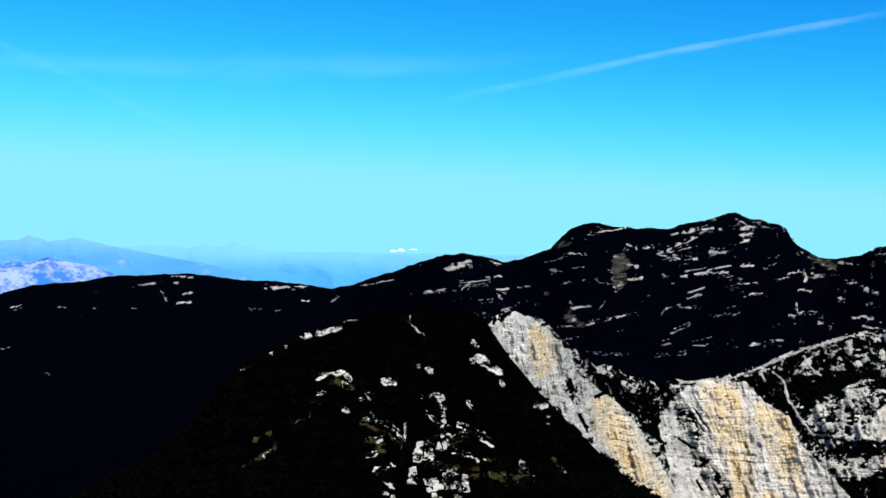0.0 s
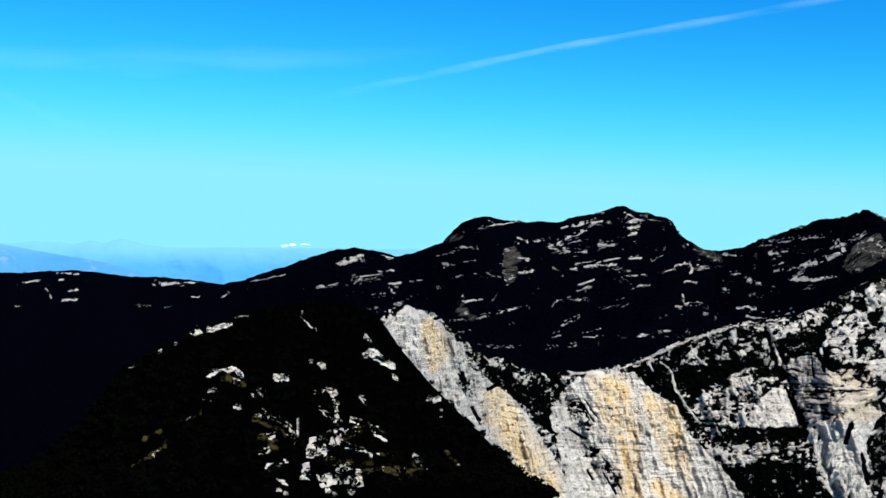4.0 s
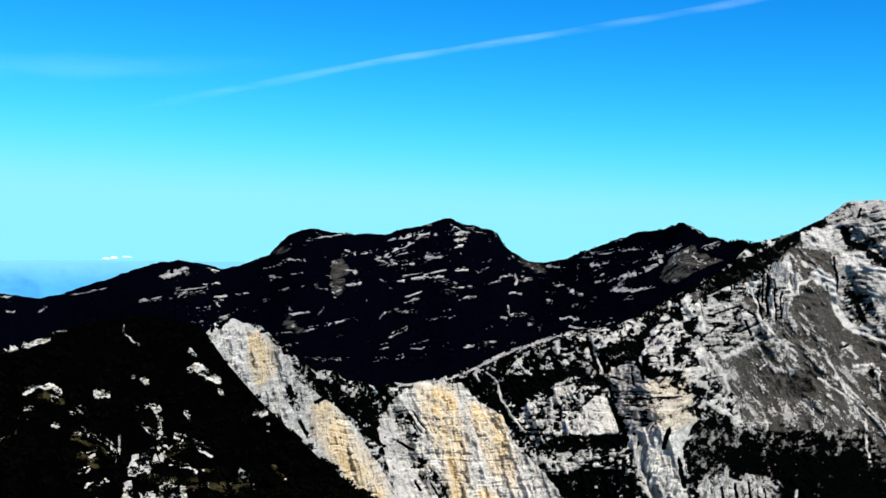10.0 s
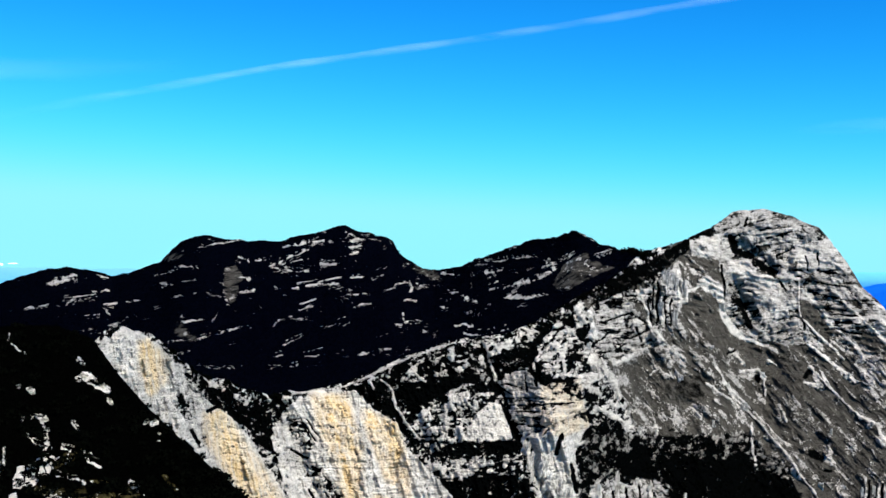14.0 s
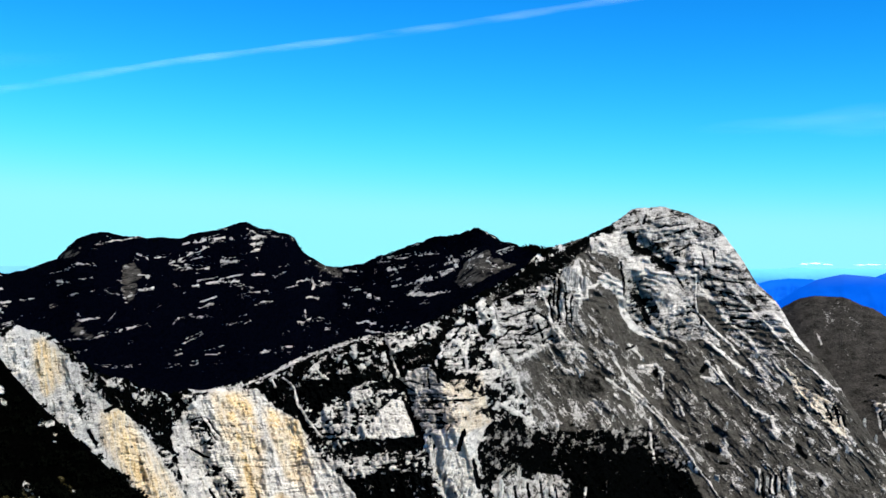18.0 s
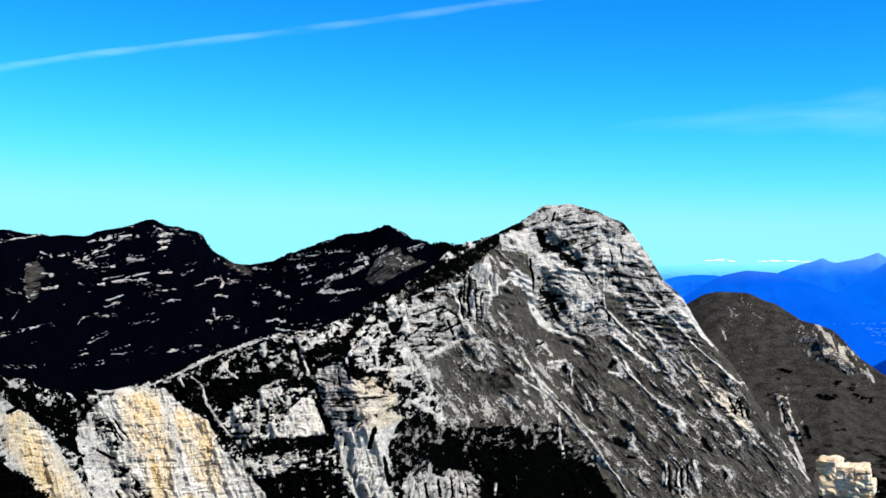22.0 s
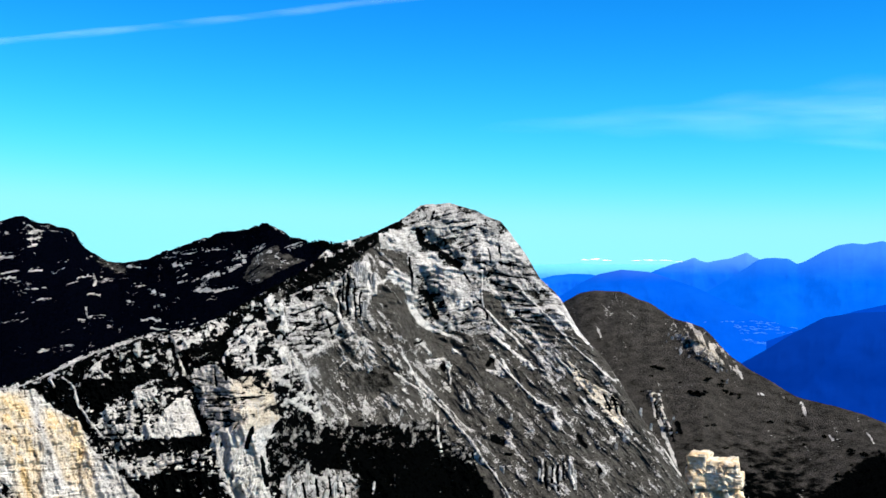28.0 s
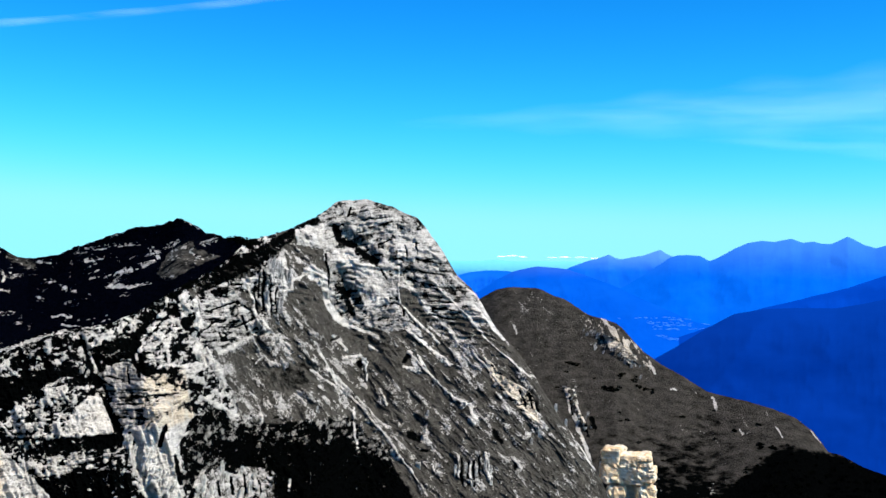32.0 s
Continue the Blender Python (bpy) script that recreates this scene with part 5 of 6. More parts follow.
mark(land, LEDGE, 0.15, (-2.51, -10.82), (-2.09, -11.17))
mark(land, LEDGE, 0.15, (0.03, -11.16), (0.10, -11.16))
mark(land, LEDGE, 0.06, (0.55, -8.86), (1.33, -9.10), (1.74, -9.49))
mark(land, LEDGE, 0.08, (1.57, -7.99), (2.40, -8.48))
mark(land, LEDGE, 0.10, (0.79, -7.72), (1.31, -7.84))
mark(land, LEDGE, 0.10, (3.64, -9.26), (4.06, -9.70))
mark(land, LEDGE, 0.15, (4.26, -6.78), (4.80, -6.85))
mark(land, LEDGE, 0.08, (4.87, -7.40), (4.94, -7.40))
mark(land, LEDGE, 0.06, (1.17, -6.70), (1.45, -6.98))
mark(land, LEDGE, 0.08, (-5.87, -6.94), (-5.47, -6.86))
mark(land, LEDGE, 0.06, (-5.63, -6.48), (-5.22, -6.36))
mark(land, LEDGE, 0.06, (4.30, -10.10), (4.32, -10.30))
area(land, LEDGE, 0.05, (-1.07, -8.57), (-0.49, -8.24), (0.15, -7.85), (0.75, -8.10), (0.44, -8.50), (-0.09, -8.91), (-0.42, -9.42), (-1.24, -9.42), (-1.25, -9.02))
area(land, LEDGE, 0.04, (0.15, -9.49), (0.69, -9.81), (0.88, -10.35), (0.44, -10.41))
area(land, LEDGE, 0.04, (0.95, -9.98), (1.34, -10.05), (1.60, -10.64), (1.30, -10.80), (1.03, -10.40))
area(land, LEDGE, 0.04, (0.52, -10.76), (1.24, -10.70), (1.41, -11.34), (0.45, -11.35))
area(land, LEDGE, 0.04, (-1.44, -9.77), (-1.06, -9.87), (-1.05, -10.57), (-1.43, -10.87))
area(land, LEDGE, 0.04, (-0.82, -10.42), (-0.08, -10.24), (0.02, -11.35), (-0.58, -11.36))
mark(land, BLACK, 0.05, (-0.99, -8.74), (-0.10, -8.61))
mark(land, BLACK, 0.05, (-0.69, -8.36), (-0.78, -9.12))
mark(land, BLACK, 0.05, (-0.10, -7.98), (0.16, -8.73))
mark(land, BLACK, 0.05, (-0.48, -8.99), (-0.09, -9.16))
mark(land, BLACK, 0.05, (-0.46, -10.37), (-0.35, -11.23))
mark(land, BLACK, 0.07, (-0.86, -8.87), (-0.48, -8.74))
mark(land, BLACK, 0.07, (-0.10, -8.23), (-0.35, -8.86))
mark(land, BLACK, 0.05, (0.16, -8.10), (0.54, -8.30))
mark(land, BLACK, 0.05, (-0.99, -9.24), (-0.60, -9.12))
mark(land, DRYMARK, 0.27, (-5.00, -5.80), (-4.10, -6.15))
mark(land, DRYMARK, 0.14, (-7.00, -7.86), (-5.97, -7.49))
mark(land, DRYMARK, 0.20, (-8.38, -8.59), (-7.73, -8.35))
mark(land, DRYMARK, 0.20, (-8.61, -9.63), (-7.47, -8.98))
mark(land, DRYMARK, 0.10, (-9.11, -9.87), (-8.61, -9.63))
mark(land, DRYMARK, 0.20, (-3.57, -7.62), (-2.54, -8.12))
mark(land, DRYMARK, 0.20, (-2.54, -7.99), (-1.72, -8.62))
mark(land, DRYMARK, 0.14, (1.72, -9.34), (2.67, -9.28))
mark(land, DRYMARK, 0.68, (1.60, -10.34), (3.65, -10.06))
mark(land, DRYMARK, 0.30, (0.54, -8.35), (1.36, -7.99))
mark(land, DRYMARK, 0.44, (-0.47, -9.49), (1.59, -9.85))
mark(land, DRYMARK, 0.30, (-3.31, -8.37), (-2.53, -8.87))
mark(land, DRYMARK, 0.24, (5.18, -9.03), (5.70, -9.77))
fleck = rough(B, R * 1.2, 0 * B, 0.34, 4, 0.72)
fleck = fleck * 0.40 / fleck.std()
rock, dry = land["cover"] + land["fleck"] * fleck, land["dry"] + 0.35 * fleck * step(land["dry"], 0.1, 0.4)
SPUR_LEDGES = [(w, pts) for kind, w, pts in land["laid"] if kind is LEDGE]
keep("spur", X, Y, Z)
masks = {"rock": rock, "dry": dry, "stain": 0 * B, "scree": line(B, R, [(-1.45, -2.95), (-1.5, -3.3), (-1.2, -3.7), (-0.8, -4.0)], 0.06) * 0.9}
X, Y, Z, masks = founded(*over_the_back(X, Y, Z, masks, 8, 5, 0.9))
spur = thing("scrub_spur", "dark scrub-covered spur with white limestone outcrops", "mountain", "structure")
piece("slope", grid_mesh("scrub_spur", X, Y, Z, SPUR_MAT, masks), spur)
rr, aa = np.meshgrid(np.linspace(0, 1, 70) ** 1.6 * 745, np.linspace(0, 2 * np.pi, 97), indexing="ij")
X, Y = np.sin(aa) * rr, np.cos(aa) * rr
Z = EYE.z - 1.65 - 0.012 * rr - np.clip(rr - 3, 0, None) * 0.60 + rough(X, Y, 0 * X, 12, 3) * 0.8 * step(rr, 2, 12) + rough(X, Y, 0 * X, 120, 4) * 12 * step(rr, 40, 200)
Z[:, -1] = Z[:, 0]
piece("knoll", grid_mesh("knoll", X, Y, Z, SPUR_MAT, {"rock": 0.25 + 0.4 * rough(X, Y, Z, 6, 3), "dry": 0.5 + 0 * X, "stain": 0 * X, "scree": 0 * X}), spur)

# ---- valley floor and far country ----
# blue of the air is put into these colours, paler or darker with height
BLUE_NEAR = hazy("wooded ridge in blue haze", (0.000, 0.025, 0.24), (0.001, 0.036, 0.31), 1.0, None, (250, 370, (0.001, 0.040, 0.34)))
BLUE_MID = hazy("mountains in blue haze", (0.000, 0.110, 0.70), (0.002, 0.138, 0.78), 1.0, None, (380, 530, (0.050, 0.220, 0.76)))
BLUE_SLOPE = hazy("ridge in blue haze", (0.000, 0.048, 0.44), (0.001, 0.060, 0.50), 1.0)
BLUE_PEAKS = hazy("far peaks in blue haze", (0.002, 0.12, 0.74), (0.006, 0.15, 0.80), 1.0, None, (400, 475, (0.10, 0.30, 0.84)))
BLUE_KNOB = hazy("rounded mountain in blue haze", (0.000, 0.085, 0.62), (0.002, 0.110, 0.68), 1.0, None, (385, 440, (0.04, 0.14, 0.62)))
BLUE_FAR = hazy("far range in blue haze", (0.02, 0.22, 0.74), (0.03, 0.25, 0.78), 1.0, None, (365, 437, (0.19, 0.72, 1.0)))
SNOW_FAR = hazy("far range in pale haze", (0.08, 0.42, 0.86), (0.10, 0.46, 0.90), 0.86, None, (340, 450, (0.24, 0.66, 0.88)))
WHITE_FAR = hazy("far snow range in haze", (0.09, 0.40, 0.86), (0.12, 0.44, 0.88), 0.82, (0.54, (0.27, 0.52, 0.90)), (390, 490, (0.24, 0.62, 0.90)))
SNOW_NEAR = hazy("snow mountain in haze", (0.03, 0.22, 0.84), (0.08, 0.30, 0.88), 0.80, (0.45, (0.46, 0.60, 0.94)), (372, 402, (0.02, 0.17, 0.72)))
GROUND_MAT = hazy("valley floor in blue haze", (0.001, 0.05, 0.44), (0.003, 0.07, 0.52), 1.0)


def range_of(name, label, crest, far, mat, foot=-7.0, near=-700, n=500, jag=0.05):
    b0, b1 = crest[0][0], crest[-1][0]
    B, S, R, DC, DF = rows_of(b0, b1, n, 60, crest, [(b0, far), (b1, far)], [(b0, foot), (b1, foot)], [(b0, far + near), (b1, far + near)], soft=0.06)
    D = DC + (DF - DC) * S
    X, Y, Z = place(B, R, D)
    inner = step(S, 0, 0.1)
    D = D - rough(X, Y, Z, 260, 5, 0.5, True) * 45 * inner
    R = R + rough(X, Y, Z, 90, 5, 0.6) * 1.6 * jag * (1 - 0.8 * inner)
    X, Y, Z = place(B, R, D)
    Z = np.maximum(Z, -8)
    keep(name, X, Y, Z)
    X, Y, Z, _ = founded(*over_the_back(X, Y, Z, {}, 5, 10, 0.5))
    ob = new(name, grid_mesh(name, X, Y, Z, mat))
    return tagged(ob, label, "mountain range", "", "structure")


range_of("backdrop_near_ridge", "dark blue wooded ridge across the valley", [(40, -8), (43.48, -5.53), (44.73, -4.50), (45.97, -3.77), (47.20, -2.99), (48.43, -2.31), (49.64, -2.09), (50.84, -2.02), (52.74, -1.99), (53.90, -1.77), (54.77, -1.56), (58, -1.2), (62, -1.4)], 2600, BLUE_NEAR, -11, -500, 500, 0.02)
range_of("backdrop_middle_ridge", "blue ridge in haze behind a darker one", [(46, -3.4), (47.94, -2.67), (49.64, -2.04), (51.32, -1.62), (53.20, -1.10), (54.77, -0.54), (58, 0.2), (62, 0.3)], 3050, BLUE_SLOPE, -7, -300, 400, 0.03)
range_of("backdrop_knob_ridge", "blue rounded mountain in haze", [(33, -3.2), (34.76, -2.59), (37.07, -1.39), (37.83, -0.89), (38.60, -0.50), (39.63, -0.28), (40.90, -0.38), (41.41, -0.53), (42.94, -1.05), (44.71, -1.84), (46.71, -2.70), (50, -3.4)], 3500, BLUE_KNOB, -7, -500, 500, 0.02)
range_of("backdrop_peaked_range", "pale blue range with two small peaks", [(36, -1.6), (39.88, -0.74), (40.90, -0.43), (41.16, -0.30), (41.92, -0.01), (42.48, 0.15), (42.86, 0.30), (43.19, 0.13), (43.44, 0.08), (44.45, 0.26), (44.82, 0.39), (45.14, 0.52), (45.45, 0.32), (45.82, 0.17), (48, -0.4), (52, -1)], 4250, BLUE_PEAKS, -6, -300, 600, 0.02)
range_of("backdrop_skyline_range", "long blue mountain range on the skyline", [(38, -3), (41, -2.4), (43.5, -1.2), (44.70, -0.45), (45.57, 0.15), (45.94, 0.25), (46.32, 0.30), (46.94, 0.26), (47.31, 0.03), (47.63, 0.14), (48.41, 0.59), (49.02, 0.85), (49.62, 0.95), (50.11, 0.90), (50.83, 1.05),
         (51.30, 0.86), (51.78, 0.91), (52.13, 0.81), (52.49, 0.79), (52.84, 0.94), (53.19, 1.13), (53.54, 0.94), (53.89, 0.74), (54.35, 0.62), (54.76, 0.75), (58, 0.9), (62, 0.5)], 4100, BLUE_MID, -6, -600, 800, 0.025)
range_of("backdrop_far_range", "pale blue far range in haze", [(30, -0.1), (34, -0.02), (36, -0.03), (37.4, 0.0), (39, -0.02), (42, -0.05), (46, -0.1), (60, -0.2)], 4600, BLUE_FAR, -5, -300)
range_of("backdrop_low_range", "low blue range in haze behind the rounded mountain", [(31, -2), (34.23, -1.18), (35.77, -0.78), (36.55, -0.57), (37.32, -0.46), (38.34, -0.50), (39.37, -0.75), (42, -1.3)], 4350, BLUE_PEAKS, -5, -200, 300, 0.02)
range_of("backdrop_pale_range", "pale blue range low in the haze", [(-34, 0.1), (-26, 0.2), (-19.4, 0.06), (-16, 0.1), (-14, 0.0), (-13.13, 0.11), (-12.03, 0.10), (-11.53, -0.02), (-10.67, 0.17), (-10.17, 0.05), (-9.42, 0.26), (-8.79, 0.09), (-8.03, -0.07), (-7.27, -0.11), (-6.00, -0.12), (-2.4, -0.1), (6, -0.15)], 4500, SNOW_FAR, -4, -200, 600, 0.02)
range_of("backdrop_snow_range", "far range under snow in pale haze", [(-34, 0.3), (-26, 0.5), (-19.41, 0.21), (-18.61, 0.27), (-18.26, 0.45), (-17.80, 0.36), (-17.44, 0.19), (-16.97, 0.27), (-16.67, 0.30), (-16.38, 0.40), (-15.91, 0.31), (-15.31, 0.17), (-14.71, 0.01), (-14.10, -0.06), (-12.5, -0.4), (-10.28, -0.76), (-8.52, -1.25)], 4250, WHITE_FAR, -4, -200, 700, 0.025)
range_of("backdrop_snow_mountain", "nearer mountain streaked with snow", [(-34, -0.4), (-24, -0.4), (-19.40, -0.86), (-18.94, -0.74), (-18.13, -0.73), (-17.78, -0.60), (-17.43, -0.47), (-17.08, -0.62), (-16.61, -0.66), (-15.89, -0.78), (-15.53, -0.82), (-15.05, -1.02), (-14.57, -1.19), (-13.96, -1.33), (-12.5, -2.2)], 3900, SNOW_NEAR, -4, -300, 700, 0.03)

# valley floor: one sheet out to the horizon
rr, aa = np.meshgrid(np.linspace(0, 1, 60) ** 1.5 * 4900 + 1, np.linspace(0, 2 * np.pi, 181), indexing="ij")
X, Y = np.sin(aa) * rr, np.cos(aa) * rr
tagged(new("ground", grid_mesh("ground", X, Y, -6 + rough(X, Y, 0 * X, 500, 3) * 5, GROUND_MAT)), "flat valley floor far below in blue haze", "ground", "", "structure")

# ---- sky: vapour trails and thin cloud ----
def veil(name, strength, streaky):
    m, n, l = material(name)
    out = n["Material Output"]
    n.remove(n["Principled BSDF"])
    clear, white, soft, both = (n.new(k) for k in ("ShaderNodeBsdfTransparent", "ShaderNodeBsdfTranslucent", "ShaderNodeBsdfDiffuse", "ShaderNodeAddShader"))
    white.inputs["Color"].default_value = soft.inputs["Color"].default_value = (0.62, 0.86, 1.0, 1)
    l.new(white.outputs[0], both.inputs[0])
    l.new(soft.outputs[0], both.inputs[1])
    body = n.new("ShaderNodeMixShader")
    a = math_node(n, l, "MULTIPLY", attribute(n, "thick"), ramp(n, l, grain(n, l, streaky, 5), 0.25, 0.7))
    l.new(math_node(n, l, "MULTIPLY", a, strength, True), body.inputs["Fac"])
    l.new(clear.outputs[0], body.inputs[1])
    l.new(both.outputs[0], body.inputs[2])
    l.new(body.outputs[0], out.inputs["Surface"])
    return m


TRAIL = veil("vapour trail", 0.20, 0.006)
CIRRUS = veil("thin cirrus", 0.17, 0.0025)


def trail(name, label, category, path, widths, fades, height, mat, across=13, n=220):
    """A level band of vapour at that height over the eye, along bearings and rises; widths in degrees, fades from 0 to 1 along it."""
    b = np.linspace(path[0][0], path[-1][0], n)[None, :]
    v = np.linspace(-1, 1, across)[:, None]
    r = along(path, b, 1.5) + v * along(widths, b) / 2 * (1 + 0.12 * np.sin(b * 1.3))
    d = height / np.tan(np.radians(r))
    X, Y, Z = place(b + 0 * r, r, d)
    Z = Z + 2.0 * (1 - v * v)
    me = grid_mesh(name, X, Y, Z, mat, {"thick": (1 - v * v) ** 1.4 * along(fades, b)})
    return tagged(new(name, me), label, category, "", "structure")


trail("vapour_trail", "long white vapour trail across the blue sky", "cloud",
      [(-3, 6.15), (2.9, 7.50), (9.5, 8.92), (15.6, 9.88), (22, 10.80), (28.5, 11.74), (36, 12.7)],
      [(-3, 0.6), (4, 0.46), (10, 0.38), (36, 0.42)], [(-3, 0), (0, 0.10), (4, 0.45), (9, 0.85), (18, 0.8), (36, 0.65)], 500, TRAIL)
trail("old_vapour_trail", "faint old vapour trail fading out", "cloud", [(-24, 10.2), (-19.5, 8.54), (-17.7, 7.82), (-15.5, 6.96), (-13.8, 6.05), (-11.1, 5.03), (-10, 4.5)],
      [(-24, 0.5), (-10, 0.6)], [(-24, 0.25), (-18, 0.22), (-12, 0.14), (-10, 0)], 330, TRAIL)
trail("thin_cloud_band", "thin white cirrus band fading into the sky", "cloud", [(33, 6.1), (36, 6.25), (41, 6.4), (47, 6.6), (55, 6.8), (62, 7.1)],
      [(33, 0.4), (38, 1.0), (47, 2.5), (55, 3.7), (62, 4.2)], [(33, 0), (38, 0.5), (47, 0.9), (62, 1)], 380, CIRRUS)
trail("thin_cloud_wisp", "faint white cirrus wisp under a broader band", "cloud", [(46, 5.5), (50, 5.2), (55, 4.75), (62, 4.4)],
      [(46, 0.2), (55, 0.9), (62, 1.4)], [(46, 0), (50, 0.5), (55, 0.8), (62, 1)], 300, CIRRUS)
trail("high_haze_band", "very faint veil of high cloud", "cloud", [(-20, 7.9), (-14, 7.9), (-6, 8.2), (0, 8.5), (6, 8.9)],
      [(-20, 0.8), (-8, 1.6), (6, 0.8)], [(-20, 0.2), (-12, 0.4), (-2, 0.4), (6, 0)], 420, CIRRUS)

# a faint glow is added to the cloud on top of its sunlight
CLOUD, cn, cl = material("bright cloud on the horizon")
cn["Principled BSDF"].inputs["Base Color"].default_value = (0.9, 0.9, 0.9, 1)
cn["Principled BSDF"].inputs["Roughness"].default_value = 1.0
cn["Principled BSDF"].inputs["Emission Color"].default_value = (0.75, 0.9, 1.0, 1)
cn["Principled BSDF"].inputs["Emission Strength"].default_value = 0.30


def cloud(b, r, wide, high, seed):
    bm = bmesh.new()
    bmesh.ops.create_icosphere(bm, subdivisions=4, radius=1.0)
    for v in bm.verts:
        p = v.co * 2.2 + Vector((seed * 7.1, 0, 0))
        k = 1 + 0.9 * noise.noise(p) + 0.6 * noise.noise(p * 2.3)
        v.co = Vector((v.co.x * wide * k, v.co.y * wide * 0.5 * k, max(v.co.z, -0.3) * high * k))
    me = bpy.data.meshes.new("cloud")
    bm.to_mesh(me)
    bm.free()
    me.materials.append(CLOUD)
    x, y, z = place(b, r, 4650)
    ob = new("horizon_cloud", me)
    ob.matrix_world = pose(float(x), float(y), float(z), 0, 0, -b)
    return tagged(ob, "small bright cloud bank low on the far horizon", "cloud", "horizon clouds", "structure")


for seed, (b, r, wide, high) in enumerate([(-2.25, -0.02, 9, 4), (-1.9, 0.02, 8, 4.5), (-1.35, 0.06, 12, 2.2), (38.0, 0.15, 12, 2.2), (38.5, 0.18, 15, 3), (39.0, 0.14, 12, 1.8), (40.3, 0.12, 14, 2.0), (40.9, 0.14, 18, 2.6), (41.6, 0.14, 18, 2.0), (42.2, 0.1, 12, 1.5)]):
    cloud(b, r, wide, high, seed)

# ---- loose rock: shared, angular limestone blocks ----
def stone_material(name, pale, dark, rust=0.0, fine=1.0, low=0.82, high=1.32):
    m, n, l = material(name)
    a, b = grain(n, l, 0.55 * fine, 6), grain(n, l, 0.5 * fine, 5, (0.2, 0.2, 1.0), (5, -6, 0), 0.7)
    info = n.new("ShaderNodeObjectInfo")
    tone = math_node(n, l, "ADD", math_node(n, l, "ADD", a, b), math_node(n, l, "MULTIPLY", info.outputs["Random"], 0.25))
    col = mix(n, l, ramp(n, l, tone, low, high), dark, pale)
    if rust:
        col = mix(n, l, math_node(n, l, "MULTIPLY", ramp(n, l, grain(n, l, 0.12, 4), 0.42, 0.6), rust), col, (0.66, 0.37, 0.11))
    col = mix(n, l, math_node(n, l, "MULTIPLY", ramp(n, l, b, 0.38, 0.32), 0.8), col, (0.03, 0.03, 0.03))
    s = n["Principled BSDF"]
    l.new(col, s.inputs["Base Color"])
    s.inputs["Roughness"].default_value, s.inputs["Specular IOR Level"].default_value = 0.95, 0.0
    bump = n.new("ShaderNodeBump")
    bump.inputs["Strength"].default_value, bump.inputs["Distance"].default_value = 0.9, 0.7 / fine
    l.new(math_node(n, l, "ADD", a, b), bump.inputs["Height"])
    l.new(bump.outputs["Normal"], s.inputs["Normal"])
    return m


WHITE_ROCK = stone_material("white limestone", (0.66, 0.64, 0.59), (0.17, 0.16, 0.14))
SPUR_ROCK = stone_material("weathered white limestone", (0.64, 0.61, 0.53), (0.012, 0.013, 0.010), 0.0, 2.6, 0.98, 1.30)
GREY_ROCK = stone_material("grey limestone", (0.44, 0.43, 0.41), (0.07, 0.07, 0.07))
TOWER_ROCK = stone_material("yellow limestone", (0.78, 0.73, 0.61), (0.42, 0.36, 0.27), 0.5, 0.8)


def block_mesh(name, seed, mat, cuts=9, sub=3, rag=0.16):
    """A unit rock: a ball cut by slanting planes and roughened."""
    rnd = random.Random(seed)
    planes = []
    for _ in range(cuts):
        v = Vector((rnd.uniform(-1, 1), rnd.uniform(-1, 1), rnd.uniform(-0.5, 1))).normalized()
        planes.append((v, rnd.uniform(0.45, 0.8)))
    bm = bmesh.new()
    bmesh.ops.create_icosphere(bm, subdivisions=sub, radius=1.0)
    for v in bm.verts:
        p = v.co.copy()
        for nrm, d in planes:
            k = p.dot(nrm)
            if k > d:
                p -= nrm * (k - d)
        q = p * 2.6 + Vector((seed * 3.7, seed * 1.3, 0))
        p += v.co * (noise.noise(q) * rag + noise.noise(q * 2.7) * rag * 0.6 + (noise.cell(q * 1.1) - 0.5) * rag * 0.7)
        v.co = p
    me = bpy.data.meshes.new(name)
    bm.to_mesh(me)
    bm.free()
    me.materials.append(mat)
    return me


WHITE_BLOCKS = [block_mesh("block", k, WHITE_ROCK, 9, 3, 0.42) for k in range(9)]
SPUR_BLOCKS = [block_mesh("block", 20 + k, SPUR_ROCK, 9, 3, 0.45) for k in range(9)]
GREY_BLOCKS = [block_mesh("block", 40 + k, GREY_ROCK, 10, 3, 0.45) for k in range(9)]
LEDGES = [block_mesh("ledge", 80 + k, WHITE_ROCK, 7, 3, 0.6) for k in range(12)]
rnd = random.Random(7)


def set_piece(ob, p, size, bearing, lean=0.0, roll=0.0):
    ob.matrix_world = Matrix.Translation(p) @ Euler((radians(roll), radians(lean), radians(-bearing))).to_matrix().to_4x4() @ Matrix.Diagonal((*size, 1))


# white outcrops on the spur, each a chain of blocks along its ledge
def spread(pts, n):
    """n places along a line of bearings and rises, and its slope in degrees."""
    run = np.cumsum([0] + [math.hypot(q[0] - p[0], q[1] - p[1]) for p, q in zip(pts, pts[1:])])
    for k in range(n):
        t = (k + rnd.uniform(0.3, 0.7)) / n * run[-1]
        yield float(np.interp(t, run, [p[0] for p in pts])), float(np.interp(t, run, [p[1] for p in pts])), run[-1]


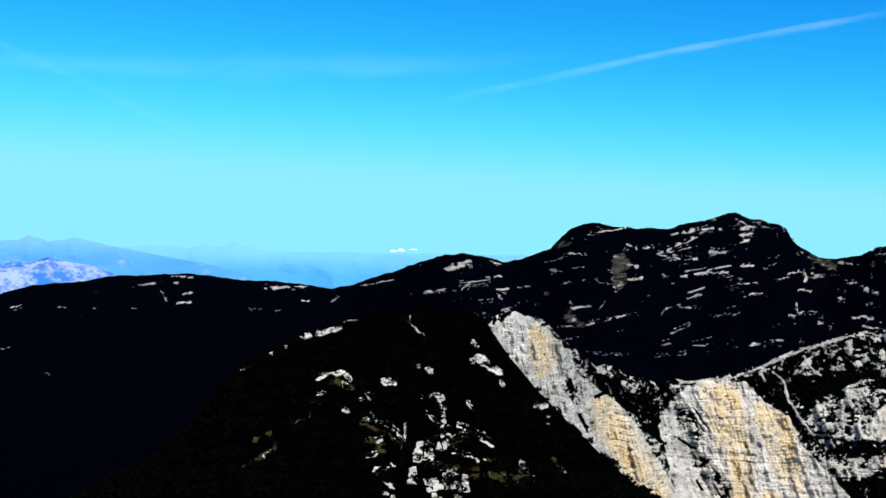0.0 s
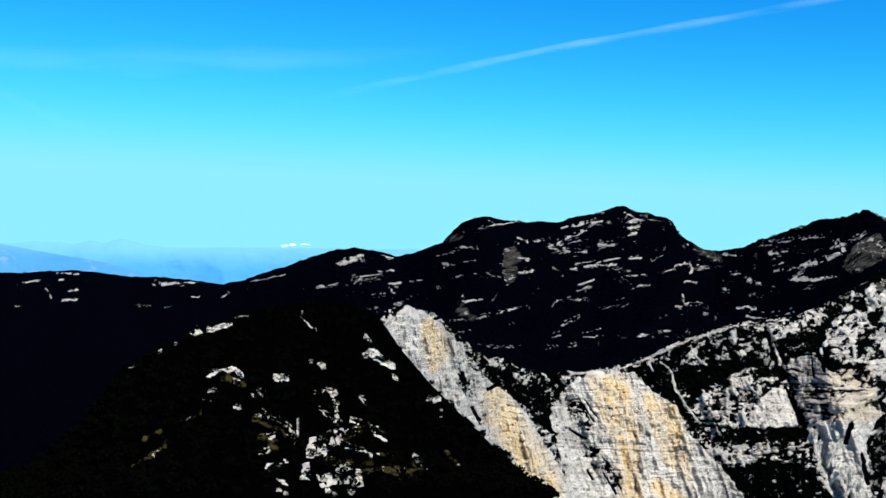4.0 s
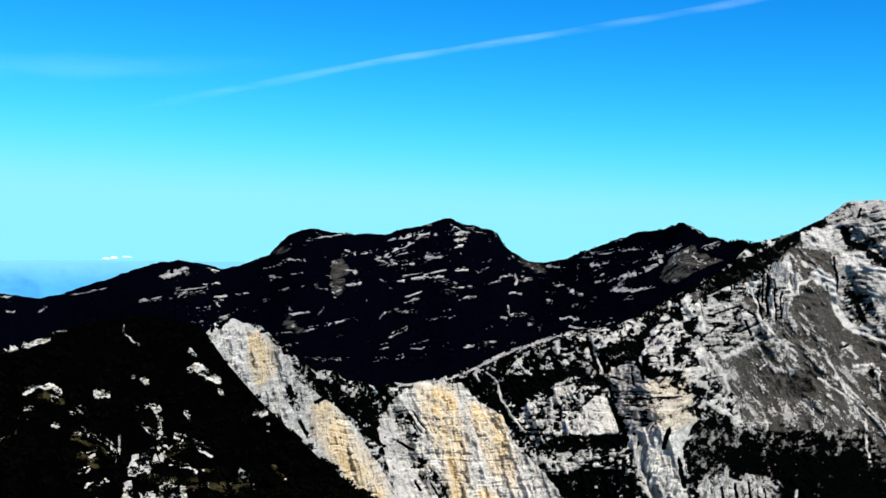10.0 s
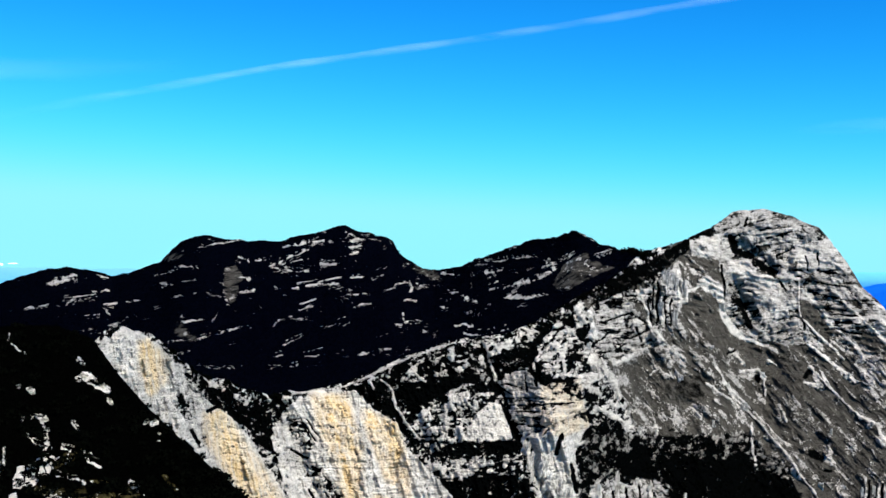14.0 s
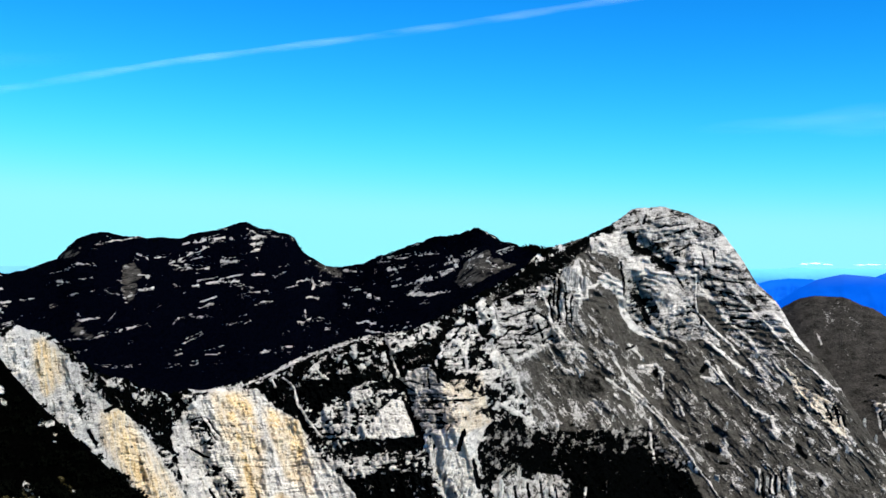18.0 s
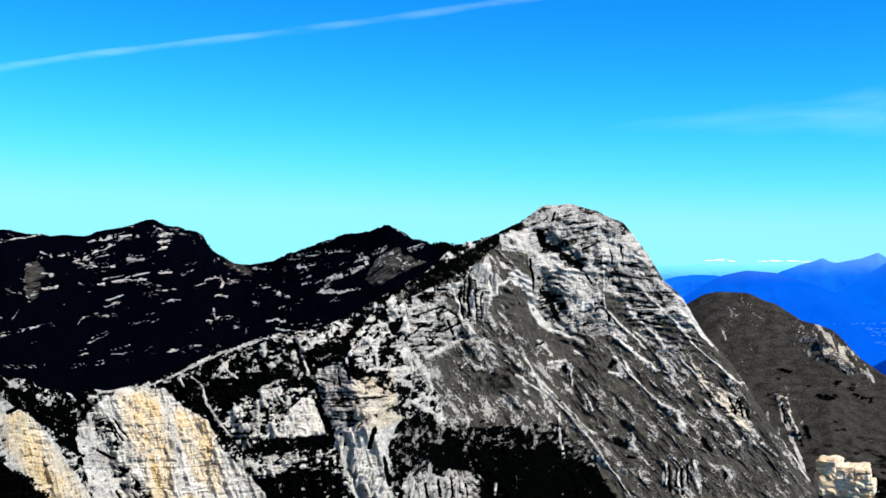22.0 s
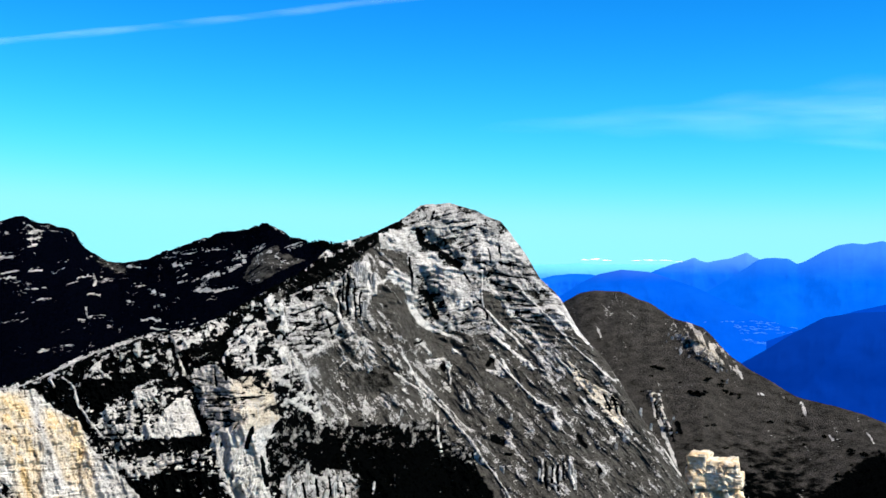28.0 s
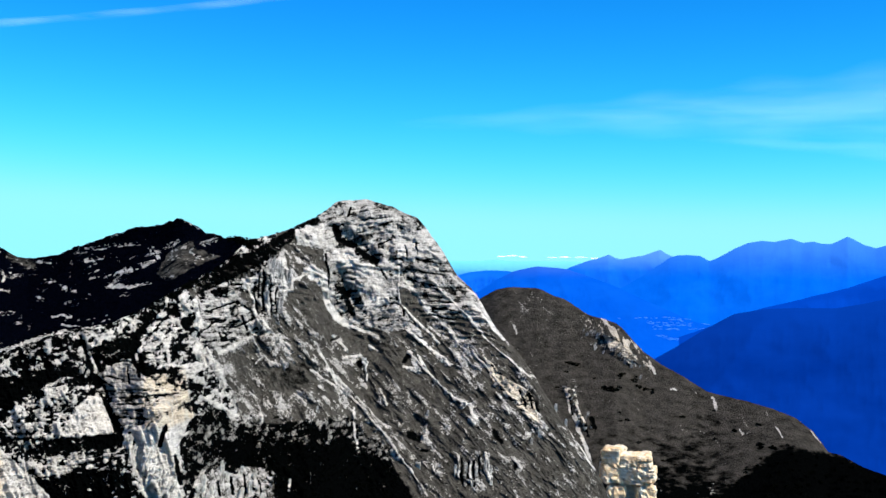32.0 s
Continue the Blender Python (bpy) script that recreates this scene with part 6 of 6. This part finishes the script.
for w, pts in SPUR_LEDGES:
    head = thing("limestone_outcrop", "white weathered limestone outcrop among dark scrub", "rock", "", "outcrops on the spur")
    p = head.location = on("spur", *pts[0])
    lean = math.atan2(pts[0][1] - pts[-1][1], pts[-1][0] - pts[0][0])
    n = max(2, min(7, int(math.dist(pts[0], pts[-1]) / w / 1.6)))
    for k, (b, r, run) in enumerate(spread(pts, n)):
        ob = new("block" if k else "main_rock", rnd.choice(SPUR_BLOCKS))
        ob.parent = head
        q = on("spur", b + rnd.gauss(0, 0.3) * w, r + rnd.gauss(0, 0.3) * w)
        m = math.hypot(q.x, q.y) * radians(1)
        s = m * w * rnd.uniform(0.75, 1.2)
        ob.matrix_basis = Matrix.Translation(q - p) @ Euler((rnd.uniform(-0.3, 0.3), lean + rnd.uniform(-0.4, 0.4), -radians(b) + rnd.uniform(-0.4, 0.4))).to_matrix().to_4x4() @ Matrix.Diagonal((max(s, m * min(run / n, 0.35) * 0.6), s, s * rnd.uniform(0.6, 1.0), 1))

# pale ledges of the plateau mountain and the hills
for w, pts in BACK_LEDGES:
    n = max(1, min(5, int(math.dist(pts[0], pts[-1]) / 0.2)))
    lean = -math.degrees(math.atan2(pts[-1][1] - pts[0][1], pts[-1][0] - pts[0][0]))
    for b, r, run in spread(pts, n):
        ob = new("ledge", rnd.choice(LEDGES))
        ob.parent = MOUNTAINS["hill" if b < -5 else "plateau_mountain" if b < 17.3 else "shoulder_hill"]
        p = on("back", b, r)
        m = math.hypot(p.x, p.y) * radians(1)
        set_piece(ob, p, (m * rnd.uniform(0.04, 0.10), m * w * 0.6, m * w * rnd.uniform(0.25, 0.5)), b + rnd.uniform(-15, 15), max(-50, min(50, lean)) + rnd.uniform(-8, 8))

# crags and boulders on the peak's slopes
def cover_at(b, r):
    """How rocky the peak is at that place."""
    X, Y, Z, B, R = GROUND["peak"]
    return PEAK_ROCK.flat[np.argmin((B - b) ** 2 + (R - r) ** 2)]


made = 0
while made < 150:
    b, r = rnd.uniform(27.5, 41), rnd.uniform(-10.5, -2.2)
    top = float(along(RIM, b))
    if r > top - 0.3 or r > float(along(CRAG_FOOT, b)) + 0.1 or (b < 31.5 and r < -7.2) or cover_at(b, r) < 0.62:
        continue
    ob = new("crag", rnd.choice(GREY_BLOCKS if rnd.random() < 0.7 else WHITE_BLOCKS))
    ob.parent = MOUNTAINS["limestone_peak"]
    k = 0.45 + 1.2 * rnd.random() ** 2.5
    set_piece(ob, on("peak", b, r) - Vector((0, 0, 0.9 * k)), (rnd.uniform(1.3, 2.6) * k, 1.6 * k, rnd.uniform(1.0, 2.6) * k), b + rnd.uniform(-40, 40), rnd.uniform(10, 40), rnd.uniform(-15, 15))
    made += 1
for b, r, w, h in ((27.22, -7.25, 1.0, 2.6), (35.4, -4.55, 2.6, 3.0), (31.8, -4.65, 2.4, 3.0), (34.3, -9.4, 2.2, 4.5), (33.2, -9.0, 2.0, 4.0), (29.7, -6.9, 1.2, 3.6)):
    ob = new("pinnacle", rnd.choice(WHITE_BLOCKS))
    ob.parent = MOUNTAINS["limestone_peak"]
    set_piece(ob, on("peak", b, r), (w, w * 0.9, h), b, rnd.uniform(-6, 12))
ob = tagged(new("boulder", WHITE_BLOCKS[3]), "lone white boulder on the dark scrub slope", "rock")
set_piece(ob, on("back", 14.02, -3.95), (4.2, 3, 2.4), 14)

# ---- rock tower below the brown hill ----
tower = thing("rock_tower", "yellow and white limestone tower with dark clefts", "rock")
foot = on("brown", 43.85, -10.6)
dist = math.hypot(foot.x, foot.y)
tower.location = foot
back = Vector((math.sin(radians(43.85)), math.cos(radians(43.85)), 0))
side = Vector((math.cos(radians(43.85)), -math.sin(radians(43.85)), 0))


def slab_mesh(name, seed, mat, square=5.0, rag=0.10):
    """A squared rock mass, a unit box rounded a little, with bedding grooves and rough faces."""
    bm = bmesh.new()
    bmesh.ops.create_cube(bm, size=2.0)
    bmesh.ops.subdivide_edges(bm, edges=bm.edges[:], cuts=7, use_grid_fill=True)
    for v in bm.verts:
        p = v.co
        k = (abs(p.x) ** square + abs(p.y) ** square + abs(p.z) ** square) ** (1 / square)
        p = p / k
        q = p * 1.7 + Vector((seed * 5.3, seed * 2.1, 0))
        p = p * (1 + noise.noise(q) * rag * 1.6 + noise.noise(q * 2.9) * rag + noise.noise(q * 6.5) * rag * 0.5 + (noise.cell(q * 1.6) - 0.5) * rag * 1.3)
        groove = noise.noise(Vector((seed * 3.0, p.x * 0.25, p.z * 5.0)))
        p.x, p.y = p.x * (1 + 0.10 * groove), p.y * (1 + 0.14 * groove)
        v.co = p
    me = bpy.data.meshes.new(name)
    bm.to_mesh(me)
    bm.free()
    me.materials.append(mat)
    return me


# standing slabs: the white chain beside the gully, the pillar, the foot crags and the summit blocks
SLABS = [slab_mesh("slab", 300 + k, WHITE_ROCK, 5.0, 0.30) for k in range(6)]
OLD_SLABS = [slab_mesh("slab", 320 + k, GREY_ROCK, 5.0, 0.30) for k in range(6)]


def stand(name, parent, b, r, w, h, meshes, lean=0.0):
    if name == "slab" and cover_at(b, r) < 0.55:
        return
    ob = new(name, rnd.choice(meshes))
    ob.parent = MOUNTAINS[parent]
    set_piece(ob, on("peak", b, r), (w, w * rnd.uniform(0.7, 1.1), h), b + rnd.uniform(-25, 25), lean)


for k in range(26):
    t = k / 25
    r = -1.6 - 6.1 * t
    b = float(np.interp(-r, [1.5, 3.0, 4.8, 6.6, 7.7], [23.6, 24.3, 25.1, 25.9, 26.5])) + rnd.gauss(0, 0.30)
    stand("slab", "limestone_peak" if b > 24 else "cliff_wall", b, r, rnd.uniform(0.5, 1.2), rnd.uniform(1.0, 3.0), SLABS, rnd.uniform(0, 30))
for b, r, w, h in ((27.55, -0.6, 1.9, 7.5), (27.95, -0.9, 2.2, 9.5), (28.35, -1.1, 1.8, 8.0), (28.0, -2.2, 1.4, 4.5), (27.4, -1.9, 1.3, 5.0)):
    stand("pillar", "limestone_peak", b, r, w, h, OLD_SLABS, 2)
for k in range(30):
    stand("slab", "limestone_peak", rnd.uniform(24.3, 27.6), rnd.uniform(-11.2, -9.6), rnd.uniform(0.45, 1.0), rnd.uniform(2.4, 5.5), SLABS, rnd.uniform(-6, 12))
for k in range(34):
    t = rnd.random()
    stand("slab", "cliff_wall", 21.1 + 2.3 * t + rnd.gauss(0, 0.15), -7.7 - 2.9 * t + rnd.gauss(0, 0.15), rnd.uniform(0.7, 1.5), rnd.uniform(1.5, 3.8), SLABS, rnd.uniform(8, 22))
for k in range(48):
    b, r = rnd.uniform(14.5, 22.5), rnd.uniform(-8.0, -3.3)
    if r < float(along(RIM, b)) - 0.15 and b > 13.9 + (-6.0 - r) * 0.93 and cover_at(b, r) > 0.6:
        stand("slab", "cliff_wall", b, r, rnd.uniform(0.35, 0.8), rnd.uniform(0.5, 1.2), OLD_SLABS, rnd.uniform(0, 35))
for k in range(34):
    b, r = rnd.uniform(30.4, 36), rnd.uniform(-2.8, 2.4)
    if r < float(along(RIM, b)) - 0.25 and cover_at(b, r) > 0.6:
        stand("slab", "limestone_peak", b, r, rnd.uniform(0.7, 1.7), rnd.uniform(0.5, 1.1), OLD_SLABS, rnd.uniform(2, 12))

# rock bands of the brown hill
for k in range(60):
    t = rnd.random()
    b, r = 41.7 + 2.7 * t + rnd.gauss(0, 0.15), -2.95 - 1.75 * t - abs(rnd.gauss(0, 0.35))
    if k % 4 == 0:
        t = rnd.random()
        b, r = 41.15 + 0.75 * t + rnd.gauss(0, 0.16), -5.7 - 2.0 * t
    if r > float(along(BROWN, b)) - 0.12:
        continue
    ob = new("crag", rnd.choice(OLD_SLABS))
    ob.parent = MOUNTAINS["brown_hill"]
    k = rnd.uniform(0.5, 1.1)
    set_piece(ob, on("brown", b, r) - Vector((0, 0, 0.8 * k)), (0.8 * k, 1.0 * k, rnd.uniform(1.8, 4.2) * k), b + rnd.uniform(-40, 40), rnd.uniform(5, 35), rnd.uniform(-15, 15))
# fluted columns low on the peak
for b, r, w, h in ((36.00, -9.63, 0.7, 4.5), (36.46, -9.48, 0.8, 4.2), (36.92, -9.72, 0.7, 3.6), (37.44, -9.46, 1.2, 5.2), (37.60, -10.11, 0.8, 2.6), (39.81, -7.87, 0.7, 3.0), (39.43, -8.26, 0.8, 2.6), (41.00, -6.39, 0.8, 3.6), (41.31, -7.22, 0.7, 3.4), (34.72, -7.05, 0.6, 3.0)):
    stand("pillar", "limestone_peak", b, r, w, h, SLABS, rnd.uniform(-3, 6))

m = dist * radians(1.0)
# name; across and up in degrees; half width, half height
for k, (nm, u, z, w, h) in enumerate((("cap_block", -0.70, 1.93, 0.44, 0.46), ("cap_block", 0.02, 1.76, 0.42, 0.34), ("cap_block", 0.62, 1.74, 0.40, 0.36), ("middle_block", -0.72, 1.22, 0.58, 0.44),
                                      ("middle_block", 0.10, 1.14, 0.62, 0.38), ("middle_block", 0.80, 1.16, 0.40, 0.34), ("column", -0.58, 0.0, 0.42, 0.72), ("column", 0.66, 0.0, 0.44, 0.74), ("base_block", 0.0, -0.9, 1.1, 0.6), ("core", 0.05, 0.4, 0.95, 1.2))):
    ob = new(nm, slab_mesh(nm, 200 + k, TOWER_ROCK, 9.0, 0.05))
    ob.parent = tower
    ob.matrix_basis = Matrix.Translation(side * (u * m) + Vector((0, 0, z * m)) + (back * (0.75 * m) if nm == "core" else Vector())) @ Euler((0.03 * (k % 3), 0.04 * (k % 2) - 0.02, radians(-44 + 9 * (k % 4) - 14))).to_matrix().to_4x4() @ Matrix.Diagonal((w * m, 0.7 * m, h * m, 1))

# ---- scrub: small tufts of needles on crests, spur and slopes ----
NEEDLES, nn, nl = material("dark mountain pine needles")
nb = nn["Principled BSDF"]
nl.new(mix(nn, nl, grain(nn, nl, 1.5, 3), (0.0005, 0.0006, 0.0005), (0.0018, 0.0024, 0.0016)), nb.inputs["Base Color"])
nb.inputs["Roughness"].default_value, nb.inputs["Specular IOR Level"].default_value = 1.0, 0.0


def scrub(name, label, spots, size):
    """Dwarf pine as many small leaf clumps: spots are feet, size the height in metres."""
    gen = np.random.default_rng(len(spots))
    pts = np.array([tuple(p) for p in spots])
    per = 46
    c = np.repeat(pts, per, 0)
    grow = np.repeat(gen.uniform(0.5, 1.3, len(pts)) * size, per)[:, None]
    a = gen.uniform(0, 2 * np.pi, len(c))
    rad = np.sqrt(gen.uniform(0, 1, len(c)))
    h = gen.uniform(0, 1, len(c)) * (1 - 0.6 * rad * rad)
    c = c + np.stack([np.cos(a) * rad, np.sin(a) * rad, h * 0.95], 1) * grow
    u, v = gen.normal(size=(len(c), 3)), gen.normal(size=(len(c), 3))
    u, v = (q / np.linalg.norm(q, axis=1, keepdims=True) * grow * 0.26 for q in (u, v))
    co = np.stack([c - u, c + u * 0.4 + v, c + u - v * 0.3, c - v], 1).reshape(-1, 3)
    me = bpy.data.meshes.new(name)
    me.vertices.add(len(co))
    me.vertices.foreach_set("co", co.astype(np.float32).ravel())
    me.loops.add(len(co))
    me.polygons.add(len(co) // 4)
    me.loops.foreach_set("vertex_index", np.arange(len(co), dtype=np.int32))
    me.polygons.foreach_set("loop_start", np.arange(0, len(co), 4, dtype=np.int32))
    me.update(calc_edges=True)
    me.materials.append(NEEDLES)
    return tagged(new(name, me), label, "shrubs", "", "stuff")


def scatter(ground, n, b0, b1, r_of, keep_if=None):
    out = []
    while len(out) < n:
        b = rnd.uniform(b0, b1)
        r = r_of(b)
        if keep_if is None or keep_if(b, r):
            out.append(on(ground, b, r))
    return out


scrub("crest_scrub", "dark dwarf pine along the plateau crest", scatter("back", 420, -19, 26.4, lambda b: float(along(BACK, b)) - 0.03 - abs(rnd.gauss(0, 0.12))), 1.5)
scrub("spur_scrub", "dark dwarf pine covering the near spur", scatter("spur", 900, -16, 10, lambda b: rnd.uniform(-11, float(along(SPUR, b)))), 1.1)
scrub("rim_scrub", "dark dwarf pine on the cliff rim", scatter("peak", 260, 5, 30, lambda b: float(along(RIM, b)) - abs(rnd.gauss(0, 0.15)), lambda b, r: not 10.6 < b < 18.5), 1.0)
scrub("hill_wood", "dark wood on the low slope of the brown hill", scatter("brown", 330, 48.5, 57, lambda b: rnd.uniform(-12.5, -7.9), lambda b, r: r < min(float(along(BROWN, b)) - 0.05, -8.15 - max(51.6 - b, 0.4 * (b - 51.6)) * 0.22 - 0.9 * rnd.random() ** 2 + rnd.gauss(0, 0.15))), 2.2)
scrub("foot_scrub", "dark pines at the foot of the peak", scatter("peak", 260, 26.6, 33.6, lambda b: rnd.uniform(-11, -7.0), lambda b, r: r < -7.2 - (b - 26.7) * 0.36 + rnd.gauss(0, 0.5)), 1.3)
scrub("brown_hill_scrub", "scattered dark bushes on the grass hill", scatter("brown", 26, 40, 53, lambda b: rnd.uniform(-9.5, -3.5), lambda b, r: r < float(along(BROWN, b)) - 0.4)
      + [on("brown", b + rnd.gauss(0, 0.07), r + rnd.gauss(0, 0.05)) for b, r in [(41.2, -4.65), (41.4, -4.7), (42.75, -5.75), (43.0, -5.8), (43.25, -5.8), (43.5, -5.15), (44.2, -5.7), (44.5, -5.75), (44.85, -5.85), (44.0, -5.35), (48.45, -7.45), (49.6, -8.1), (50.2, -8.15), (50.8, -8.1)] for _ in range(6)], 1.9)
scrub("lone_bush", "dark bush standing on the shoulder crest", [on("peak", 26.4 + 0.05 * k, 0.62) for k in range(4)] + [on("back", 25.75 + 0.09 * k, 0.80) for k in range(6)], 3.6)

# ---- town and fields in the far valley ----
# roofs and fields glow faintly, the hazy air put into their colour
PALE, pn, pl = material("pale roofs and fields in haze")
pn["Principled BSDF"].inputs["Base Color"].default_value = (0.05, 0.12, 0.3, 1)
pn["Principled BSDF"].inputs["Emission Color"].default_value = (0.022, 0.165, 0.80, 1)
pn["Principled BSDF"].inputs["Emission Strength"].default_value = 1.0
bm = bmesh.new()
for k in range(110):
    t = rnd.random()
    b, r = rnd.gauss(45.7, 0.75), rnd.choice((-2.55, -2.72, -2.85, -3.0)) + rnd.gauss(0, 0.03)
    if k % 3 == 0:
        b, r = 44.95 + 1.6 * t, -3.34 - 0.26 * t + rnd.gauss(0, 0.03)
    x, y, z = on("backdrop_knob_ridge", b, r)
    w, dd, h = rnd.uniform(3, 14), rnd.uniform(0.25, 0.5), rnd.uniform(0.05, 0.15)
    f = Matrix.Translation((x, y, z)) @ Euler((0, 0, radians(-b + rnd.uniform(-12, 12)))).to_matrix().to_4x4()
    base = [bm.verts.new(f @ Vector(q)) for q in ((-w, -dd, -1.5), (w, -dd, -1.5), (w, dd, -1.5), (-w, dd, -1.5), (-w, -dd, h), (w, -dd, h), (w, dd, h), (-w, dd, h), (-w, 0, h * 2), (w, 0, h * 2))]
    for q in ((0, 1, 5, 4), (1, 2, 6, 5), (2, 3, 7, 6), (3, 0, 4, 7), (4, 5, 9, 8), (6, 7, 8, 9), (5, 6, 9), (7, 4, 8)):
        bm.faces.new([base[i] for i in q])
me = bpy.data.meshes.new("valley_town")
bm.to_mesh(me)
bm.free()
me.materials.append(PALE)
tagged(new("valley_town", me), "pale cluster of houses in the hazy blue valley", "town", "", "stuff")
